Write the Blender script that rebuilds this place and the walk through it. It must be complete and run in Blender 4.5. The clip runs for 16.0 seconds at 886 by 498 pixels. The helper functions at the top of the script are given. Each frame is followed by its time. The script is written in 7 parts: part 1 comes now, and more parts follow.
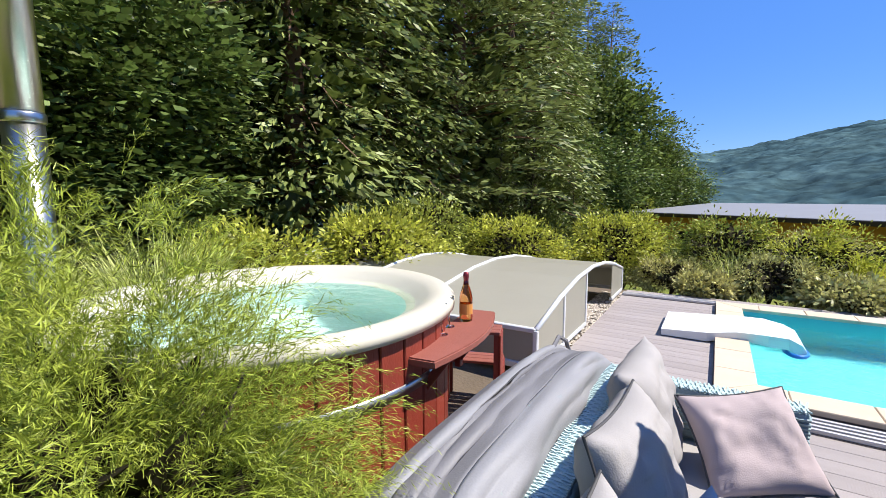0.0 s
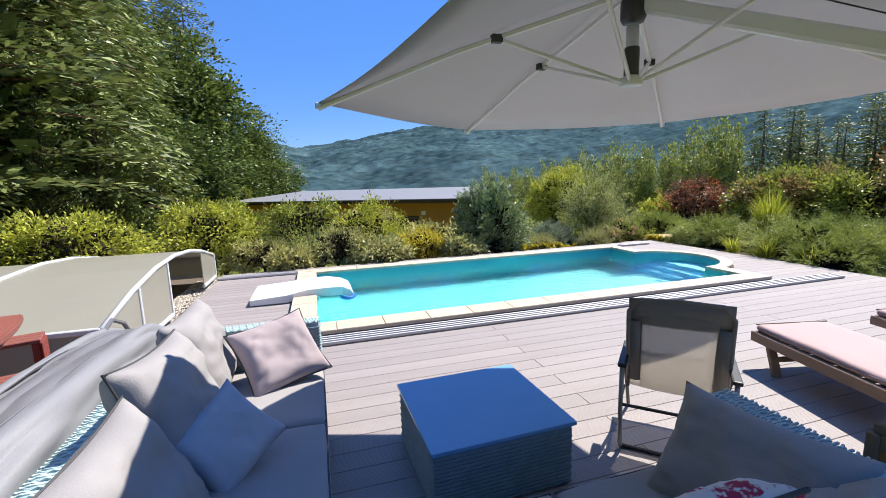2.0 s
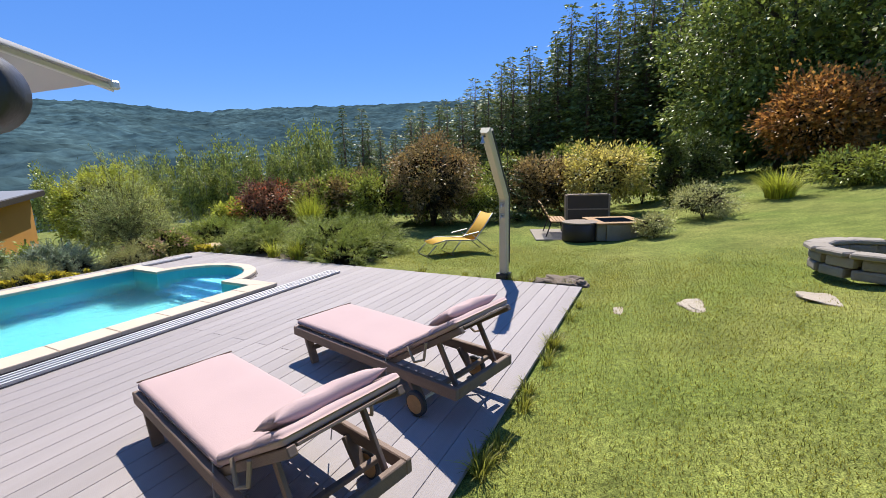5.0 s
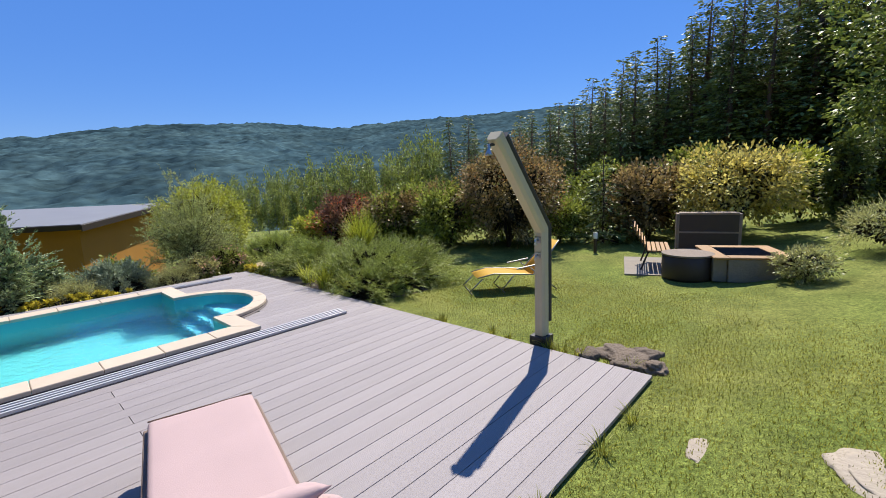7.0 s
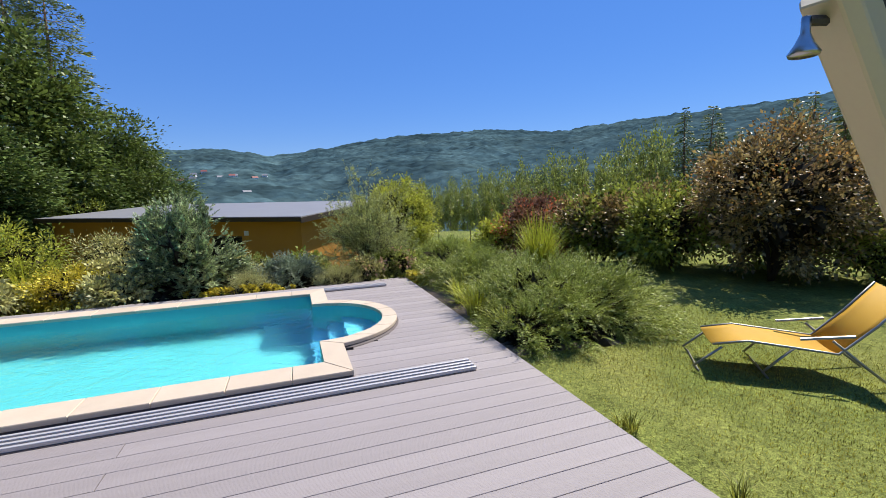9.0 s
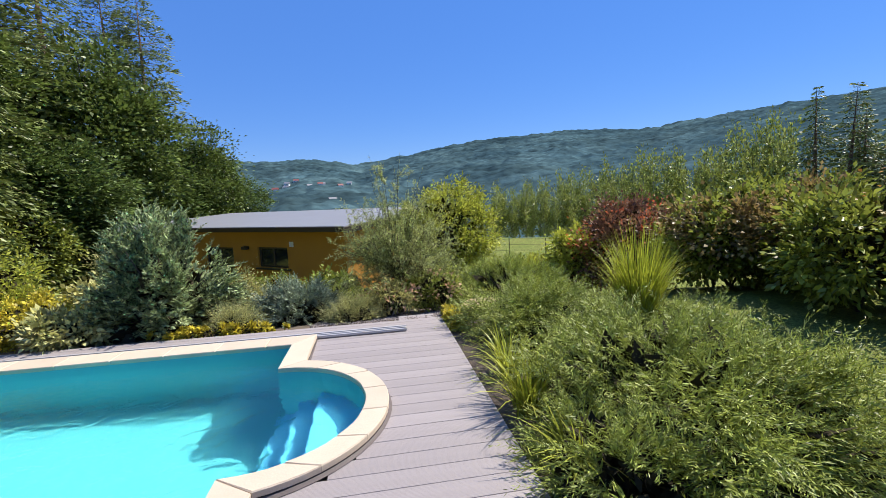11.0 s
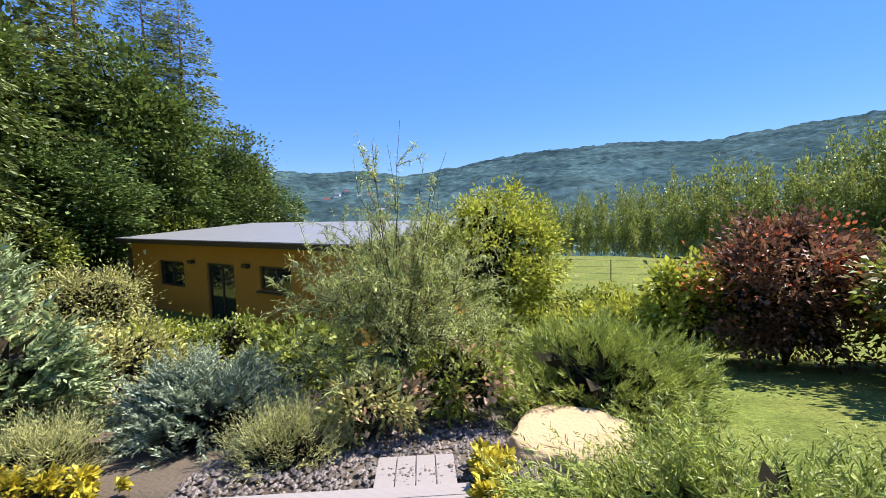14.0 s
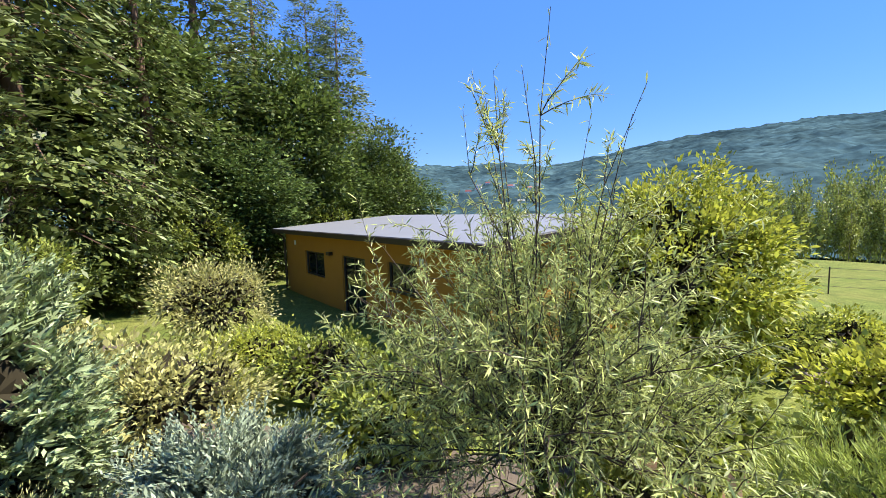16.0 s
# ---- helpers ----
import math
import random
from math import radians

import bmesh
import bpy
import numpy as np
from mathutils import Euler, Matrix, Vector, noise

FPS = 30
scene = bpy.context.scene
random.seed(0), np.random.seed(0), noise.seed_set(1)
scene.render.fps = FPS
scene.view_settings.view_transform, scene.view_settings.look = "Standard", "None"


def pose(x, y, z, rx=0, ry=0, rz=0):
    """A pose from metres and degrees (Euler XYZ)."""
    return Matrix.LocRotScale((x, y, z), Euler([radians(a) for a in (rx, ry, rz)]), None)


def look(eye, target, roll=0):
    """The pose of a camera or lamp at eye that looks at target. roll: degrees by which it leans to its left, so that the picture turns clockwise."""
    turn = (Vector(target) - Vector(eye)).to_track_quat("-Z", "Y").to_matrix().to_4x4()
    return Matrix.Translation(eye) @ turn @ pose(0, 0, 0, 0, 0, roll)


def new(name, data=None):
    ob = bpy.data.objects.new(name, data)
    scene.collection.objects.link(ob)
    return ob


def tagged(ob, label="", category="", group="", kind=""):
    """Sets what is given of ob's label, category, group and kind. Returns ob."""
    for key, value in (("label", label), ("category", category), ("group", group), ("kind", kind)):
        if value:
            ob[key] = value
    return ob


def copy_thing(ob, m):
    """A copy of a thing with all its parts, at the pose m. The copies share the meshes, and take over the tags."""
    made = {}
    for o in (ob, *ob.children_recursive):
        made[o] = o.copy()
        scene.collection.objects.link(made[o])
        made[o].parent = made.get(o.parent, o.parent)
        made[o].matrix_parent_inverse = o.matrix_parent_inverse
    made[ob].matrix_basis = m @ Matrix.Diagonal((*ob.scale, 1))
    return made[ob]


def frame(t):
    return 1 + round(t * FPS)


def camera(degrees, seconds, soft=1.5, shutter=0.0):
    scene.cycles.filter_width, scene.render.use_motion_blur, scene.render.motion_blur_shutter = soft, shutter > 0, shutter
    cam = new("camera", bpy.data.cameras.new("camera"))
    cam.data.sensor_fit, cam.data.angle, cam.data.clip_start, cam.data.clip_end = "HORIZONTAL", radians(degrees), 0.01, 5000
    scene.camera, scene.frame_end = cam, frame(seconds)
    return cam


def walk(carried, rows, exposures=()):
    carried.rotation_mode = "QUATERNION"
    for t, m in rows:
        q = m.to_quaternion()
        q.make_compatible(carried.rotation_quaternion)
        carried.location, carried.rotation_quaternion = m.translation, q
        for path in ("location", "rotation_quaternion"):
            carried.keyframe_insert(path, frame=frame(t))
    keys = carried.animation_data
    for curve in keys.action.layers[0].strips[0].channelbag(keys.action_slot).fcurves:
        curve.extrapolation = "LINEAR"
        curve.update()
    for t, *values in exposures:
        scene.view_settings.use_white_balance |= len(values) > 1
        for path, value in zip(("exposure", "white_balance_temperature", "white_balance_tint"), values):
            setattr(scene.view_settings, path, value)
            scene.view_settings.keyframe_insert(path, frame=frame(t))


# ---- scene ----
cam = camera(92.1, 16.0, 0.8)
PATH = [
    (0, (-7.176, -4.293, 1.764), (-8.25, -2.623, 1.526), -0.3),
    (0.5, (-6.969, -4.442, 1.726), (-7.739, -2.613, 1.48), -0.5),
    (1, (-6.86, -4.587, 1.719), (-7.203, -2.636, 1.446), -1.2),
    (1.5, (-6.793, -4.678, 1.672), (-6.735, -2.699, 1.385), -1.3),
    (2, (-6.697, -4.759, 1.67), (-6.142, -2.862, 1.362), -1.8),
    (2.5, (-6.53, -4.825, 1.67), (-5.59, -3.091, 1.34), -2.0),
    (3, (-6.286, -4.908, 1.678), (-4.991, -3.425, 1.327), -2.1),
    (3.5, (-6.022, -4.919, 1.661), (-4.478, -3.703, 1.294), -2.0),
    (4, (-5.616, -4.986, 1.666), (-3.888, -4.048, 1.296), -1.9),
    (4.2, (-5.426, -5.019, 1.688), (-3.668, -4.14, 1.319), -1.6),
    (6.3, (-3.073, -5.548, 1.799), (-1.412, -4.487, 1.463), -2.5),
    (6.5, (-2.856, -5.564, 1.827), (-1.245, -4.427, 1.496), -2.5),
    (7, (-2.307, -5.418, 1.85), (-0.856, -4.079, 1.535), -2.4),
    (7.5, (-1.745, -5.225, 1.819), (-0.488, -3.699, 1.517), -2.3),
    (8, (-1.242, -4.883, 1.779), (-0.228, -3.183, 1.494), -2.2),
    (8.5, (-0.739, -4.521, 1.752), (0.063, -2.71, 1.474), -2.1),
    (9, (-0.457, -3.903, 1.723), (0.203, -2.034, 1.456), -1.5),
    (9.5, (-0.155, -3.425, 1.76), (0.362, -1.511, 1.495), -1.6),
    (12, (1.195, -0.4, 1.673), (1.466, 1.571, 1.467), -2.4),
    (12.5, (1.286, 0.136, 1.676), (1.527, 2.113, 1.49), -2.0),
    (13, (1.356, 0.786, 1.654), (1.563, 2.768, 1.483), -1.7),
    (13.5, (1.373, 1.313, 1.654), (1.537, 3.299, 1.485), -1.8),
    (14, (1.425, 1.844, 1.679), (1.527, 3.834, 1.507), -1.6),
    (14.5, (1.407, 2.323, 1.684), (1.425, 4.315, 1.508), -1.6),
    (15, (1.425, 2.824, 1.709), (1.328, 4.813, 1.523), -1.6),
    (15.5, (1.42, 3.269, 1.713), (1.193, 5.247, 1.522), -1.5),
    (16, (1.322, 3.734, 1.705), (0.785, 5.651, 1.512), -1.7),
]
walk(cam, [(t, look(eye, target, roll)) for t, eye, target, roll in PATH], [(0.0, 0.75), (4.0, 0.68), (6.5, 0.42), (9.5, 0.42), (12.0, 0.70), (16.0, 1.00)])

# ---- world and light ----
SUN_AZ, SUN_EL = 64.3, 55.0
world = bpy.data.worlds.new("sky")
scene.world = world
world.use_nodes = True
wn = world.node_tree.nodes
sky = wn.new("ShaderNodeTexSky")
sky.sky_type = "NISHITA"
sky.sun_disc = False
sky.sun_elevation = radians(SUN_EL)
sky.sun_rotation = radians(SUN_AZ)
sky.air_density, sky.dust_density, sky.ozone_density = 1.0, 0.0, 4.0
wn["Background"].inputs["Strength"].default_value = 0.091
sat = wn.new("ShaderNodeHueSaturation")
sat.inputs["Saturation"].default_value, sat.inputs["Hue"].default_value = 1.30, 0.512
world.node_tree.links.new(sky.outputs[0], sat.inputs["Color"])
clear = wn.new("ShaderNodeMix")
clear.data_type = "RGBA"
clear.inputs[0].default_value, clear.inputs[7].default_value = 0.55, (1.02, 2.6, 7.4, 1)
world.node_tree.links.new(sat.outputs[0], clear.inputs[6])
world.node_tree.links.new(clear.outputs[2], wn["Background"].inputs["Color"])
sun_data = bpy.data.lights.new("sun", "SUN")
sun_data.energy, sun_data.angle, sun_data.color = 5.0, radians(0.55), (1.0, 0.94, 0.85)
sun = new("sun", sun_data)
SUN_DIR = Vector((math.sin(radians(SUN_AZ)) * math.cos(radians(SUN_EL)), math.cos(radians(SUN_AZ)) * math.cos(radians(SUN_EL)), math.sin(radians(SUN_EL))))
sun.matrix_world = look(SUN_DIR * 60, (0, 0, 0))


# ---- materials ----
def mat(name, col, col2=None, rough=0.6, scale=8.0, fine=60.0, bump=0.15, metal=0.0, stretch=(1, 1, 1), spread=0.0, island=False,
        translucent=0.0, spec=0.5, dist=0.01):
    """Two-colour noise material with grain, bump, and per-object or per-island spread of brightness."""
    m = bpy.data.materials.new(name)
    m.use_nodes = True
    n, l = m.node_tree.nodes, m.node_tree.links
    b = n["Principled BSDF"]
    b.inputs["Roughness"].default_value, b.inputs["Metallic"].default_value = rough, metal
    b.inputs["Specular IOR Level"].default_value = spec
    col2 = col2 or tuple(c * 0.75 for c in col)
    tc = n.new("ShaderNodeTexCoord")
    mp = n.new("ShaderNodeMapping")
    mp.inputs["Scale"].default_value = stretch
    l.new(tc.outputs["Object"], mp.inputs[0])
    big, small = n.new("ShaderNodeTexNoise"), n.new("ShaderNodeTexNoise")
    for node, sc, det in ((big, scale, 4), (small, fine, 3)):
        node.inputs["Scale"].default_value, node.inputs["Detail"].default_value = sc, det
        l.new(mp.outputs[0], node.inputs["Vector"])
    mixf = n.new("ShaderNodeMath")
    mixf.operation = "MULTIPLY_ADD"
    mixf.inputs[1].default_value = 0.45
    l.new(small.outputs[0], mixf.inputs[0])
    sub = n.new("ShaderNodeMath")
    sub.operation = "MULTIPLY_ADD"
    sub.inputs[1].default_value, sub.inputs[2].default_value = 0.9, -0.18
    l.new(big.outputs[0], sub.inputs[0])
    l.new(sub.outputs[0], mixf.inputs[2])
    ramp = n.new("ShaderNodeMix")
    ramp.data_type = "RGBA"
    ramp.inputs[6].default_value, ramp.inputs[7].default_value = (*col, 1), (*col2, 1)
    l.new(mixf.outputs[0], ramp.inputs[0])
    out = ramp.outputs[2]
    if spread:
        src = n.new("ShaderNodeNewGeometry").outputs["Random Per Island"] if island else n.new("ShaderNodeObjectInfo").outputs["Random"]
        hv = n.new("ShaderNodeHueSaturation")
        mr = n.new("ShaderNodeMapRange")
        mr.inputs["To Min"].default_value, mr.inputs["To Max"].default_value = 1 - spread, 1 + spread
        l.new(src, mr.inputs[0])
        l.new(mr.outputs[0], hv.inputs["Value"])
        l.new(out, hv.inputs["Color"])
        out = hv.outputs[0]
    l.new(out, b.inputs["Base Color"])
    if bump:
        bp = n.new("ShaderNodeBump")
        bp.inputs["Strength"].default_value, bp.inputs["Distance"].default_value = bump, dist
        l.new(small.outputs[0], bp.inputs["Height"])
        l.new(bp.outputs[0], b.inputs["Normal"])
    if translucent:
        tr = n.new("ShaderNodeBsdfTranslucent")
        l.new(out, tr.inputs["Color"])
        ms = n.new("ShaderNodeMixShader")
        ms.inputs[0].default_value = translucent
        l.new(b.outputs[0], ms.inputs[1])
        l.new(tr.outputs[0], ms.inputs[2])
        l.new(ms.outputs[0], n["Material Output"].inputs[0])
    return m


def leaf(name, col, col2, spread=0.35, tr=0.35, rough=0.45, scale=1.5):
    spread = min(0.75, spread * 1.5)
    col, col2 = [tuple(min(0.7, c * w) for c, w in zip(k, (2.60, 1.95, 1.42))) for k in (col, col2)]
    return mat(name, col, col2, rough, scale, 12, 0, spread=spread, island=True, translucent=tr * 0.8, spec=0.35)


M_DECK = mat("deck_composite", (0.345, 0.303, 0.293), (0.275, 0.24, 0.23), 0.62, 1.6, 90, 0.25, stretch=(0.35, 6, 6), spread=0.07)
def grooves(m, period, depth):
    """Fine lengthwise grooves for composite boards."""
    n, l = m.node_tree.nodes, m.node_tree.links
    tc, wv = n.new("ShaderNodeTexCoord"), n.new("ShaderNodeTexWave")
    wv.wave_type, wv.bands_direction = "BANDS", "Y"
    wv.inputs["Scale"].default_value = 0.314 / period
    bp = next(q for q in n if q.bl_idname == "ShaderNodeBump")
    b2 = n.new("ShaderNodeBump")
    b2.inputs["Strength"].default_value, b2.inputs["Distance"].default_value = 0.5, depth
    l.new(tc.outputs["Object"], wv.inputs["Vector"])
    l.new(wv.outputs["Fac"], b2.inputs["Height"])
    l.new(bp.outputs[0], b2.inputs["Normal"])
    l.new(b2.outputs[0], n["Principled BSDF"].inputs["Normal"])


grooves(M_DECK, 0.011, 0.0025)
M_STONE = mat("coping_stone", (0.62, 0.51, 0.385), (0.51, 0.41, 0.30), 0.7, 5, 70, 0.2, spread=0.06)
M_FASCIA = mat("fascia_dark", (0.14, 0.11, 0.10), (0.09, 0.07, 0.065), 0.7, 6, 60, 0.2)
M_LINER = mat("pool_liner", (0.078, 0.43, 0.47), (0.065, 0.385, 0.43), 0.45, 1.2, 30, 0.03)
M_STEP = mat("pool_step_liner", (0.09, 0.50, 0.70), (0.075, 0.44, 0.66), 0.45, 1.2, 30, 0.03)
M_RAIL = mat("anodised_rail", (0.58, 0.56, 0.55), (0.48, 0.46, 0.45), 0.45, 4, 80, 0.1, metal=0.3)
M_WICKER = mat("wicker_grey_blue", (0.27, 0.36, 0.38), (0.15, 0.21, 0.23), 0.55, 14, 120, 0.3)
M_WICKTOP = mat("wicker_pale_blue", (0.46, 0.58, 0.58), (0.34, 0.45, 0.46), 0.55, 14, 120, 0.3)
M_CUSH = mat("cushion_grey_linen", (0.36, 0.34, 0.335), (0.29, 0.275, 0.27), 0.9, 5, 160, 0.35, dist=0.004)
M_PINKC = mat("pillow_rose_linen", (0.43, 0.355, 0.36), (0.36, 0.295, 0.30), 0.9, 5, 160, 0.35, dist=0.004)
M_BLUEC = mat("pillow_blue_grey", (0.44, 0.46, 0.52), (0.37, 0.39, 0.45), 0.9, 5, 160, 0.35, dist=0.004)
M_FLOWER = mat("pillow_floral", (0.72, 0.66, 0.62), (0.38, 0.03, 0.08), 0.9, 16, 60, 0.3, dist=0.004)
def blotches(m, lo, hi):
    """Sharpens a material's two colours into separate blotches."""
    n, l = m.node_tree.nodes, m.node_tree.links
    mix = next(q for q in n if q.bl_idname == "ShaderNodeMix")
    mr = n.new("ShaderNodeMapRange")
    mr.inputs["From Min"].default_value, mr.inputs["From Max"].default_value = lo, hi
    l.new(mix.inputs[0].links[0].from_socket, mr.inputs[0])
    l.new(mr.outputs[0], mix.inputs[0])


blotches(M_FLOWER, 0.52, 0.60)
M_PINKPAD = mat("lounger_pad_pink", (0.50, 0.355, 0.34), (0.43, 0.31, 0.295), 0.88, 3, 150, 0.3, dist=0.004)
M_COVER = mat("cover_grey_cloth", (0.17, 0.165, 0.175), (0.13, 0.128, 0.138), 0.55, 4, 140, 0.2)
M_COVERL = mat("cover_light_cloth", (0.25, 0.25, 0.265), (0.20, 0.20, 0.215), 0.6, 3, 120, 0.15)
M_SEAM = mat("seam_dark", (0.06, 0.06, 0.065), None, 0.7, 10, 80, 0.1)
M_TEAK = mat("weathered_teak", (0.25, 0.17, 0.12), (0.15, 0.10, 0.075), 0.65, 3, 70, 0.35, stretch=(8, 1.2, 8), spread=0.12)
M_OLDWOOD = mat("old_grey_wood", (0.31, 0.235, 0.17), (0.18, 0.135, 0.10), 0.75, 4, 60, 0.45, stretch=(3, 3, 1), spread=0.15)
M_YWOOD = mat("honey_wood", (0.45, 0.25, 0.09), (0.28, 0.15, 0.06), 0.6, 4, 60, 0.3, stretch=(6, 6, 1), spread=0.12)
M_RED = mat("red_stained_wood", (0.27, 0.045, 0.025), (0.17, 0.028, 0.018), 0.45, 3, 50, 0.3, stretch=(4, 4, 0.8), spread=0.15)
M_REDTOP = mat("red_brown_shelf", (0.30, 0.10, 0.075), (0.22, 0.07, 0.05), 0.5, 3, 60, 0.25, stretch=(1, 6, 1))
M_STEEL = mat("brushed_steel", (0.55, 0.55, 0.55), (0.42, 0.42, 0.42), 0.28, 6, 120, 0.08, metal=1.0)
M_TUBW = mat("tub_acrylic_cream", (0.62, 0.585, 0.49), (0.55, 0.52, 0.43), 0.35, 2, 40, 0.05)
M_TUBIN = mat("tub_shell_mint", (0.55, 0.72, 0.68), (0.47, 0.66, 0.62), 0.3, 2, 40, 0.03)
M_CANOPY = mat("umbrella_canopy", (0.52, 0.515, 0.52), (0.48, 0.475, 0.48), 0.9, 3, 220, 0.15, translucent=0.42)
M_ALU = mat("pale_aluminium", (0.68, 0.69, 0.70), (0.60, 0.61, 0.62), 0.4, 4, 80, 0.06, metal=0.1)
M_BLACK = mat("black_plastic", (0.035, 0.035, 0.04), (0.025, 0.025, 0.028), 0.5, 6, 80, 0.12)
M_CREAM = mat("shower_cream_paint", (0.62, 0.54, 0.36), (0.56, 0.48, 0.31), 0.4, 3, 60, 0.05)
M_WHITE = mat("white_plastic", (0.80, 0.80, 0.77), (0.74, 0.74, 0.71), 0.35, 3, 60, 0.04)
M_BLUEP = mat("blue_plastic", (0.02, 0.16, 0.55), (0.015, 0.12, 0.45), 0.35, 6, 60, 0.05)
M_YELLOW = mat("yellow_sling_cloth", (0.72, 0.42, 0.03), (0.62, 0.34, 0.02), 0.7, 4, 160, 0.2, translucent=0.2)
M_GREYTUBE = mat("grey_tube", (0.34, 0.33, 0.30), None, 0.4, 6, 60, 0.05, metal=0.5)
M_CHAIRF = mat("chair_brown_frame", (0.23, 0.195, 0.165), (0.16, 0.135, 0.115), 0.6, 20, 100, 0.2)
M_OCHRE = mat("ochre_render", (0.50, 0.24, 0.035), (0.42, 0.19, 0.028), 0.85, 1.4, 50, 0.3)
M_ROOF = mat("roof_sheet_grey", (0.25, 0.25, 0.255), (0.20, 0.20, 0.21), 0.55, 1.0, 30, 0.1)
M_FRAMEBR = mat("dark_brown_frame", (0.05, 0.033, 0.025), None, 0.5, 6, 60, 0.1)
M_ROCK = mat("sandstone_boulder", (0.60, 0.43, 0.24), (0.40, 0.28, 0.16), 0.85, 2.5, 24, 0.6, dist=0.02)
M_GREYROCK = mat("field_stone", (0.36, 0.31, 0.25), (0.22, 0.19, 0.155), 0.85, 4, 30, 0.5, spread=0.2, dist=0.02)
M_BROWNROCK = mat("brown_rock", (0.20, 0.15, 0.105), (0.10, 0.075, 0.055), 0.9, 4, 30, 0.7, spread=0.2, dist=0.03)
M_PATHSTONE = mat("path_stone", (0.44, 0.37, 0.28), (0.30, 0.25, 0.19), 0.9, 4, 30, 0.5, spread=0.12, dist=0.02)
M_GRAVEL = mat("pale_pebbles", (0.55, 0.49, 0.42), (0.40, 0.35, 0.30), 0.8, 3, 30, 0.3, spread=0.4, island=True)
M_BARK = mat("dark_bark", (0.09, 0.065, 0.045), (0.05, 0.036, 0.026), 0.9, 6, 40, 0.6, stretch=(3, 3, 0.6), dist=0.02)
M_PINEBARK = mat("pine_bark", (0.20, 0.11, 0.065), (0.10, 0.06, 0.04), 0.9, 6, 40, 0.6, stretch=(3, 3, 0.6), dist=0.02)
# The hill's base colour carries the blue of distance haze.
M_HILL_HAZE = mat("wooded_hill_haze_tint", (0.019, 0.047, 0.064), (0.074, 0.116, 0.112), 0.95, 0.012, 0.13, 0.35, dist=3.0, spec=0.0)
# Twig brown kept near black, to paint the shade deep in the bushes.
M_TWIG_SHADE = mat("twig_shade_dark", (0.055, 0.045, 0.026), (0.03, 0.026, 0.016), 0.95, 6, 40, 0.0, spec=0.1)
M_MULCH = mat("pink_grey_mulch", (0.26, 0.215, 0.19), (0.16, 0.13, 0.115), 0.85, 3, 30, 0.3, spread=0.5, island=True)
M_GRILL = mat("rusty_iron", (0.055, 0.045, 0.04), None, 0.7, 20, 80, 0.3, metal=0.5)

L_THUJA = leaf("thuja_gold_green", (0.088, 0.155, 0.026), (0.15, 0.22, 0.045), 0.35, 0.35)
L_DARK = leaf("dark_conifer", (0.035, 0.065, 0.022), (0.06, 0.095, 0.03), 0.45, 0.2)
L_MID = leaf("mid_green_leaf", (0.08, 0.132, 0.03), (0.135, 0.19, 0.047), 0.45, 0.35)
L_SPRUCE = leaf("spruce_green", (0.060, 0.105, 0.042), (0.095, 0.145, 0.06), 0.4, 0.2)
L_PINE = leaf("pine_needle", (0.065, 0.11, 0.05), (0.10, 0.15, 0.07), 0.4, 0.2)
L_BLUE = leaf("blue_spruce", (0.075, 0.13, 0.115), (0.14, 0.21, 0.185), 0.4, 0.2)
L_SILVER = leaf("silvery_leaf", (0.13, 0.175, 0.08), (0.22, 0.265, 0.135), 0.4, 0.3)
L_WILLOW = leaf("willow_leaf", (0.12, 0.19, 0.085), (0.22, 0.305, 0.15), 0.4, 0.4)
L_ACACIA = leaf("yellow_green_leaf", (0.135, 0.20, 0.036), (0.20, 0.265, 0.055), 0.35, 0.45)
L_YELLOW = leaf("golden_leaf", (0.25, 0.265, 0.03), (0.18, 0.215, 0.04), 0.35, 0.4)
L_JUNI = leaf("juniper_spray", (0.085, 0.145, 0.038), (0.15, 0.215, 0.06), 0.4, 0.3)
L_BLADE = leaf("grass_blade_bright", (0.115, 0.18, 0.025), (0.205, 0.265, 0.045), 0.35, 0.45)
L_MUGO = leaf("mugo_needle", (0.11, 0.18, 0.052), (0.175, 0.25, 0.075), 0.4, 0.2)
L_PURPLE = leaf("purple_leaf", (0.10, 0.082, 0.055), (0.14, 0.148, 0.07), 0.5, 0.35)
L_COPPER = leaf("copper_leaf", (0.20, 0.10, 0.04), (0.15, 0.13, 0.045), 0.45, 0.4)
L_BIRCH = leaf("birch_leaf", (0.105, 0.165, 0.055), (0.155, 0.22, 0.075), 0.4, 0.35)
L_ASH = leaf("ash_leaf", (0.065, 0.115, 0.035), (0.105, 0.16, 0.05), 0.45, 0.35)
L_LAV = leaf("lavender_grey", (0.14, 0.195, 0.10), (0.22, 0.275, 0.155), 0.4, 0.3)
L_PINKFL = leaf("pink_bloom", (0.55, 0.16, 0.16), (0.62, 0.28, 0.24), 0.3, 0.4)
L_LAWN = leaf("lawn_blade", (0.07, 0.122, 0.018), (0.148, 0.16, 0.044), 0.45, 0.6)


def ground_material():
    """Mown turf: green and straw patches by the metre, a mottle by the hand, and fine blade grain."""
    m = mat("lawn_ground", (0.082, 0.145, 0.02), (0.215, 0.195, 0.058), 0.95, 0.55, 60, 0.4, dist=0.02, spec=0.1)
    return mottle(m, ((120.0, 0.3, 1.7), (26.0, 0.62, 1.4), (2.2, 0.8, 1.2)))


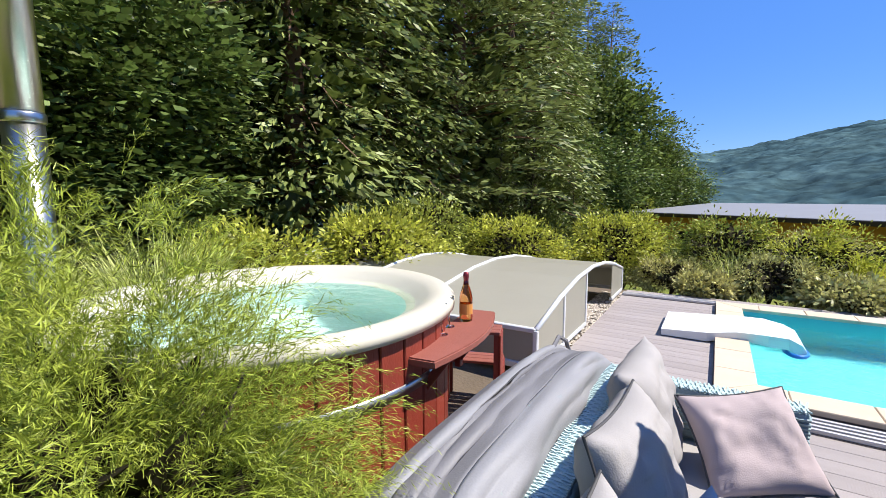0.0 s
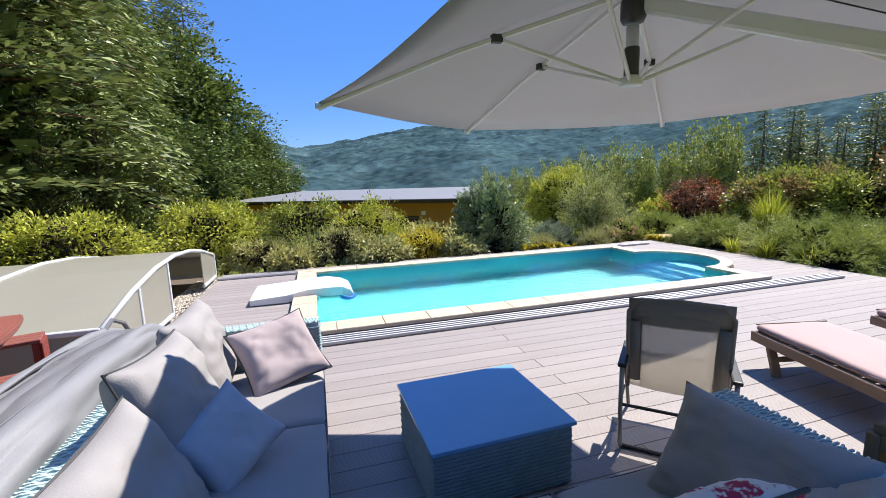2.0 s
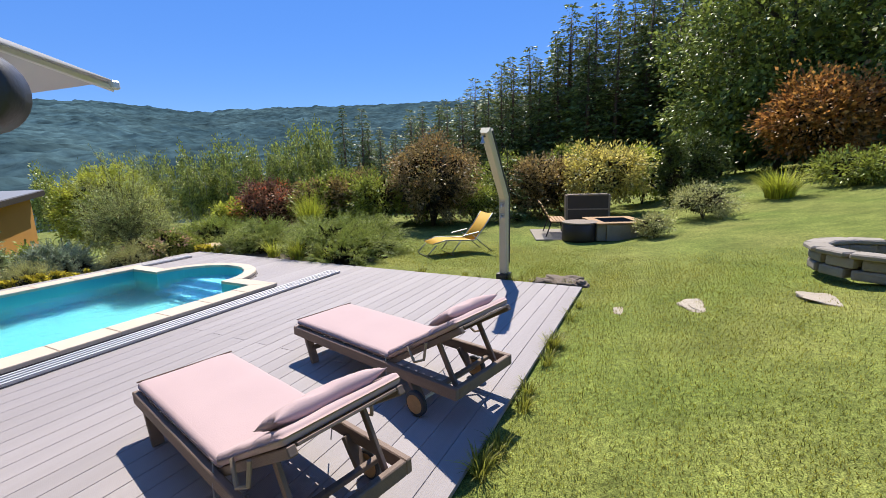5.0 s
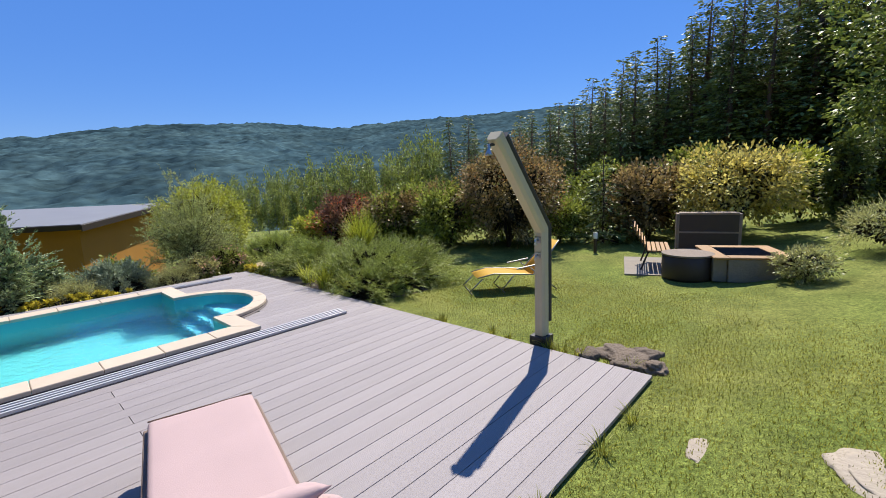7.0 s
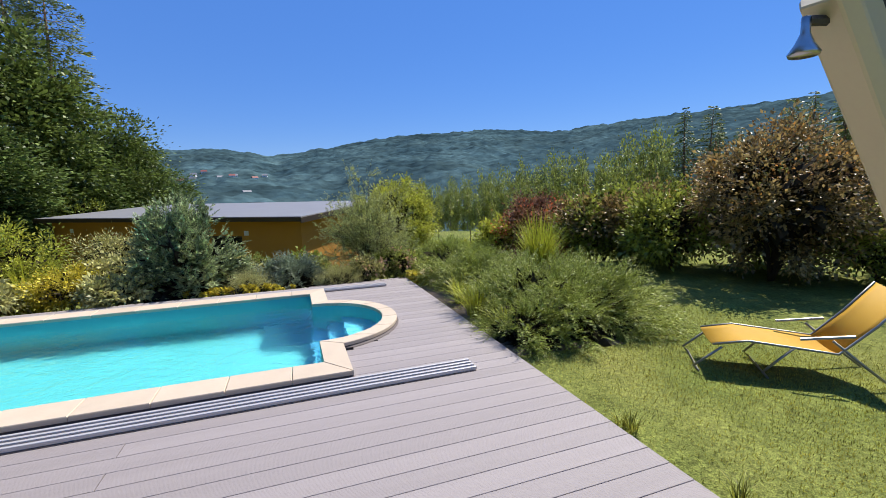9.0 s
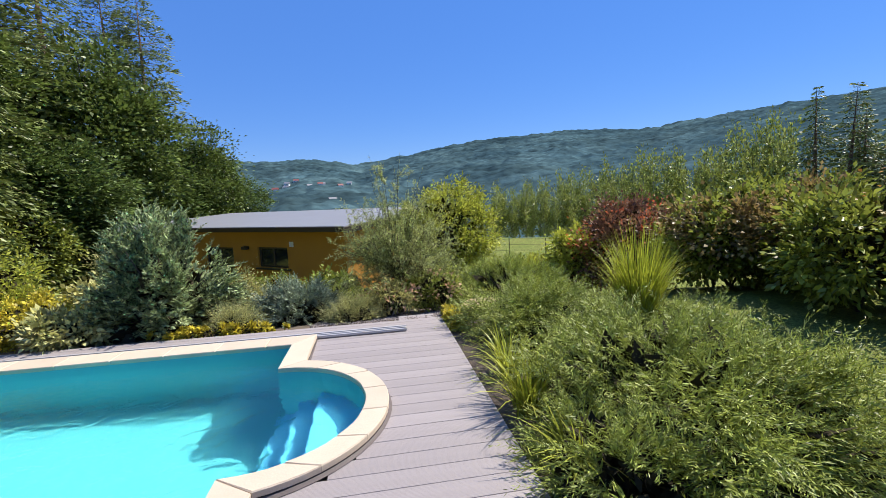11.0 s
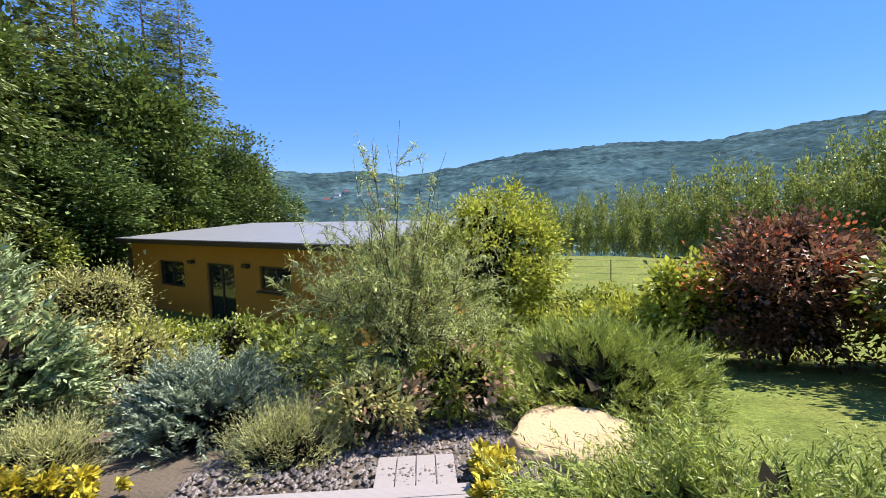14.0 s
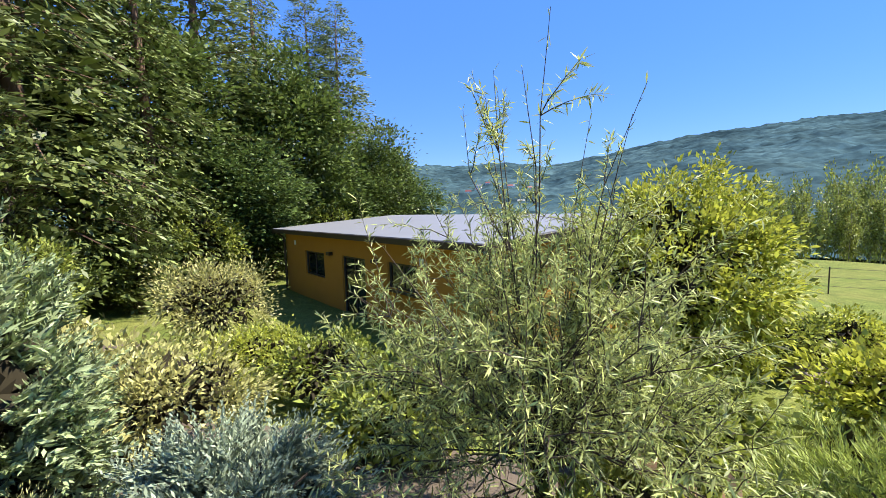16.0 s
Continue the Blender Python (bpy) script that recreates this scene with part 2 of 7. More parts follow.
def mottle(m, levels):
    """Multiplies a material's colour by contrasting noise at each scale given."""
    n, l = m.node_tree.nodes, m.node_tree.links
    b = n["Principled BSDF"]
    old = b.inputs["Base Color"].links[0].from_socket
    tc = n.new("ShaderNodeTexCoord")
    hv = n.new("ShaderNodeHueSaturation")
    total = None
    for sc, lo, hi in levels:
        nz, mr = n.new("ShaderNodeTexNoise"), n.new("ShaderNodeMapRange")
        nz.inputs["Scale"].default_value, nz.inputs["Detail"].default_value = sc, 4
        mr.inputs["From Min"].default_value, mr.inputs["From Max"].default_value = 0.3, 0.7
        mr.inputs["To Min"].default_value, mr.inputs["To Max"].default_value = lo, hi
        l.new(tc.outputs["Object"], nz.inputs["Vector"])
        l.new(nz.outputs[0], mr.inputs[0])
        if total is None:
            total = mr.outputs[0]
        else:
            mul = n.new("ShaderNodeMath")
            mul.operation = "MULTIPLY"
            l.new(total, mul.inputs[0])
            l.new(mr.outputs[0], mul.inputs[1])
            total = mul.outputs[0]
    l.new(total, hv.inputs["Value"])
    l.new(old, hv.inputs["Color"])
    l.new(hv.outputs[0], b.inputs["Base Color"])
    return m


M_LAWN = ground_material()
mottle(M_HILL_HAZE, ((0.006, 0.75, 1.3), (0.022, 0.7, 1.3), (0.085, 0.62, 1.38)))
M_SOIL = mat("garden_soil", (0.16, 0.12, 0.085), (0.085, 0.065, 0.045), 0.95, 2.5, 30, 0.6, dist=0.02)


def glass_material(name, tint, rough=0.0, alpha_mix=0.0):
    m = bpy.data.materials.new(name)
    m.use_nodes = True
    n, l = m.node_tree.nodes, m.node_tree.links
    b = n["Principled BSDF"]
    b.inputs["Base Color"].default_value = (*tint, 1)
    b.inputs["Transmission Weight"].default_value = 1.0
    b.inputs["Roughness"].default_value = rough
    b.inputs["IOR"].default_value = 1.45
    if alpha_mix:
        t, x = n.new("ShaderNodeBsdfTransparent"), n.new("ShaderNodeMixShader")
        t.inputs[0].default_value = (*tint, 1)
        x.inputs[0].default_value = alpha_mix
        l.new(b.outputs[0], x.inputs[1])
        l.new(t.outputs[0], x.inputs[2])
        l.new(x.outputs[0], n["Material Output"].inputs[0])
    return m


def water_material(name, tint, scale, strength):
    m = glass_material(name, tint)
    n, l = m.node_tree.nodes, m.node_tree.links
    b = n["Principled BSDF"]
    b.inputs["IOR"].default_value = 1.33
    tc, nz, bp = n.new("ShaderNodeTexCoord"), n.new("ShaderNodeTexNoise"), n.new("ShaderNodeBump")
    nz.inputs["Scale"].default_value, nz.inputs["Detail"].default_value, nz.inputs["Distortion"].default_value = scale, 3, 0.6
    bp.inputs["Strength"].default_value, bp.inputs["Distance"].default_value = strength, 0.05
    l.new(tc.outputs["Object"], nz.inputs["Vector"])
    l.new(nz.outputs[0], bp.inputs["Height"])
    l.new(bp.outputs[0], b.inputs["Normal"])
    return m


M_WATER = water_material("pool_water", (0.90, 0.99, 0.98), 6.5, 0.45)
M_SPAWATER = water_material("tub_water", (0.85, 0.97, 0.95), 9.0, 0.30)
M_POLY = mat("milky_polycarbonate", (0.50, 0.48, 0.40), (0.44, 0.42, 0.35), 0.3, 2, 40, 0.03, translucent=0.35)
M_GLASS = glass_material("clear_glass", (0.95, 0.97, 0.97))
M_BOTTLE = glass_material("rose_wine_glass", (0.95, 0.45, 0.16), 0.05)
M_PANE = mat("dark_window_pane", (0.02, 0.024, 0.028), None, 0.06, 3, 20, 0.0, spec=0.8)


# ---- mesh helpers ----
def mesh_ob(name, verts, faces, material, smooth=False):
    me = bpy.data.meshes.new(name)
    me.from_pydata([tuple(v) for v in verts], [], [tuple(f) for f in faces])
    me.materials.append(material)
    if smooth:
        me.shade_smooth()
    return new(name, me)


def finish(name, bm, material, smooth=False):
    me = bpy.data.meshes.new(name)
    bm.to_mesh(me)
    bm.free()
    me.materials.append(material)
    if smooth:
        me.shade_smooth()
    return new(name, me)


def part(name, bm, material, parent, label="", smooth=False):
    ob = finish(name, bm, material, smooth)
    ob.parent = parent
    return tagged(ob, label)


def thing(name, m, label, category, group="", kind=""):
    ob = new(name)
    ob.empty_display_size = 0.1
    ob.matrix_world = m
    return tagged(ob, label, category, group, kind)


def box(lo, hi, bev=0.0, seg=1, m=None, bm=None):
    """A box between two corners, with bevelled edges, added to a bmesh."""
    own = bmesh.new()
    bmesh.ops.create_cube(own, size=1.0)
    s = [hi[i] - lo[i] for i in range(3)]
    c = [(hi[i] + lo[i]) / 2 for i in range(3)]
    for v in own.verts:
        v.co = Vector((v.co.x * s[0] + c[0], v.co.y * s[1] + c[1], v.co.z * s[2] + c[2]))
    if bev:
        bmesh.ops.bevel(own, geom=own.edges[:], offset=bev, segments=seg, affect="EDGES", profile=0.6)
    if m is not None:
        own.transform(m)
    if bm is None:
        return own
    me = bpy.data.meshes.new("tmp")
    own.to_mesh(me)
    own.free()
    bm.from_mesh(me)
    bpy.data.meshes.remove(me)
    return bm


def beam(a, b, w, d, bev=0.004, bm=None, up=(0, 0, 1)):
    """A bevelled bar of section w x d from a to b."""
    a, b = Vector(a), Vector(b)
    z = (b - a).normalized()
    u = Vector(up)
    if abs(z.dot(u)) > 0.98:
        u = Vector((0, 1, 0))
    x = u.cross(z).normalized()
    y = z.cross(x)
    m = Matrix((x, y, z)).transposed().to_4x4()
    m.translation = a
    return box((-w / 2, -d / 2, 0), (w / 2, d / 2, (b - a).length), bev, 1, m, bm)


def tube(points, r, seg=8, bm=None, closed=False, caps=True):
    """A round bar swept along points; r is one radius or one for each point."""
    bm = bm or bmesh.new()
    pts = [Vector(p) for p in points]
    rad = list(r) if isinstance(r, (list, tuple)) else [r] * len(pts)
    rings = []
    side = None
    for i, p in enumerate(pts):
        if closed:
            d = pts[(i + 1) % len(pts)] - pts[i - 1]
        else:
            d = pts[min(i + 1, len(pts) - 1)] - pts[max(i - 1, 0)]
        d.normalize()
        if side is None:
            side = d.orthogonal().normalized()
        side = (side - d * side.dot(d)).normalized()
        up = d.cross(side)
        rings.append([bm.verts.new(p + rad[i] * (math.cos(k * math.tau / seg) * side + math.sin(k * math.tau / seg) * up)) for k in range(seg)])
    pairs = list(zip(rings, rings[1:])) + ([(rings[-1], rings[0])] if closed else [])
    for ra, rb in pairs:
        for k in range(seg):
            bm.faces.new((ra[k], ra[(k + 1) % seg], rb[(k + 1) % seg], rb[k]))
    if caps and not closed:
        bm.faces.new(rings[0][::-1])
        bm.faces.new(rings[-1])
    return bm


def lathe(profile, seg=32, bm=None, caps=True):
    """A turned body from (radius, z) pairs."""
    bm = bm or bmesh.new()
    rings = [[bm.verts.new((r * math.cos(k * math.tau / seg), r * math.sin(k * math.tau / seg), z)) for k in range(seg)] for r, z in profile]
    for ra, rb in zip(rings, rings[1:]):
        for k in range(seg):
            bm.faces.new((ra[k], ra[(k + 1) % seg], rb[(k + 1) % seg], rb[k]))
    if caps:
        bm.faces.new(rings[0][::-1])
        bm.faces.new(rings[-1])
    return bm


def pillow_bm(w, h, t, seed=0, n=26, sag=0.0):
    """A stuffed pillow standing in the xz plane, thick along y, with pinched corners and soft creases."""
    bm = bmesh.new()
    rng = random.Random(seed)
    off = Vector((rng.random() * 9, rng.random() * 9, rng.random() * 9))
    sides = []
    for s in (1, -1):
        grid = []
        for i in range(n + 1):
            row = []
            for j in range(n + 1):
                u, v = i / n * 2 - 1, j / n * 2 - 1
                pin = 1 - 0.10 * (1 - u * u) * abs(v) ** 2 - 0.0
                pin2 = 1 - 0.10 * (1 - v * v) * abs(u) ** 2
                x, z = u * w / 2 * pin2, v * h / 2 * pin
                puff = max(0.0, (1 - u ** 4) * (1 - v ** 4)) ** 0.55
                y = s * t / 2 * puff
                nz = noise.noise(Vector((u * 1.6, v * 1.6, s)) + off) * 0.16 + noise.noise(Vector((u * 4, v * 4, s)) + off) * 0.06
                fold = abs(noise.noise(Vector((u * 2.3 + v * 1.2, v * 2.6 - u, s * 3)) + off))
                crease = max(0.0, 1 - fold / 0.10) * (0.25 + abs(u * v)) * 0.12
                y += (nz - s * crease) * t * puff
                z -= sag * (1 - v) * 0.5 * u * u
                row.append(bm.verts.new((x, y, z)))
            grid.append(row)
        sides.append(grid)
        for i in range(n):
            for j in range(n):
                q = (grid[i][j], grid[i + 1][j], grid[i + 1][j + 1], grid[i][j + 1])
                bm.faces.new(q if s < 0 else q[::-1])
    bmesh.ops.remove_doubles(bm, verts=bm.verts[:], dist=0.0005)
    return bm


def pillow(name, m, w, h, t, material, label, seed=0, piping=None):
    ob = finish(name, pillow_bm(w, h, t, seed), material, True)
    ob.matrix_world = m
    tagged(ob, label, "cushion")
    if piping:
        pts = []
        n = 10
        for a, b in (((-1, -1), (1, -1)), ((1, -1), (1, 1)), ((1, 1), (-1, 1)), ((-1, 1), (-1, -1))):
            for i in range(n):
                u, v = a[0] + (b[0] - a[0]) * i / n, a[1] + (b[1] - a[1]) * i / n
                pts.append((u * w / 2 * (1 - 0.10 * (1 - v * v) * u * u), 0, v * h / 2 * (1 - 0.10 * (1 - u * u) * v * v)))
        part("piping", tube(pts, 0.006, 6, None, True), piping, ob, "dark piping")
    return ob


# ---- foliage helpers ----
def leaf_cards(name, base, axis, length, width, material, seed=0, fold=0.25, side=None):
    """Many small folded leaves in one mesh: base points, axes, and sizes as arrays."""
    rng = np.random.default_rng(seed)
    n = len(base)
    axis = axis / np.maximum(np.linalg.norm(axis, axis=1, keepdims=True), 1e-6)
    if side is None:
        side = np.cross(np.array((0.15, 0.1, 1.0)) + rng.normal(size=(n, 3)) * 0.75, axis)
    side = side - axis * (side * axis).sum(1, keepdims=True)
    side /= np.maximum(np.linalg.norm(side, axis=1, keepdims=True), 1e-6)
    nor = np.cross(axis, side)
    length = np.broadcast_to(np.asarray(length, float), (n,))[:, None]
    width = np.broadcast_to(np.asarray(width, float), (n,))[:, None]
    v = np.empty((n, 4, 3))
    v[:, 0] = base
    v[:, 1] = base + axis * length * 0.45 + side * width * 0.5 + nor * width * fold
    v[:, 2] = base + axis * length
    v[:, 3] = base + axis * length * 0.45 - side * width * 0.5 + nor * width * fold
    me = bpy.data.meshes.new(name)
    me.vertices.add(n * 4)
    me.vertices.foreach_set("co", v.reshape(-1).astype(np.float32))
    me.loops.add(n * 4)
    me.loops.foreach_set("vertex_index", np.arange(n * 4, dtype=np.int32))
    me.polygons.add(n)
    me.polygons.foreach_set("loop_start", (np.arange(n) * 4).astype(np.int32))
    me.update(calc_edges=True)
    me.materials.append(material)
    return me


def clumps(rng, n, radii, k, spread, low=-0.9, shell=0.6):
    """Points gathered in k clumps through an ellipsoid crown, with gaps between; returns points and outward ways."""
    d = rng.normal(size=(k, 3))
    d /= np.linalg.norm(d, axis=1, keepdims=True)
    d[:, 2] = np.where(d[:, 2] < low, -d[:, 2] * 0.6 + low, d[:, 2])
    r = shell + (1 - shell) * rng.random((k, 1)) ** 0.7
    c = d * r * np.asarray(radii) * (0.85 + 0.3 * rng.random((k, 1)))
    i = rng.integers(0, k, n)
    off = rng.normal(size=(n, 3)) * spread * (0.6 + 0.8 * rng.random((k, 1))[i])
    p = c[i] + off
    out = off / spread + d[i] * 0.9
    return p, out


def stems(rng, k, top, spread, r0, seg=5):
    bm = bmesh.new()
    for i in range(k):
        a = rng.random() * math.tau
        s = spread * (0.35 + 0.65 * rng.random())
        h = top * (0.7 + 0.3 * rng.random())
        pts = []
        for j in range(4):
            f = j / 3
            pts.append((math.cos(a) * s * f ** 1.3 + rng.normal() * 0.02 * top * f, math.sin(a) * s * f ** 1.3 + rng.normal() * 0.02 * top * f, h * f))
        tube(pts, [r0, r0 * 0.75, r0 * 0.5, r0 * 0.2], seg, bm)
    return bm


def shade_twigs(t, rx, ry, h, z0, n, seed):
    """Bare brown twigs and dead leaf inside a bush, dark cards added as shade in its gaps."""
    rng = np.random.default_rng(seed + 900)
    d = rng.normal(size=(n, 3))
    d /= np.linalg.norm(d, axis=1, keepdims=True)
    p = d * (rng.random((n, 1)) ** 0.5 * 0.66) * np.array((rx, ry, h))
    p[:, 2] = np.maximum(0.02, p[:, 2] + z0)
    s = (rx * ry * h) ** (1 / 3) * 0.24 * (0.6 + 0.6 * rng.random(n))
    ob = new("shade_twig", leaf_cards("shade_twig", p, d + rng.normal(size=p.shape) * 0.6, s, s * 0.55, M_TWIG_SHADE, seed, 0.2))
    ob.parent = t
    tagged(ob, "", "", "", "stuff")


def shrub(name, label, category, pos, rx, ry, h, n, size, material, seed, aspect=2.2, k=40, k_stem=6, base=0.12, droop=0.1, bark=None, spread=0.12,
          r0=0.025, yaw=0.0, low=-0.95, up=0.25, extra=None):
    """A bush: branching stems and a crown of many small leaves in clumps."""
    rng = np.random.default_rng(seed)
    t = thing(name, pose(*pos, 0, 0, yaw), label, category)
    part("stem", stems(rng, k_stem, h * 0.75, min(rx, ry) * 0.7, r0), bark or M_BARK, t, "", True)
    hz = h * (1 - base) / 2
    p, out = clumps(rng, n, (rx, ry, hz), k, spread * min(rx, ry, h), low)
    p[:, 2] = np.maximum(p[:, 2] + h * base + hz, 0.02)
    axis = out + rng.normal(size=p.shape) * 0.7 + np.array((0, 0, up - droop))
    s = size * (0.6 + 0.8 * rng.random(n))
    me = leaf_cards("foliage", p, axis, s, s / aspect, material, seed)
    ob = new("foliage", me)
    ob.parent = t
    shade_twigs(t, rx, ry, hz, h * base + hz, 420, seed)
    if extra:
        em, en, es = extra
        p2, out2 = clumps(rng, en, (rx, ry, hz), max(6, k // 3), spread * min(rx, ry, h), 0.0, 0.9)
        p2[:, 2] += h * base + hz
        ob2 = new("blossom", leaf_cards("blossom", p2, out2, es, es * 0.7, em, seed + 5))
        ob2.parent = t
    return t


def conifer_parts(t, h, r, seed, material, bark, levels=26, per=9, twig=9, nl=0.28, droop=0.25, base=0.08, shape=1.0, lw=0.3, crown=1.0, trunk_r=None):
    """Trunk and whorled, drooping branches set with needle sprays."""
    rng = np.random.default_rng(seed)
    tr = trunk_r or h * 0.016
    part("trunk", tube([(0, 0, 0), (0.01 * h, 0, h * 0.4), (0, 0.01 * h, h * 0.98)], [tr, tr * 0.7, 0.01], 8), bark, t, "", True)
    bases, axes, size = [], [], []
    bm = bmesh.new()
    for i in range(levels):
        f = base + (1 - base) * (i + rng.random() * 0.8) / levels
        reach = r * max(0.05, (1 - f) ** (0.75 * shape)) * crown
        for j in range(per):
            a = rng.random() * math.tau
            L = reach * (0.65 + 0.45 * rng.random())
            z0 = f * h
            d = np.array((math.cos(a), math.sin(a), 0.0))
            tip = np.array((d[0] * L, d[1] * L, z0 - L * droop * (0.5 + rng.random())))
            root = np.array((0, 0, z0))
            if L > 0.35 and j % 2 == 0:
                tube([tuple(root), tuple((root + tip) / 2 + np.array((0, 0, 0.05 * L))), tuple(tip)], [0.012 * L + 0.004, 0.008 * L + 0.003, 0.002], 3, bm, False, False)
            m = max(3, int(twig * L / r) + 2)
            g = np.sqrt(rng.random(m)) * 0.9 + 0.1
            sidev = np.array((-d[1], d[0], 0))
            fan = rng.normal(size=(m, 1)) * (0.10 + 0.16 * np.sin(g * 2.6))[:, None]
            p = root + (tip - root) * g[:, None] + sidev * fan * L + rng.normal(size=(m, 3)) * 0.018 * L
            p[:, 2] += 0.06 * L * np.sin(g * 3.1) - np.abs(fan[:, 0]) * L * max(0.0, droop) * 0.8
            ax = d * 0.8 + sidev * (np.sign(fan) * 0.5 + rng.normal(size=(m, 1)) * 0.4) + np.array((0, 0, 1)) * (rng.normal(size=(m, 1)) * 0.2 - droop)
            bases.append(p)
            axes.append(ax)
            size.append(nl * r * (0.5 + 0.7 * rng.random(m)) * (0.6 + 0.4 * L / r))
    tagged(part("branch", bm, bark, t), "", "", "", "stuff")
    b, x, s = np.concatenate(bases), np.concatenate(axes), np.concatenate(size)
    ob = new("foliage", leaf_cards("foliage", b, x, s, s * lw, material, seed, 0.15))
    ob.parent = t
    shade_boughs(t, rng, h, lambda f: r * 0.54 * np.maximum(0.04, 1 - f) ** (0.75 * shape) * crown, base, 1200 if h > 9 else 300, r * 0.17, seed)
    return t


def shade_boughs(t, rng, h, reach, base, n, size, seed):
    """Dead twigs and needles round the stem: dark filler cards added as the crown's inner shade."""
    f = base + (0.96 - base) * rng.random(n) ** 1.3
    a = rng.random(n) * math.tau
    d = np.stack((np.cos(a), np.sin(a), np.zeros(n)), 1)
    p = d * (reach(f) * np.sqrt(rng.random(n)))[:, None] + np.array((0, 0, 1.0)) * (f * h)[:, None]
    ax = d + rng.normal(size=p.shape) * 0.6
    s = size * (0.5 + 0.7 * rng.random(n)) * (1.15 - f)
    # The dark leaf colour here paints shade behind the outer foliage.
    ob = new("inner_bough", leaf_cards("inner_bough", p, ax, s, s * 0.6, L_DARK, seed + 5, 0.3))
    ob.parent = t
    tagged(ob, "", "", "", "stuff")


def leafy_parts(t, h, r, seed, material, bark, n=9000, size=0.22, k=70, base=0.15, spread=0.13, trunk_r=None, aspect=1.7, limbs=7):
    """A leafy tree: tapered trunk, limbs, and an uneven crown of leaves in clumps."""
    rng = np.random.default_rng(seed)
    tr = trunk_r or h * 0.014
    bm = tube([(0, 0, 0), (0.02 * h, 0.01 * h, h * 0.45), (0.0, 0.0, h * 0.92)], [tr, tr * 0.7, 0.02], 8)
    for i in range(limbs):
        a, f = rng.random() * math.tau, 0.2 + 0.6 * rng.random()
        L = r * (0.6 + 0.35 * rng.random())
        tube([(0, 0, f * h), (math.cos(a) * L * 0.5, math.sin(a) * L * 0.5, f * h + L * 0.25), (math.cos(a) * L, math.sin(a) * L, f * h + L * 0.6)],
             [tr * 0.45, tr * 0.25, 0.008], 5, bm, False, False)
    part("trunk", bm, bark, t, "", True)
    hz = h * (1 - base) / 2
    p, out = clumps(rng, n, (r, r, hz), k, spread * r * 1.6, -0.95, 0.45)
    p[:, 2] += h * base + hz
    p[:, 2] = np.maximum(p[:, 2], 0.05)
    s = size * (0.6 + 0.8 * rng.random(n))
    ax = out + rng.normal(size=p.shape) * 0.6 + np.array((0, 0, -0.1))
    ob = new("foliage", leaf_cards("foliage", p, ax, s, s / aspect, material, seed))
    ob.parent = t
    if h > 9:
        shade_boughs(t, rng, h, lambda f: r * 0.58 * np.sqrt(np.maximum(0.02, 1 - (2 * f - 1) ** 2)), max(0.05, base), 1500, r * 0.17, seed)
    return t


def blades(name, rng, n, pos_r, length, width, lean, material, segs=4, sag=1.0):
    """Curved grass blades growing from a tuft's foot, in one mesh."""
    a = rng.random(n) * math.tau
    rr = pos_r * np.sqrt(rng.random(n))
    base = np.stack((rr * np.cos(a), rr * np.sin(a), np.zeros(n)), 1)
    a2 = a + rng.normal(size=n) * 0.5
    L = length * (0.55 + 0.5 * rng.random(n))
    ln = lean * (0.25 + 1.0 * rng.random(n))
    out = np.stack((np.cos(a2), np.sin(a2), np.zeros(n)), 1)
    side = np.stack((-np.sin(a2), np.cos(a2), np.zeros(n)), 1)
    rows = []
    for i in range(segs + 1):
        f = i / segs
        c = base + out * (L * ln * f ** 1.6)[:, None] + np.array((0, 0, 1)) * (L * (f - sag * ln * 0.55 * f ** 2.4))[:, None]
        w = width * (1 - f ** 2) * 0.5 + 0.0006
        rows.append(np.stack((c - side * w, c + side * w), 1))
    v = np.stack(rows, 1).reshape(n, (segs + 1) * 2, 3)
    stride = (segs + 1) * 2
    quad = np.array([[2 * i, 2 * i + 1, 2 * i + 3, 2 * i + 2] for i in range(segs)])
    f = (quad[None] + (np.arange(n) * stride)[:, None, None]).reshape(-1)
    me = bpy.data.meshes.new(name)
    me.vertices.add(n * stride)
    me.vertices.foreach_set("co", v.reshape(-1).astype(np.float32))
    m = n * segs
    me.loops.add(m * 4)
    me.loops.foreach_set("vertex_index", f.astype(np.int32))
    me.polygons.add(m)
    me.polygons.foreach_set("loop_start", (np.arange(m) * 4).astype(np.int32))
    me.update(calc_edges=True)
    me.materials.append(material)
    return me


def tuft(name, label, pos, n, foot, length, width, lean, material, seed, sag=1.0):
    t = thing(name, pose(*pos), label, "ornamental grass")
    ob = new("blade", blades("blade", np.random.default_rng(seed), n, foot, length, width, lean, material, 5, sag))
    ob.parent = t
    tagged(ob, "", "", "", "stuff")
    return t


def boulder(name, label, pos, size, seed, material, yaw=0.0, flat=0.0, rough=0.22, sub=4):
    bm = bmesh.new()
    bmesh.ops.create_icosphere(bm, subdivisions=sub, radius=1.0)
    off = Vector((seed * 3.1, seed * 1.7, seed * 0.9))
    for v in bm.verts:
        c = v.co.copy()
        k = 1 + rough * noise.noise(c * 1.3 + off) + rough * 0.4 * noise.noise(c * 3.5 + off)
        c = Vector([math.copysign(abs(q) ** 0.75, q) for q in c]) * k
        if flat and c.z > flat:
            c.z = flat + (c.z - flat) * 0.15
        v.co = Vector((c.x * size[0], c.y * size[1], c.z * size[2]))
    ob = finish(name, bm, material, True)
    ob.matrix_world = pose(*pos, 0, 0, yaw)
    return tagged(ob, label, "stone")


# ---- ground, hills ----
def smooth(a, b, x):
    f = min(1.0, max(0.0, (x - a) / (b - a)))
    return f * f * (3 - 2 * f)


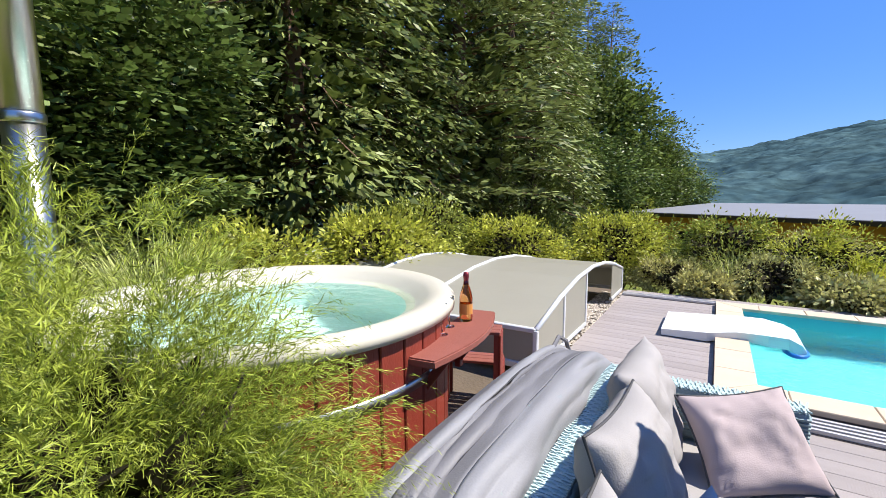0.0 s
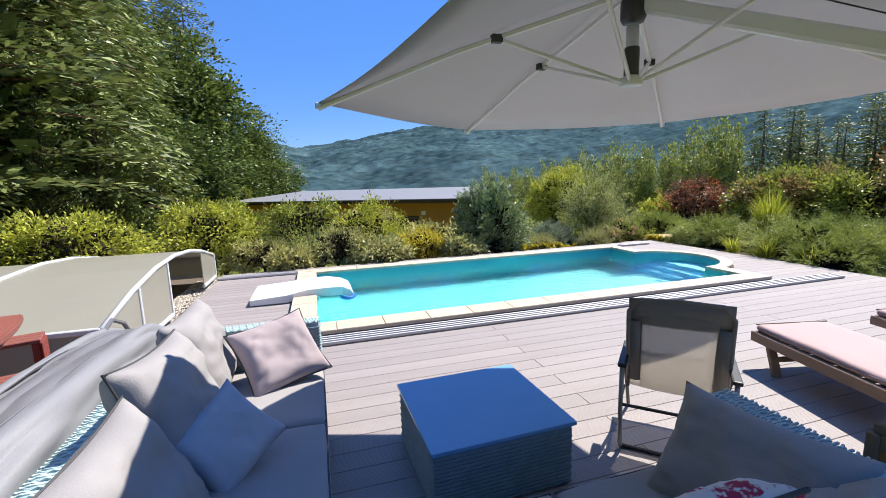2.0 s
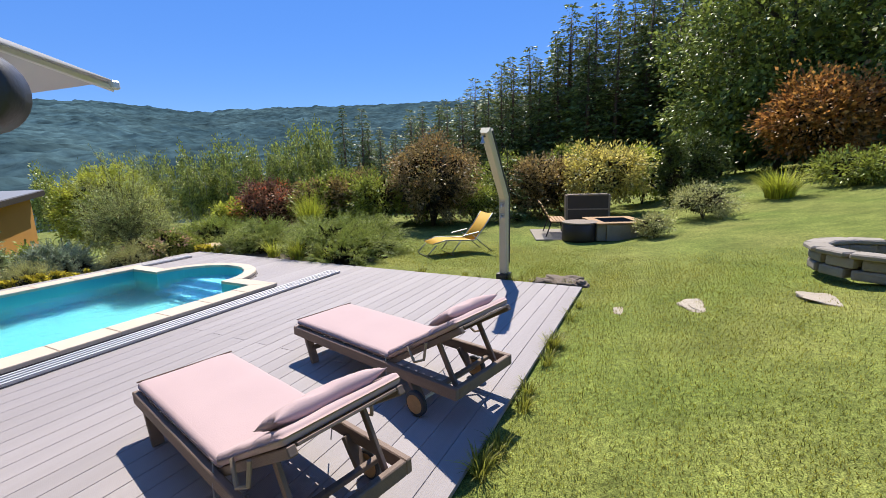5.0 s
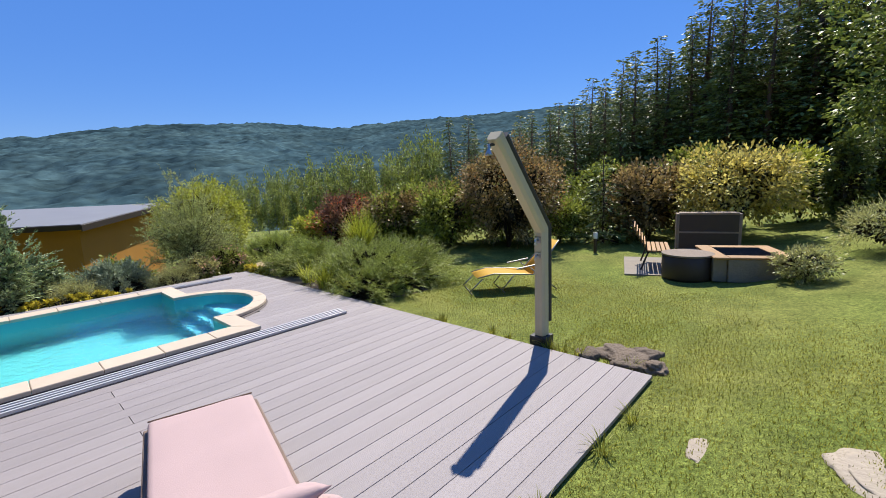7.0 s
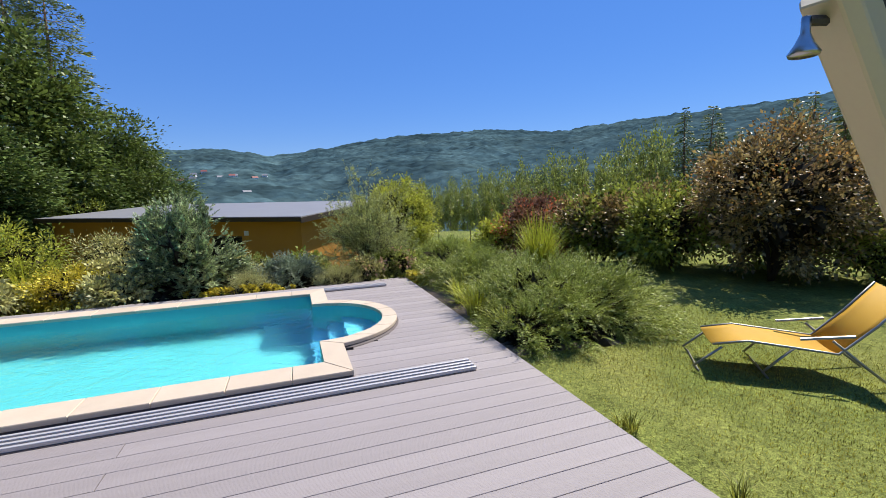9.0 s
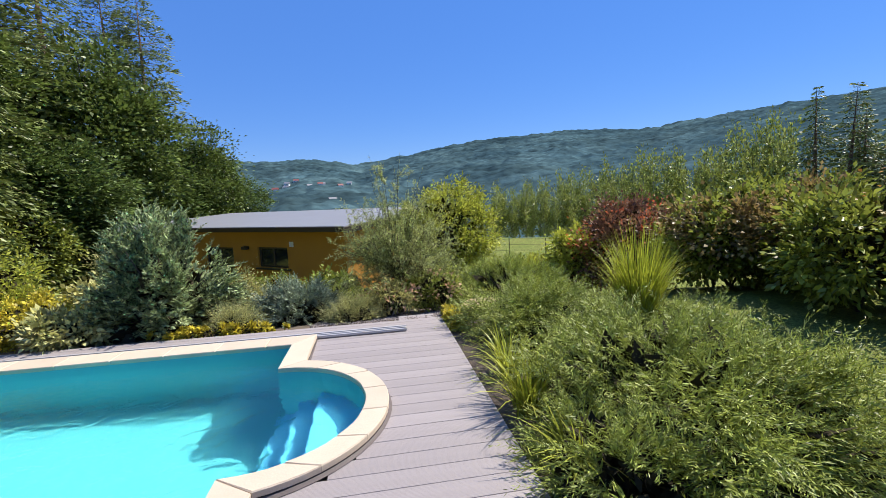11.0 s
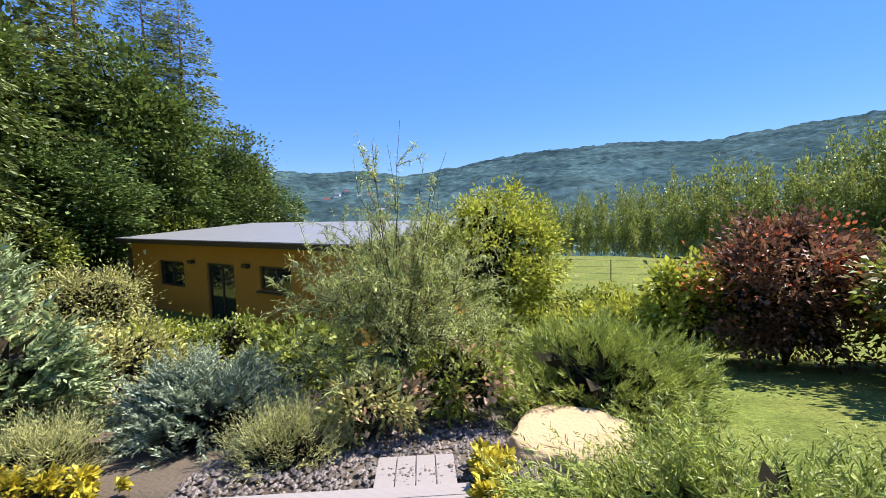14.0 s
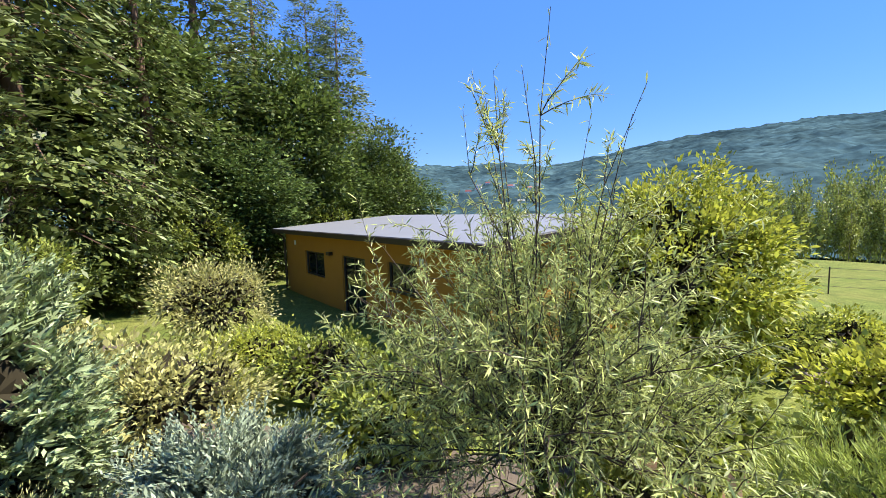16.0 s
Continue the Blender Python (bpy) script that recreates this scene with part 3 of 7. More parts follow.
def ground_z(x, y):
    z = -0.06
    if y < -4.2:
        z += 0.10 * smooth(-4.2, -5.0, y) + 0.155 * min(max(0.0, -y - 5.0), 14)
    z += -0.07 * smooth(1.8, 3.2, x) * smooth(-5.0, -2.0, y)
    if y > 4.6:
        d = min(y - 4.6, 8.0)
        z -= 0.205 * d * smooth(-18, -13, x) + 0.02 * max(0.0, min(y - 13, 60))
    if x > 9:
        z += 0.02 * min(x - 9, 60) * smooth(2, -8, y) - 0.03 * min(x - 9, 40) * smooth(0, 6, y)
    if x < -9:
        z += 0.03 * min(-9 - x, 30)
    far = math.hypot(x, y)
    if y > -20 and far > 42:
        z -= 0.10 * min(far - 42, 120) * smooth(-20, 10, y)
    z += 0.035 * noise.noise(Vector((x * 0.35, y * 0.35, 3.0))) * smooth(0.3, 3.0, max(abs(x + 3.4) - 5.1, abs(y) - 4.4))
    return z


def axis_steps(lo, hi, step, far):
    a = list(np.arange(lo, hi + step / 2, step))
    s, left, right = step, [], []
    v = hi
    while v < far:
        s *= 1.18
        v += s
        right.append(v)
    s, v = step, lo
    while v > -far:
        s *= 1.18
        v -= s
        left.append(v)
    return left[::-1] + a + right


xs, ys = axis_steps(-14, 12, 0.4, 1400), axis_steps(-10, 14, 0.4, 1400)
verts, faces = [], []
for y in ys:
    for x in xs:
        z = ground_z(x, y)
        if -7.7 < x < 1.25 and -0.55 < y < 4.25:
            z = -2.0
        verts.append((x, y, z))
W = len(xs)
for j in range(len(ys) - 1):
    for i in range(W - 1):
        faces.append((j * W + i, j * W + i + 1, (j + 1) * W + i + 1, (j + 1) * W + i))
ground = mesh_ob("ground", verts, faces, M_LAWN, True)
ground.data.materials.append(M_SOIL)
tagged(ground, "sloping garden lawn with sun-dried yellow patches and planted beds", "lawn", "", "structure")


def is_bed(x, y):
    """Planted beds: round the far side of the deck, by the tub, and under the junipers."""
    if y > 4.3 and y < 7.6 and -13 < x < 3.6:
        return True
    if x < -8.5 and -6 < y < 12:
        return True
    if 1.7 < x < 3.5 - 0.15 * abs(y - 1.5) and 0.1 < y < 5:
        return True
    return False


for p in ground.data.polygons:
    if is_bed(p.center.x, p.center.y):
        p.material_index = 1

RIDGE = [(-75, 4.5), (-40, 5.0), (-19, 5.7), (-13, 5.4), (-7, 5.7), (-1.6, 4.9), (3.6, 5.7), (11, 7.0), (17, 7.6), (26, 7.9), (35, 7.2), (42, 7.9), (49, 8.2), (62, 8.6), (85, 9.0)]
hv, hf = [], []
az_n, r_n = 620, 130
for i in range(az_n):
    az = -75 + 160 * i / (az_n - 1)
    el = float(np.interp(az, [a for a, _ in RIDGE], [e for _, e in RIDGE]))
    el += 0.10 * noise.noise(Vector((az * 0.9, 0, 0))) + 0.05 * noise.noise(Vector((az * 3.1, 5, 0)))
    top = 1050 * math.tan(radians(el))
    for j in range(r_n):
        f = j / (r_n - 1)
        r = 150 + 900 * f
        x, y = math.sin(radians(az)) * r, math.cos(radians(az)) * r
        z = -14 + (top + 14) * f ** 1.25 + 10 * f * (1 - f) * noise.noise(Vector((az * 0.12, f * 5, 2)))
        z += (9.0 * noise.noise(Vector((x * 0.011, y * 0.011, 1))) * (1 - f) + 4.5 * noise.noise(Vector((x * 0.035, y * 0.035, 1))) + 3.0 * noise.noise(Vector((x * 0.09, y * 0.09, 9)))) * smooth(0, 0.1, f)
        hv.append((x, y, z))
for i in range(az_n - 1):
    for j in range(r_n - 1):
        a = i * r_n + j
        hf.append((a, a + 1, a + r_n + 1, a + r_n))
hill = mesh_ob("backdrop_hill", hv, hf, M_HILL_HAZE, True)
tagged(hill, "long wooded hills across the valley, blue haze put into their colour", "hill", "", "structure")

# ---- pool ----
DECK = (-8.55, 1.68, -4.30, 4.36)
IN = (-6.78, -0.25, 0.33, 3.47)
OUT = (-7.12, 0.0, 0.0, 3.79)
CX, CY, RI, RO = -0.24, 1.85, 0.87, 1.07
WATER_Z, FLOOR_Z, COPE_Z = -0.055, -1.15, 0.078


def pool_outline(inner):
    """The pool's edge, with the round bay for the steps at its end."""
    x0, x1, y0, y1 = IN if inner else OUT
    r = RI if inner else RO
    dx = x1 - CX
    h = math.sqrt(max(0.0, r * r - dx * dx))
    a0 = math.atan2(-h, dx)
    pts = [(x0, y0), (x1, y0)]
    for i in range(25):
        a = a0 + (-2 * a0) * i / 24
        pts.append((CX + r * math.cos(a), CY + r * math.sin(a)))
    pts += [(x1, y1), (x0, y1)]
    return pts


basin = bmesh.new()
ring = pool_outline(True)
low = [basin.verts.new((x, y, FLOOR_Z)) for x, y in ring]
high = [basin.verts.new((x, y, COPE_Z - 0.045)) for x, y in ring]
for i in range(len(ring)):
    k = (i + 1) % len(ring)
    basin.faces.new((low[i], high[i], high[k], low[k]))
basin.faces.new(low)
pool = tagged(finish("pool_basin", basin, M_LINER), "turquoise-lined in-ground swimming pool with rounded step bay", "swimming pool", "", "structure")
wbm = bmesh.new()
wbm.faces.new([wbm.verts.new((x, y, WATER_Z)) for x, y in ring])
water = finish("water", wbm, M_WATER)
water.visible_shadow = False
tagged(water, "clear rippled turquoise pool water", "water", "", "structure")
for i, z in enumerate((-0.32, -0.60, -0.88)):
    sbm = bmesh.new()
    r = RI - 0.004 - 0.0
    x_front = CX + 0.40 - 0.22 * i
    a0 = math.acos(max(-1, min(1, (x_front - CX) / r)))
    pts = [(CX + r * math.cos(-a0 + 2 * a0 * q / 18), CY + r * math.sin(-a0 + 2 * a0 * q / 18)) for q in range(19)]
    up = [sbm.verts.new((x, y, z)) for x, y in pts]
    dn = [sbm.verts.new((x, y, FLOOR_Z)) for x, y in pts]
    sbm.faces.new(up)
    sbm.faces.new((up[-1], up[0], dn[0], dn[-1]))
    part("step", sbm, M_STEP, pool, "blue moulded pool step")

# coping stones
coping = tagged(finish("pool_coping", tube([(x, y, COPE_Z - 0.075) for x, y in pool_outline(False)], 0.02, 4, None, True), M_FASCIA),
                "pale sandstone coping with dark fascia around the pool", "coping", "", "structure")


def slab(poly, z0, z1, parent, name="coping_stone", material=None, inset=0.0025):
    bm = bmesh.new()
    c = Vector((sum(p[0] for p in poly) / len(poly), sum(p[1] for p in poly) / len(poly)))
    q = [c + (Vector(p) - c) * (1 - inset / max(0.05, (Vector(p) - c).length)) for p in poly]
    q2 = [c + (Vector(p) - c) * (1 - (inset + 0.008) / max(0.05, (Vector(p) - c).length)) for p in poly]
    rows = [[bm.verts.new((*p, z0)) for p in q], [bm.verts.new((*p, z1 - 0.008)) for p in q], [bm.verts.new((*p, z1)) for p in q2]]
    n = len(poly)
    for ra, rb in zip(rows, rows[1:]):
        for i in range(n):
            bm.faces.new((ra[i], ra[(i + 1) % n], rb[(i + 1) % n], rb[i]))
    bm.faces.new(rows[-1])
    bm.faces.new(rows[0][::-1])
    bmesh.ops.recalc_face_normals(bm, faces=bm.faces[:])
    return part(name, bm, material or M_STONE, parent)


z0c, z1c = COPE_Z - 0.045, COPE_Z
nx = 13
for i in range(nx):
    xa, xb = OUT[0] + (OUT[1] - OUT[0]) * i / nx, OUT[0] + (OUT[1] - OUT[0]) * (i + 1) / nx
    ia, ib = max(xa, IN[0]) if i else IN[0], min(xb, IN[1]) if i < nx - 1 else IN[1]
    slab([(xa, OUT[2]), (xb, OUT[2]), (ib, IN[2]), (ia, IN[2])], z0c, z1c, coping)
    slab([(ia, IN[3]), (ib, IN[3]), (xb, OUT[3]), (xa, OUT[3])], z0c, z1c, coping)
for i in range(6):
    ya, yb = OUT[2] + (OUT[3] - OUT[2]) * i / 6, OUT[2] + (OUT[3] - OUT[2]) * (i + 1) / 6
    ia, ib = (IN[2] if i == 0 else ya), (IN[3] if i == 5 else yb)
    slab([(OUT[0], ya), (IN[0], ia), (IN[0], ib), (OUT[0], yb)], z0c, z1c, coping)
hI, hO = math.sqrt(RI ** 2 - (IN[1] - CX) ** 2), math.sqrt(RO ** 2 - (OUT[1] - CX) ** 2)
slab([(IN[1], IN[2]), (OUT[1], OUT[2]), (OUT[1], CY - hO), (IN[1], CY - hI)], z0c, z1c, coping)
slab([(IN[1], CY + hI), (OUT[1], CY + hO), (OUT[1], OUT[3]), (IN[1], IN[3])], z0c, z1c, coping)
aI, aO = math.atan2(hI, IN[1] - CX), math.atan2(hO, OUT[1] - CX)
na = 7
for i in range(na):
    poly = []
    for q in range(5):
        f = (i + q / 4) / na
        poly.append((CX + RI * math.cos(-aI + 2 * aI * f), CY + RI * math.sin(-aI + 2 * aI * f)))
    for q in range(4, -1, -1):
        f = (i + q / 4) / na
        poly.append((CX + RO * math.cos(-aO + 2 * aO * f), CY + RO * math.sin(-aO + 2 * aO * f)))
    slab(poly, z0c, z1c, coping)
# fascia under the coping, seen above the deck
fb = bmesh.new()
oo = [(x * 1.0, y) for x, y in pool_outline(False)]
cc = Vector((-3.5, 1.9))
lo_, hi_ = [], []
for x, y in oo:
    d = (Vector((x, y)) - cc).normalized() * 0.02
    lo_.append(fb.verts.new((x - d.x, y - d.y, -0.12)))
    hi_.append(fb.verts.new((x - d.x, y - d.y, z0c)))
for i in range(len(oo)):
    k = (i + 1) % len(oo)
    fb.faces.new((lo_[i], lo_[k], hi_[k], hi_[i]))
part("fascia", fb, M_FASCIA, coping, "dark fascia board")

# sliding rails of the enclosure
for nm, y0, n in (("near_rail", -0.30, 4), ("far_rail", 3.81, 3)):
    tr = thing("rail_track", pose(0, 0, 0), "grey aluminium sliding tracks for the pool enclosure on the deck", "rail track")
    part("base_plate", box((-8.55, y0, 0.001), (1.12, y0 + 0.065 * n + 0.01, 0.008), 0.002), M_FASCIA, tr)
    for i in range(n):
        yy = y0 + 0.01 + 0.065 * i
        part("rail", box((-8.55, yy, 0.008), (1.135 - 0.03 * (n - 1 - i if y0 < 0 else i) * 0, yy + 0.032, 0.042), 0.006, 2), M_RAIL, tr)

# ---- house across the garden ----
HX0, HX1, HZ0, HZ1, HD = -0.9, 12.4, -2.3, 0.86, 5.6
house = thing("garden_house", pose(-10.03, 19.91, 0, 0, 0, -37.1), "long ochre single-storey garden house with flat grey roof", "house")
holes = [(1.5, 3.5, -0.82, 0.14), (5.1, 6.8, -2.0, 0.18), (8.2, 9.72, -0.52, 0.22)]
xcut = sorted({HX0, HX1, *[h[0] for h in holes], *[h[1] for h in holes]})
for xa, xb in zip(xcut, xcut[1:]):
    hole = next((h for h in holes if h[0] < (xa + xb) / 2 < h[1]), None)
    for za, zb in ((HZ0, hole[2]), (hole[3], HZ1)) if hole else ((HZ0, HZ1),):
        part("wall", box((xa, 0, za), (xb, 0.3, zb)), M_OCHRE, house)
for lo, hi in (((HX0, 0.3, HZ0), (HX0 + 0.3, HD, HZ1)), ((HX1 - 0.3, 0.3, HZ0), (HX1, HD, HZ1)), ((HX0 + 0.3, HD - 0.3, HZ0), (HX1 - 0.3, HD, HZ1 + 0.3))):
    part("wall", box(lo, hi), M_OCHRE, house)
tilt = pose(0, -0.45, HZ1, 3.6, 0, 0)
part("roof", box((HX0 - 0.35, 0.0, 0.0), (HX1 + 0.35, HD + 0.75, 0.13), 0.015, 2, tilt), M_ROOF, house, "flat grey sheet roof")
part("eave_trim", box((HX0 - 0.36, -0.05, -0.05), (HX1 + 0.36, -0.003, 0.11), 0.008, 1, tilt), M_FRAMEBR, house, "dark brown eave trim")
for ex in (HX0 - 0.395, HX1 + 0.353):
    part("verge_trim", box((ex, -0.05, -0.10), (ex + 0.042, HD + 0.76, 0.10), 0.006, 1, tilt), M_FRAMEBR, house, "dark brown verge trim")
for ex in (HX0, HX1 - 0.3):
    gb = bmesh.new()
    q = [gb.verts.new((x, y, z)) for x in (ex, ex + 0.3) for y, z in ((0.0, HZ1 - 0.003), (HD, HZ1 - 0.003), (HD, HZ1 + 0.36))]
    for idx in ((0, 1, 2), (5, 4, 3), (0, 3, 4, 1), (1, 4, 5, 2), (2, 5, 3, 0)):
        gb.faces.new([q[k] for k in idx])
    part("gable", gb, M_OCHRE, house)
part("downpipe", tube([(HX0 + 0.12, -0.40, HZ1 - 0.05), (HX0 + 0.14, -0.12, HZ1 - 0.3), (HX0 + 0.14, -0.10, HZ0)], 0.05, 8), M_FRAMEBR, house, "brown downpipe")
for i, (xa, xb, za, zb) in enumerate(holes):
    wn_ = "door" if i == 1 else "window"
    fr = bmesh.new()
    for lo, hi in (((xa, 0.06, za), (xa + 0.07, 0.14, zb)), ((xb - 0.07, 0.06, za), (xb, 0.14, zb)), ((xa + 0.07, 0.06, zb - 0.07), (xb - 0.07, 0.14, zb)), ((xa + 0.07, 0.06, za), (xb - 0.07, 0.14, za + 0.07)), (((xa + xb) / 2 - 0.03, 0.065, za + 0.07), ((xa + xb) / 2 + 0.03, 0.135, zb - 0.07))):
        box(lo, hi, 0.006, 1, None, fr)
    w_ = part(wn_, fr, M_FRAMEBR, house, "dark framed " + wn_)
    part("pane", box((xa + 0.07, 0.09, za + 0.07), (xb - 0.07, 0.10, zb - 0.07)), M_PANE, w_)
for lx in (4.2, 7.6):
    part("wall_lamp", box((lx - 0.14, -0.16, 0.12), (lx + 0.14, 0.0, 0.24), 0.02, 2), M_FRAMEBR, house, "small dark wall lamp")

for lx, lz in ((0.35, 0.40), (9.95, 0.34)):
    part("wall_plate", box((lx - 0.10, -0.02, lz - 0.09), (lx + 0.10, 0.0, lz + 0.09), 0.005), M_WHITE, house, "small white wall plate")
part("window_sill", box((8.1, -0.10, -0.60), (9.85, 0.0, -0.54), 0.008), M_FRAMEBR, house)

# ---- pool enclosure, pushed together past the pool's end ----
def enclosure():
    t = thing("pool_enclosure", pose(0, 0, 0), "low telescopic pool enclosure with milky panels and pale frame", "pool enclosure")
    y0, y1 = -0.36, 4.08
    for s in range(3):
        hs, ws = 0.07 * s, 0.07 * s
        xa, xb = -8.62 - 1.45 * s, -8.62 - 1.45 * (s + 1) - 0.06
        if s == 2:
            xb -= 1.1

        def prof(f):
            y = y0 + ws + (y1 - y0 - 2 * ws) * f
            return y, (0.46 + 0.33 * math.sin(math.pi * f) ** 0.9) - hs * 0.6

        n = 6
        pan = bmesh.new()
        rows = []
        for xx in (xa, xb):
            rows.append([pan.verts.new((xx, *prof(i / n))) for i in range(n + 1)])
        for i in range(n):
            pan.faces.new((rows[0][i], rows[0][i + 1], rows[1][i + 1], rows[1][i]))
        roof = part("roof_panel", pan, M_POLY, t, "milky polycarbonate roof panel")
        md = roof.modifiers.new("thick", "SOLIDIFY")
        md.thickness = 0.012
        for yy in (y0 + ws, y1 - ws):
            z_top = prof(0)[1]
            part("side_panel", box((xb, yy - 0.006, 0.10), (xa, yy + 0.006, z_top - 0.02)), M_POLY, t)
            part("bottom_rail", box((xb, yy - 0.03, 0.042), (xa, yy + 0.03, 0.11), 0.008), M_ALU, t)
            part("eave_rail", box((xb, yy - 0.025, z_top - 0.03), (xa, yy + 0.025, z_top + 0.02), 0.008), M_ALU, t)
        for xx in (xa, xb):
            part("arch", tube([(xx, *prof(i / n)) for i in range(n + 1)], 0.028, 8), M_ALU, t, "", True)
            for yy in (y0 + ws, y1 - ws):
                part("post", beam((xx, yy, 0.05), (xx, yy, prof(0)[1]), 0.05, 0.05, 0.008), M_ALU, t)
        if s == 0:
            # end wall with an opening in its middle
            for fa, fb_ in ((0.0, 0.20), (0.20, 0.42), (0.80, 1.0)):
                pb = bmesh.new()
                a = [prof(fa + (fb_ - fa) * q / 6) for q in range(7)]
                up = [pb.verts.new((xa - 0.005, y, z - 0.02)) for y, z in a]
                dn = [pb.verts.new((xa - 0.005, y, 0.06)) for y, z in a]
                for q in range(6):
                    pb.faces.new((up[q], up[q + 1], dn[q + 1], dn[q]))
                e = part("end_panel", pb, M_POLY, t)
                e.modifiers.new("thick", "SOLIDIFY").thickness = 0.012
                part("post", beam((xa, a[-1][0], 0.05), (xa, a[-1][0], a[-1][1]), 0.045, 0.045, 0.006), M_ALU, t)
                part("end_sill", box((xa - 0.025, a[0][0], 0.03), (xa + 0.025, a[-1][0], 0.08), 0.006), M_ALU, t)
    return t


enclosure()

# ---- hot tub ----
def hot_tub():
    cx, cy, r, top = -9.62, -2.55, 1.14, 1.14
    t = thing("hot_tub", pose(cx, cy, -0.05), "round red-stained wooden hot tub with cream rim and steel hoops", "hot tub")
    top += 0.05
    n = 44
    wid = math.tau * r / n
    for i in range(n):
        a = math.tau * i / n
        s = part("stave", box((-0.035, -wid / 2 + 0.006, 0.0), (0.0, wid / 2 - 0.006, top - 0.07), 0.006), M_RED, t)
        s.matrix_basis = pose(r * math.cos(a), r * math.sin(a), 0, 0, 0, math.degrees(a))
    part("core", lathe([(r - 0.05, 0.0), (r - 0.045, top - 0.08)], 44, None, False), M_FASCIA, t)
    for z in (0.25, 0.80):
        part("hoop", lathe([(r + 0.002, z), (r + 0.006, z), (r + 0.006, z + 0.06), (r + 0.002, z + 0.06)], 64, None, False), M_STEEL, t, "steel hoop", True)
    part("rim", lathe([(r - 0.28, top - 0.16), (r - 0.14, top - 0.02), (r - 0.06, top + 0.012), (r + 0.02, top + 0.008), (r + 0.05, top - 0.02), (r + 0.045, top - 0.07), (r + 0.0, top - 0.075)], 64, None, False),
         M_TUBW, t, "cream acrylic rim", True)
    part("shell", lathe([(0.02, 0.15), (r - 0.35, 0.17), (r - 0.28, 0.3), (r - 0.27, top - 0.15)], 48, None, False), M_TUBIN, t, "mint inner shell", True)
    w = bmesh.new()
    w.faces.new([w.verts.new(((r - 0.215) * math.cos(k * math.tau / 48), (r - 0.215) * math.sin(k * math.tau / 48), top - 0.085)) for k in range(48)])
    wo = part("water", w, M_SPAWATER, t)
    wo.visible_shadow = False
    return t


hot_tub()


def tub_shelf():
    t = thing("tub_shelf", pose(-8.50, -2.08, 0.90, 0, 0, 9), "red-brown curved wooden side shelf on the hot tub", "shelf")
    bm = bmesh.new()
    up, dn = [], []
    out = [(-0.13 + 0.03 * math.sin(q / 10 * math.pi), -0.52 + 1.04 * q / 10) for q in range(11)] + [(0.09 + 0.09 * math.sin(q / 10 * math.pi), 0.52 - 1.04 * q / 10) for q in range(11)]
    up = [bm.verts.new((x, y, 0.045)) for x, y in out]
    dn = [bm.verts.new((x, y, 0.0)) for x, y in out]
    n = len(out)
    bm.faces.new(up[::-1])
    bm.faces.new(dn)
    for i in range(n):
        bm.faces.new((dn[i], up[i], up[(i + 1) % n], dn[(i + 1) % n]))
    bmesh.ops.recalc_face_normals(bm, faces=bm.faces[:])
    bmesh.ops.bevel(bm, geom=[e for e in bm.edges if abs(e.verts[0].co.z - e.verts[1].co.z) < 0.001], offset=0.008, segments=2, affect="EDGES")
    part("top", bm, M_REDTOP, t)
    for y in (-0.32, 0.32):
        part("bracket", beam((-0.11, y, -0.26), (0.08, y, 0.0), 0.05, 0.05, 0.006), M_RED, t)
        part("bracket_post", box((-0.135, y - 0.03, -0.32), (-0.09, y + 0.03, 0.0), 0.005), M_RED, t)
    return t


tub_shelf()


def tub_steps():
    t = thing("tub_steps", pose(-8.92, -1.12, 0, 0, 0, 20) @ Matrix.Diagonal((0.75, 0.75, 0.95, 1)), "small red wooden steps beside the hot tub", "steps")
    for i, (z, y0, y1) in enumerate(((0.72, -0.30, 0.0), (0.36, 0.0, 0.30))):
        for k in range(3):
            part("tread", box((-0.35, y0 + 0.1 * k + 0.004, z - 0.03), (0.35, y0 + 0.1 * k + 0.096, z), 0.006), M_REDTOP, t)
        for x in (-0.31, 0.31):
            part("leg", box((x - 0.03, y0 + 0.02, -0.05), (x + 0.03, y0 + 0.08, z - 0.03), 0.005), M_RED, t)
            part("leg", box((x - 0.03, y1 - 0.08, -0.05), (x + 0.03, y1 - 0.02, z - 0.03), 0.005), M_RED, t)
    for k in range(6):
        part("side_board", box((0.342, -0.30 + 0.1 * k + 0.004, -0.05), (0.36, -0.30 + 0.1 * k + 0.096, 0.69 if k < 3 else 0.33), 0.004), M_RED, t)
    return t


tub_steps()


def bottle():
    t = thing("wine_bottle", pose(-8.56, -1.86, 0.945), "rose sparkling wine bottle with dark foil on the shelf", "bottle")
    part("glass", lathe([(0.040, 0), (0.044, 0.01), (0.044, 0.16), (0.036, 0.20), (0.018, 0.25), (0.015, 0.30)], 20), M_BOTTLE, t, "amber-pink glass", True)
    part("foil", lathe([(0.0165, 0.245), (0.017, 0.28), (0.020, 0.30), (0.018, 0.325), (0.006, 0.33)], 16), mat("red_foil", (0.25, 0.03, 0.04), None, 0.35, 8, 60, 0.1, metal=0.6), t, "dark red foil", True)
    part("paper_label", lathe([(0.0447, 0.05), (0.0447, 0.12)], 20, None, False), mat("orange_paper", (0.65, 0.28, 0.06), None, 0.7, 8, 60, 0.1), t, "orange paper label")
    return t


bottle()


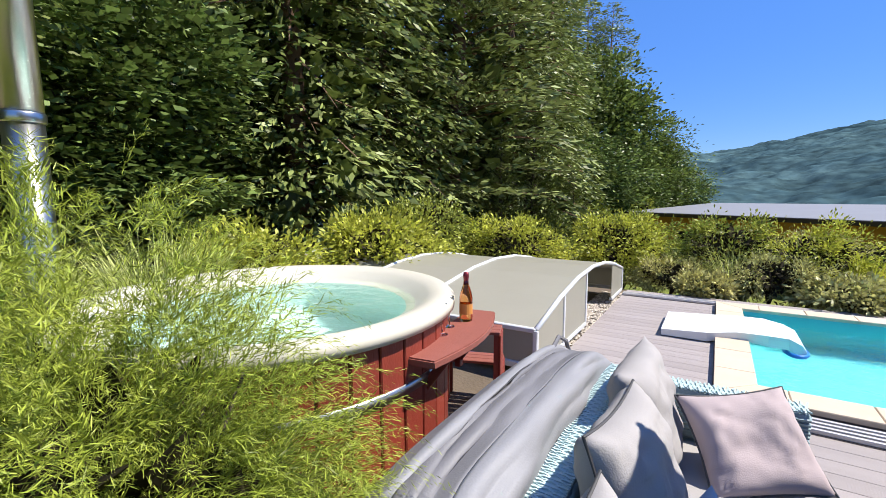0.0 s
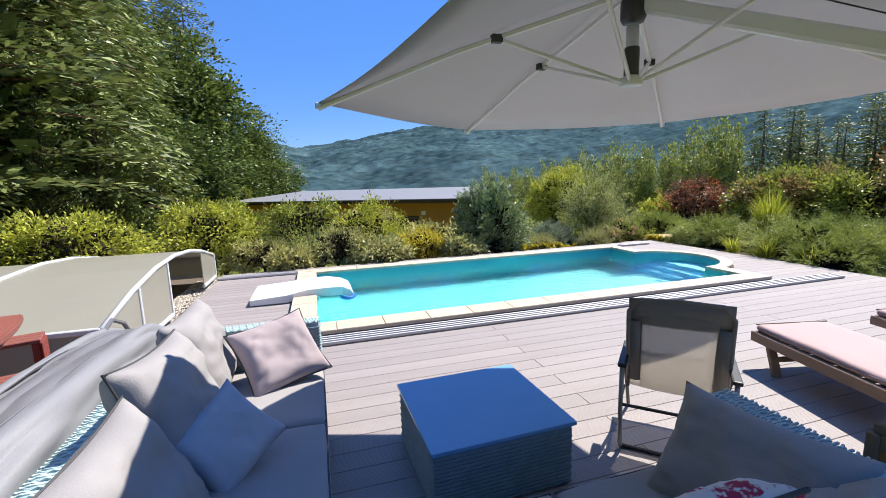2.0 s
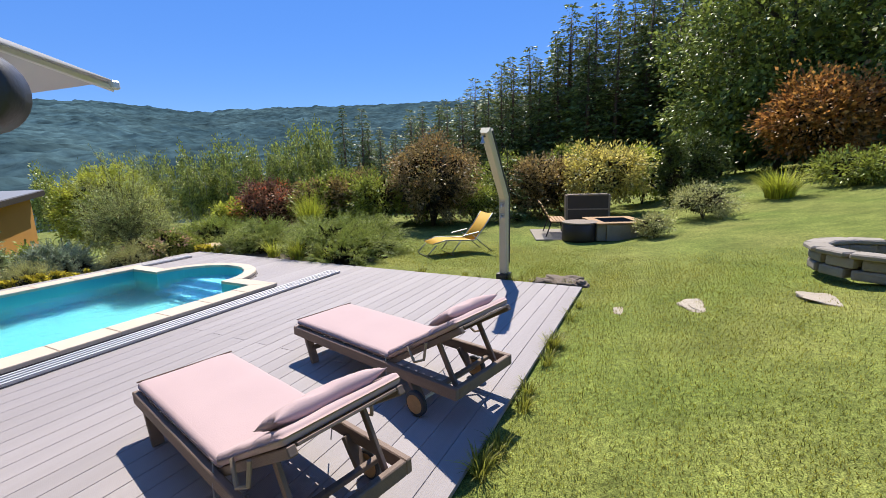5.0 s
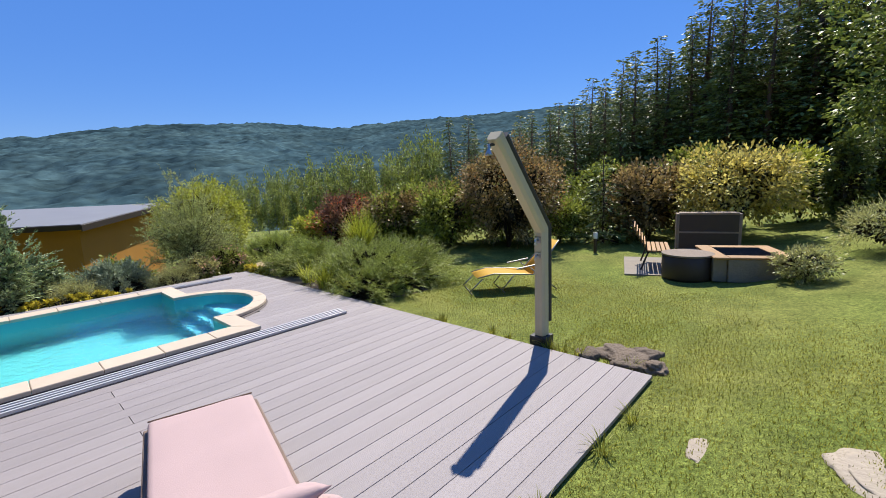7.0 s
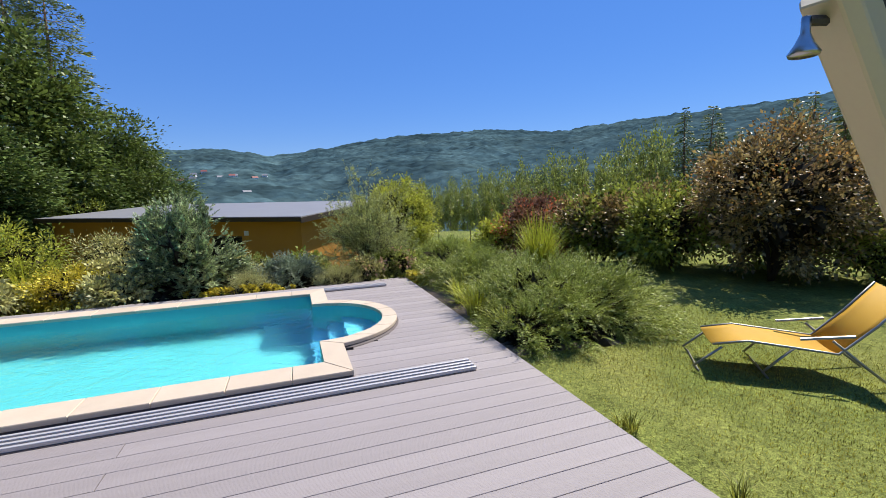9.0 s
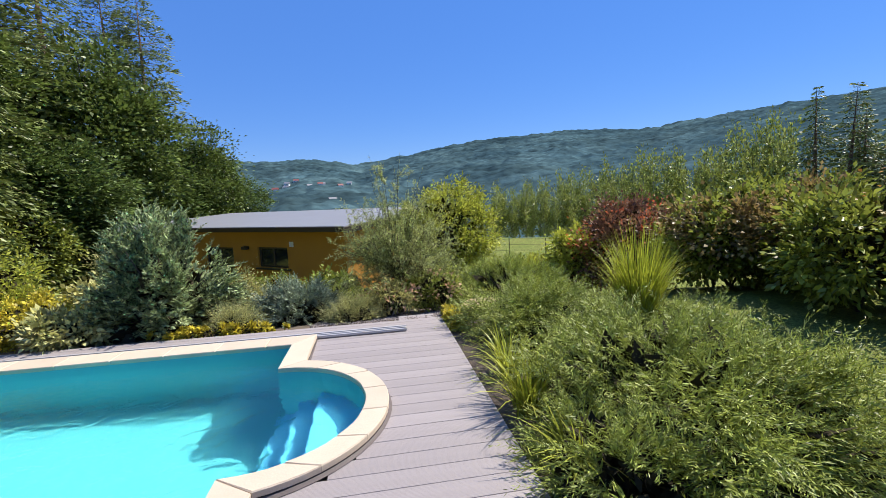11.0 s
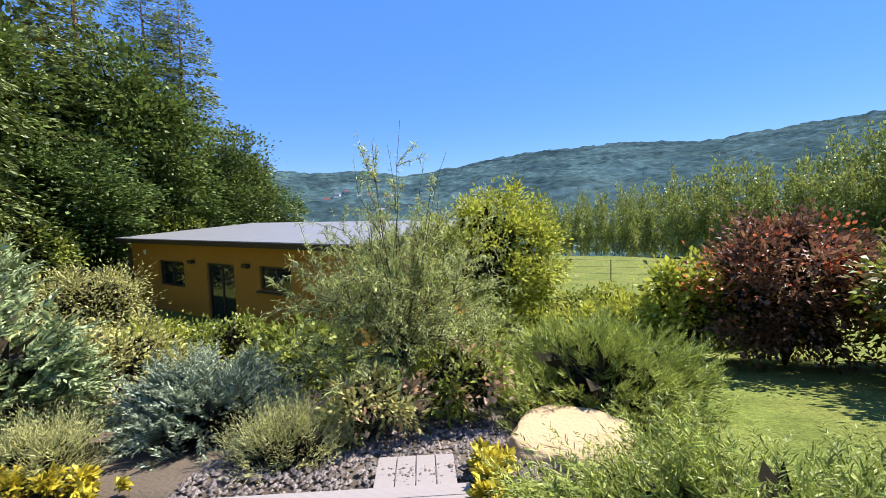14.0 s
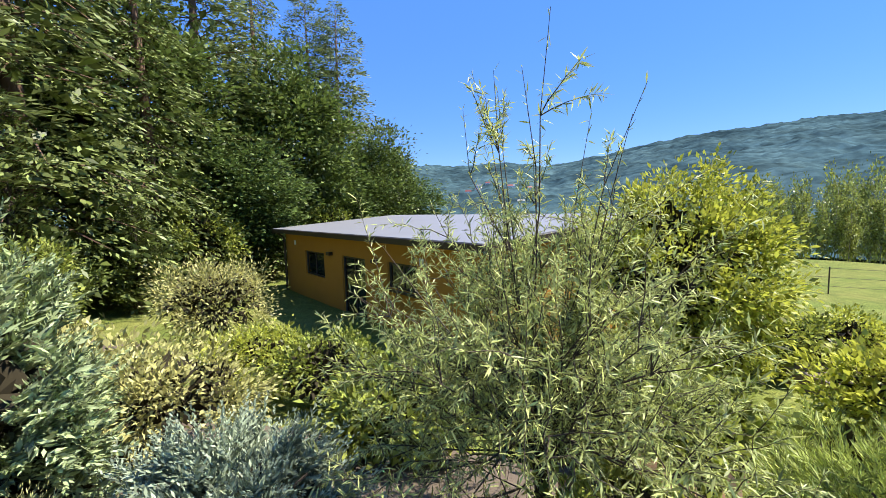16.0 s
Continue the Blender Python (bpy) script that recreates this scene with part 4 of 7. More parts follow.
def wine_glass(x, y):
    t = thing("wine_glass", pose(x, y, 0.945), "clear stemmed wine glass on the shelf", "glass", "glasses on the shelf")
    part("bowl", lathe([(0.034, 0.002), (0.034, 0.005), (0.004, 0.010), (0.004, 0.09), (0.026, 0.115), (0.034, 0.15), (0.030, 0.20), (0.0285, 0.20), (0.032, 0.15), (0.024, 0.118), (0.002, 0.098)], 20), M_GLASS, t, "", True)
    return t


wine_glass(-8.58, -2.04)
wine_glass(-8.53, -2.20)


def chimney():
    t = thing("stove_pipe", pose(-11.04, -3.36, 0.0), "tall shiny steel chimney pipe of the tub stove", "chimney")
    part("pipe", lathe([(0.11, 0.0), (0.11, 2.3)], 24), M_STEEL, t, "", True)
    part("upper_pipe", lathe([(0.115, 2.28), (0.115, 5.2)], 24), M_STEEL, t, "", True)
    part("collar", lathe([(0.118, 2.26), (0.123, 2.27), (0.123, 2.32), (0.118, 2.33)], 24), M_STEEL, t, "", True)
    part("cap", lathe([(0.17, 5.25), (0.02, 5.35)], 24), M_STEEL, t, "", True)
    part("stove_body", box((-0.22, -0.2, -0.05), (0.22, 0.2, 0.55), 0.02, 2), M_BLACK, t)
    return t


chimney()


# ---- seating ----
def wicker_wall(t, lo, hi, name="wicker_panel", step=0.022, top_mat=None):
    """A woven box: a core with rows of raised strands on its sides and a plaited top."""
    part(name, box(lo, hi, 0.02, 2), M_WICKER, t)
    bm = bmesh.new()
    rows = int((hi[2] - lo[2]) / step)
    for i in range(rows):
        z = lo[2] + (i + 0.5) * step
        per = 2 * (hi[0] - lo[0] + hi[1] - lo[1])
        n = max(16, int(per / 0.045))
        pts = []
        for k in range(n):
            d = per * k / n
            a, b = hi[0] - lo[0], hi[1] - lo[1]
            if d < a:
                x, y, ox, oy = lo[0] + d, lo[1], 0, -1
            elif d < a + b:
                x, y, ox, oy = hi[0], lo[1] + d - a, 1, 0
            elif d < 2 * a + b:
                x, y, ox, oy = hi[0] - (d - a - b), hi[1], 0, 1
            else:
                x, y, ox, oy = lo[0], hi[1] - (d - 2 * a - b), -1, 0
            w = 0.004 * (1 if (k + i) % 2 else -1) + 0.002
            pts.append((x + ox * w, y + oy * w, z))
        tube(pts, 0.0085, 4, bm, True)
    w_ = part("strand", bm, M_WICKER, t)
    tagged(w_, "", "", "", "stuff")
    tb = bmesh.new()
    long_x = (hi[0] - lo[0]) > (hi[1] - lo[1])
    L = (hi[0] - lo[0]) if long_x else (hi[1] - lo[1])
    wdt = (hi[1] - lo[1]) if long_x else (hi[0] - lo[0])
    m = int(L / 0.022)
    for i in range(m):
        c = -L / 2 + (i + 0.5) * L / m
        for s in (-1, 1):
            pts = []
            for q in range(5):
                f = q / 4 - 0.5
                u, v, h = c + s * f * 0.03, f * wdt * 0.96, 0.006 + 0.004 * math.cos(q * math.pi + i * math.pi)
                pts.append(((lo[0] + hi[0]) / 2 + (u if long_x else v), (lo[1] + hi[1]) / 2 + (v if long_x else u), hi[2] + h))
            tube(pts, 0.0055, 4, tb)
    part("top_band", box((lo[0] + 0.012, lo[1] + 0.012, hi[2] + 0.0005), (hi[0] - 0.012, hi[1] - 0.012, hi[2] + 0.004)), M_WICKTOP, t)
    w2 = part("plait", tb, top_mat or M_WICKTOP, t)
    tagged(w2, "", "", "", "stuff")


def soft_slab(w, d, h, seed, n=16, crown=0.035):
    """A seat cushion: rounded box with a crowned, slightly creased top; origin at its base centre."""
    bm = box((-w / 2, -d / 2, 0), (w / 2, d / 2, h), 0.035, 3)
    bmesh.ops.subdivide_edges(bm, edges=[e for e in bm.edges if e.calc_length() > 0.2], cuts=7, use_grid_fill=True)
    off = Vector((seed, seed * 2, 0))
    for v in bm.verts:
        if v.co.z > h * 0.6:
            u, q = v.co.x / (w / 2), v.co.y / (d / 2)
            v.co.z += crown * max(0, 1 - u * u) * max(0, 1 - q * q) + 0.008 * noise.noise(v.co * 6 + off)
    return bm


def sofa(m, length, label, arm_ends):
    """A two-seat wicker sofa. Local: back along y- at y 0, seat towards y+, x from 0 to its length."""
    t = thing("wicker_sofa", m, label, "sofa", "sofas round the low table")
    depth, arm, back, hz = 0.96, 0.13, 0.14, 0.72
    x0 = 0.0
    wicker_wall(t, (0, 0, 0.03), (length, back, hz), "back_panel")
    for e in arm_ends:
        xa = 0 if e == 0 else length - arm
        wicker_wall(t, (xa, back + 0.002, 0.03), (xa + arm, depth, hz - 0.01), "arm_panel")
    wicker_wall(t, (arm if 0 in arm_ends else 0, depth - 0.06, 0.03), (length - (arm if 1 in arm_ends else 0), depth - 0.01, 0.27), "front_panel")
    part("seat_base", box((arm if 0 in arm_ends else 0.01, back, 0.22), (length - (arm if 1 in arm_ends else 0.01), depth - 0.062, 0.28), 0.01), M_WICKER, t)
    a, b = (arm if 0 in arm_ends else 0.0), length - (arm if 1 in arm_ends else 0.0)
    w = (b - a) / 2
    for i in range(2):
        c = part("seat_cushion", soft_slab(w - 0.012, depth - back + 0.01, 0.15, i + 3), M_CUSH, t, "grey linen seat cushion", True)
        c.matrix_basis = pose(a + w * (i + 0.5), back + (depth - back) / 2 + 0.01, 0.282)
        part("piping", tube([(-w / 2 + 0.01, (depth - back) / 2 + 0.0, 0.135), (w / 2 - 0.01, (depth - back) / 2 + 0.0, 0.135)], 0.005, 6), M_SEAM, c)
    for x in (0.04, length - 0.04):
        for y in (0.05, depth - 0.06):
            part("foot", box((x - 0.025, y - 0.025, 0.0), (x + 0.025, y + 0.025, 0.035), 0.004), M_BLACK, t)
    return t


# the sofa beside the tub looks towards the umbrella; its back runs along the tub side
sofa(pose(-7.70, -1.56, 0, 0, 0, -90), 1.82, "two-seat blue-grey wicker sofa with grey cushions beside the tub", (0,))
sofa(pose(-6.62, -4.36, 0, 0, 0, 0), 1.63, "two-seat blue-grey wicker sofa with grey cushions by the lawn", (1,))
pillow("back_cushion", pose(-7.42, -2.02, 0.70, -16, 0, 88), 0.66, 0.58, 0.24, M_CUSH, "large pale grey back cushion on the sofa", 1)
pillow("back_cushion", pose(-7.38, -2.68, 0.70, -18, 4, 86), 0.66, 0.60, 0.26, M_CUSH, "large pale grey back cushion on the sofa", 2, M_SEAM)
pillow("back_cushion", pose(-7.36, -3.30, 0.64, -24, -6, 82), 0.62, 0.56, 0.26, M_CUSH, "large pale grey back cushion slumped on the sofa", 3, M_SEAM)
pillow("throw_pillow", pose(-6.99, -1.96, 0.63, -44, -8, 26), 0.50, 0.48, 0.19, M_PINKC, "square rose-grey throw pillow leaning in the sofa corner", 4, M_SEAM)
pillow("throw_pillow", pose(-7.14, -2.86, 0.60, -34, -30, 42), 0.38, 0.36, 0.17, M_BLUEC, "square blue-grey throw pillow on the sofa seat", 5)
pillow("back_cushion", pose(-5.27, -3.72, 0.57, -34, 4, -72), 0.62, 0.50, 0.26, M_CUSH, "large grey back cushion leaning on the sofa arm", 6)
pillow("back_cushion", pose(-5.50, -4.10, 0.64, -46, 0, 192), 0.76, 0.44, 0.26, M_CUSH, "large grey back cushion lying along the sofa back", 7)
pillow("throw_pillow", pose(-5.82, -3.98, 0.73, -38, 14, 168), 0.46, 0.44, 0.16, M_FLOWER, "floral throw pillow with pink blossoms on the sofa", 8, M_SEAM)
pillow("throw_pillow", pose(-6.25, -4.05, 0.66, -28, 0, 176), 0.46, 0.44, 0.16, M_BLUEC, "square blue-grey throw pillow on the sofa by the lawn", 9)


def folded_cover():
    """A long grey cover draped over a bulge behind the sofa: ribbed cloth with seams."""
    t = thing("furniture_cover", pose(-7.74, -2.45, 0), "long grey zipped fabric cover draped behind the sofa", "cover")
    n, m = 24, 18
    prof = [(0.02, 0.70), (-0.05, 0.84), (-0.16, 0.88), (-0.30, 0.84), (-0.44, 0.72), (-0.58, 0.54), (-0.70, 0.36), (-0.80, 0.16), (-0.86, 0.0)]

    def surf(u, v):
        k = v * (len(prof) - 1)
        i = min(int(k), len(prof) - 2)
        f = k - i
        x = prof[i][0] * (1 - f) + prof[i + 1][0] * f
        z = prof[i][1] * (1 - f) + prof[i + 1][1] * f
        y = -1.35 + 2.55 * u
        end = 1 - 0.42 * abs(2 * u - 1.0) ** 4
        wob = 0.03 * noise.noise(Vector((x * 4, y * 3, z * 4))) + 0.03 * abs(noise.noise(Vector((x * 9, y * 1.6, z * 9)))) + 0.02 * noise.noise(Vector((x * 22, y * 4, z * 22))) + 0.03 * math.sin(v * 19)
        return Vector((x * (0.75 + 0.25 * end) + wob, y, max(0.0, z * end + wob)))

    for k, (va, vb, material) in enumerate(((0.0, 0.16, M_COVERL), (0.16, 0.34, M_COVER), (0.34, 0.52, M_COVERL), (0.52, 0.75, M_COVER), (0.75, 1.0, M_COVERL))):
        bm = bmesh.new()
        g = [[bm.verts.new(surf(i / n, va + (vb - va) * j / m)) for j in range(m + 1)] for i in range(n + 1)]
        for i in range(n):
            for j in range(m):
                bm.faces.new((g[i][j], g[i][j + 1], g[i + 1][j + 1], g[i + 1][j]))
        p = part("cloth_panel", bm, material, t, "", True)
        p.modifiers.new("thick", "SOLIDIFY").thickness = 0.02
        if k:
            part("seam", tube([surf(i / n, va) + Vector((0, 0, 0.012)) for i in range(n + 1)], 0.008, 5), M_SEAM, t)
    part("handle", tube([surf(0.80, 0.36) + Vector((0, 0, 0.01)), surf(0.84, 0.37) + Vector((0, 0, 0.07)), surf(0.90, 0.38) + Vector((0, 0, 0.07)), surf(0.94, 0.38) + Vector((0, 0, 0.01))], 0.014, 6), M_COVER, t)
    return t


folded_cover()


def coffee_table():
    t = thing("coffee_table", pose(-5.855, -2.53, 0, 0, 0, 1.5), "low square wicker coffee table, its glass top coloured with reflected blue sky", "table")
    wicker_wall(t, (-0.395, -0.38, 0.02), (0.395, 0.38, 0.345), "body")
    # Base colour holds the blue sky mirrored in the glass.
    top = mat("glass_top_sky_reflection", (0.19, 0.40, 0.68), (0.16, 0.355, 0.62), 0.22, 3, 160, 0.08)
    part("tabletop", box((-0.41, -0.395, 0.355), (0.41, 0.395, 0.378), 0.006, 2), top, t, "glass table top with the sky's reflection put into its colour")
    for x in (-0.36, 0.36):
        for y in (-0.34, 0.34):
            part("foot", box((x - 0.025, y - 0.025, 0), (x + 0.025, y + 0.025, 0.03), 0.004), M_BLACK, t)
    return t


coffee_table()


# ---- umbrella ----
def umbrella():
    hub = Vector((-5.13, -2.87, 0))
    mx, my = -4.405, -3.765
    t = thing("cantilever_umbrella", pose(0, 0, 0), "grey hexagonal cantilever umbrella, open, with pale aluminium mast", "umbrella")
    R, ze, za = 1.60, 2.10, 2.62
    angs = [radians(161.5 - 60 * i) for i in range(6)]
    tips = [Vector((hub.x + R * math.cos(a), hub.y + R * math.sin(a), ze)) for a in angs]
    apex = Vector((hub.x, hub.y, za))
    n = 8
    bm = bmesh.new()
    for i in range(6):
        a, b = tips[i], tips[(i + 1) % 6]
        prev = None
        for j in range(n + 1):
            f = j / n
            pa, pb = apex.lerp(a, f), apex.lerp(b, f)
            row = []
            for q in range(n + 1):
                g = q / n
                p = pa.lerp(pb, g)
                sag = 0.02 * math.sin(math.pi * g) * f
                inward = (Vector((hub.x, hub.y, p.z)) - p) * 0.012 * math.sin(math.pi * g) * f
                row.append(bm.verts.new(p + inward - Vector((0, 0, sag - 0.06 * f * (1 - f)))))
            if prev:
                for q in range(n):
                    bm.faces.new((prev[q], prev[q + 1], row[q + 1], row[q]))
            prev = row
    bmesh.ops.remove_doubles(bm, verts=bm.verts[:], dist=0.001)
    cn = part("canopy", bm, M_CANOPY, t, "taut grey canopy", True)
    cn.modifiers.new("thick", "SOLIDIFY").thickness = 0.004
    hb = part("hub", lathe([(0.05, 2.42), (0.06, 2.44), (0.06, 2.52), (0.035, 2.56)], 16), M_BLACK, t, "", True)
    hb.matrix_basis = pose(hub.x, hub.y, 0)
    sl = part("runner", lathe([(0.05, 2.12), (0.055, 2.125), (0.055, 2.16), (0.03, 2.17), (0.03, 2.40)], 16), M_ALU, t, "", True)
    sl.matrix_basis = pose(hub.x, hub.y, 0)
    sl2 = part("runner_grip", lathe([(0.033, 2.17), (0.036, 2.175), (0.036, 2.30), (0.033, 2.305)], 16), M_BLACK, t, "", True)
    sl2.matrix_basis = pose(hub.x, hub.y, 0)
    for tip in tips:
        d = (tip - hub).normalized()
        under = Vector((0, 0, -0.028))
        mid = apex.lerp(tip, 0.55) + under + Vector((0, 0, 0.012))
        rib = part("rib", tube([apex + under * 2, mid, tip + under], 0.014, 6), M_ALU, t)
        part("strut", tube([Vector((hub.x, hub.y, 2.145)) + Vector((math.cos(math.atan2(tip.y - hub.y, tip.x - hub.x)), math.sin(math.atan2(tip.y - hub.y, tip.x - hub.x)), 0)) * 0.05, apex.lerp(tip, 0.42) + under], 0.010, 6), M_ALU, rib)
        part("joint", box((-0.03, -0.02, -0.02), (0.03, 0.02, 0.02), 0.008, 2, Matrix.Translation(apex.lerp(tip, 0.42) + under)), M_BLACK, rib)
        part("end_cap", box((-0.016, -0.016, -0.016), (0.016, 0.016, 0.016), 0.006, 1, Matrix.Translation(tip + under * 0.6)), M_ALU, rib)
    m_ = part("mast", tube([(mx, my, 0.10), (mx, my, 2.02)], 0.040, 12), M_ALU, t, "", True)
    for k in range(10):
        a = k * math.tau / 10
        part("mast_rib", tube([(mx + 0.040 * math.cos(a), my + 0.040 * math.sin(a), 0.15), (mx + 0.040 * math.cos(a), my + 0.040 * math.sin(a), 1.98)], 0.005, 4), M_ALU, m_)
    top = Vector((mx - 0.015, my - 0.02, 2.045))
    side = Vector((0.75, 0.66, 0)).normalized()
    for c, r in ((top, 0.085), (Vector((-4.203, -4.006, 1.92)), 0.085), (Vector((mx, my, 1.372)), 0.055)):
        view = Vector((-0.66, -0.75, 0)).normalized()
        rot = Vector((0, 0, 1)).rotation_difference(Vector((0.78, -0.62, 0)).cross(Vector((0, 0, 1)))).to_matrix().to_4x4()
        kb = part("knob", lathe([(r * 0.9, -0.055), (r, -0.045), (r, 0.045), (r * 0.9, 0.055), (r * 0.3, 0.058)], 28), M_BLACK, t, "round black pivot joint", True)
        kb.matrix_basis = Matrix.Translation(c) @ rot
        part("bolt", lathe([(0.012, 0.058), (0.012, 0.066)], 10), M_STEEL, kb)
    back = Vector((-4.203, -4.006, 1.92))
    arm_end = Vector((hub.x + 0.02, hub.y - 0.02, 2.50))
    part("arm", beam(back, arm_end, 0.055, 0.075, 0.012), M_ALU, t, "pale aluminium arm")
    part("lower_strut", tube([Vector((mx, my, 1.40)) + Vector((0.03, -0.04, 0)), back], 0.015, 8), M_ALU, t, "", True)
    part("cable", tube([top + Vector((0, 0, 0.07)), arm_end.lerp(top, 0.5) + Vector((0, 0, 0.14)), arm_end + Vector((0, 0, 0.08))], 0.004, 4), M_BLACK, t)
    fb_ = bmesh.new()
    for a in range(4):
        beam((mx, my, 0.045), (mx + 0.52 * math.cos(a * math.pi / 2 + 0.6), my + 0.52 * math.sin(a * math.pi / 2 + 0.6), 0.045), 0.07, 0.05, 0.006, fb_)
    part("cross_foot", fb_, M_ALU, t)
    sk = part("foot_socket", lathe([(0.07, 0.05), (0.065, 0.06), (0.055, 0.30)], 16), M_ALU, t, "", True)
    sk.matrix_basis = pose(mx, my, 0)
    for a in range(4):
        c = (mx + 0.30 * math.cos(a * math.pi / 2 + 1.385), my + 0.30 * math.sin(a * math.pi / 2 + 1.385))
        s_ = part("ballast_slab", box((-0.19, -0.19, 0.0), (0.19, 0.19, 0.045), 0.01, 2), mat("ballast_concrete", (0.42, 0.40, 0.37), None, 0.85, 5, 60, 0.3), t, "pale concrete ballast slab")
        s_.matrix_basis = pose(*c, 0.002, 0, 0, math.degrees(0.6))
    return t


umbrella()


# ---- side table with box ----
def side_table():
    t = thing("side_table", pose(-4.68, -4.03, 0, 0, 0, -2), "rustic square wooden side table with crossed legs", "table")
    w, h = 0.175, 0.785
    for k in range(3):
        part("top_board", box((-w - 0.01 + 0.1233 * k + 0.002, -w - 0.01, h - 0.04), (-w - 0.01 + 0.1233 * k + 0.1215, w + 0.01, h), 0.006), M_OLDWOOD, t)
    for x in (-w, w):
        for y in (-w, w):
            part("leg", box((x - 0.02, y - 0.02, 0), (x + 0.02, y + 0.02, h - 0.041), 0.004), M_OLDWOOD if (x + y) < 0.1 else M_YWOOD, t)
    for x in (-w, w):
        part("brace", beam((x, -w + 0.02, 0.06), (x, w - 0.02, h - 0.08), 0.02, 0.035, 0.003), M_YWOOD, t)
        part("brace", beam((x + 0.003, -w + 0.02, h - 0.08), (x + 0.003, w - 0.02, 0.06), 0.018, 0.035, 0.003), M_YWOOD, t)
        part("brace", beam((-w + 0.02, x, 0.06), (w - 0.02, x, h - 0.08), 0.035, 0.02, 0.003), M_YWOOD, t)
    for a in (-w, w):
        part("apron", box((-w + 0.02, a - 0.012, h - 0.10), (w - 0.02, a + 0.012, h - 0.041), 0.003), M_OLDWOOD, t)
        part("apron", box((a - 0.012, -w + 0.02, h - 0.10), (a + 0.012, w - 0.02, h - 0.041), 0.003), M_OLDWOOD, t)
    return t


side_table()


def wooden_crate():
    t = thing("wooden_tray", pose(-4.68, -4.03, 0.785, 0, 0, 14), "small weathered wooden tray box with rope handles", "tray")
    a, b, h = 0.148, 0.108, 0.10
    part("bottom", box((-a, -b, 0.0), (a, b, 0.014), 0.002), M_OLDWOOD, t)
    for y in (-b, b):
        part("side_board", box((-a, y - 0.011, 0.014), (a, y + 0.011, h), 0.004), M_OLDWOOD, t)
    for x in (-a, a):
        part("end_board", box((x - 0.011, -b + 0.011, 0.014), (x + 0.011, b - 0.011, h), 0.004), M_OLDWOOD, t)
        s = 1 if x > 0 else -1
        part("rope_handle", tube([(x + s * 0.012, -0.07, h - 0.03), (x + s * 0.045, -0.05, h - 0.015), (x + s * 0.05, 0.0, h - 0.01), (x + s * 0.045, 0.05, h - 0.015), (x + s * 0.012, 0.07, h - 0.03)], 0.011, 8),
             mat("rope_fibre", (0.33, 0.26, 0.17), (0.22, 0.17, 0.11), 0.9, 60, 160, 0.6), t, "twisted rope handle", True)
    return t


wooden_crate()


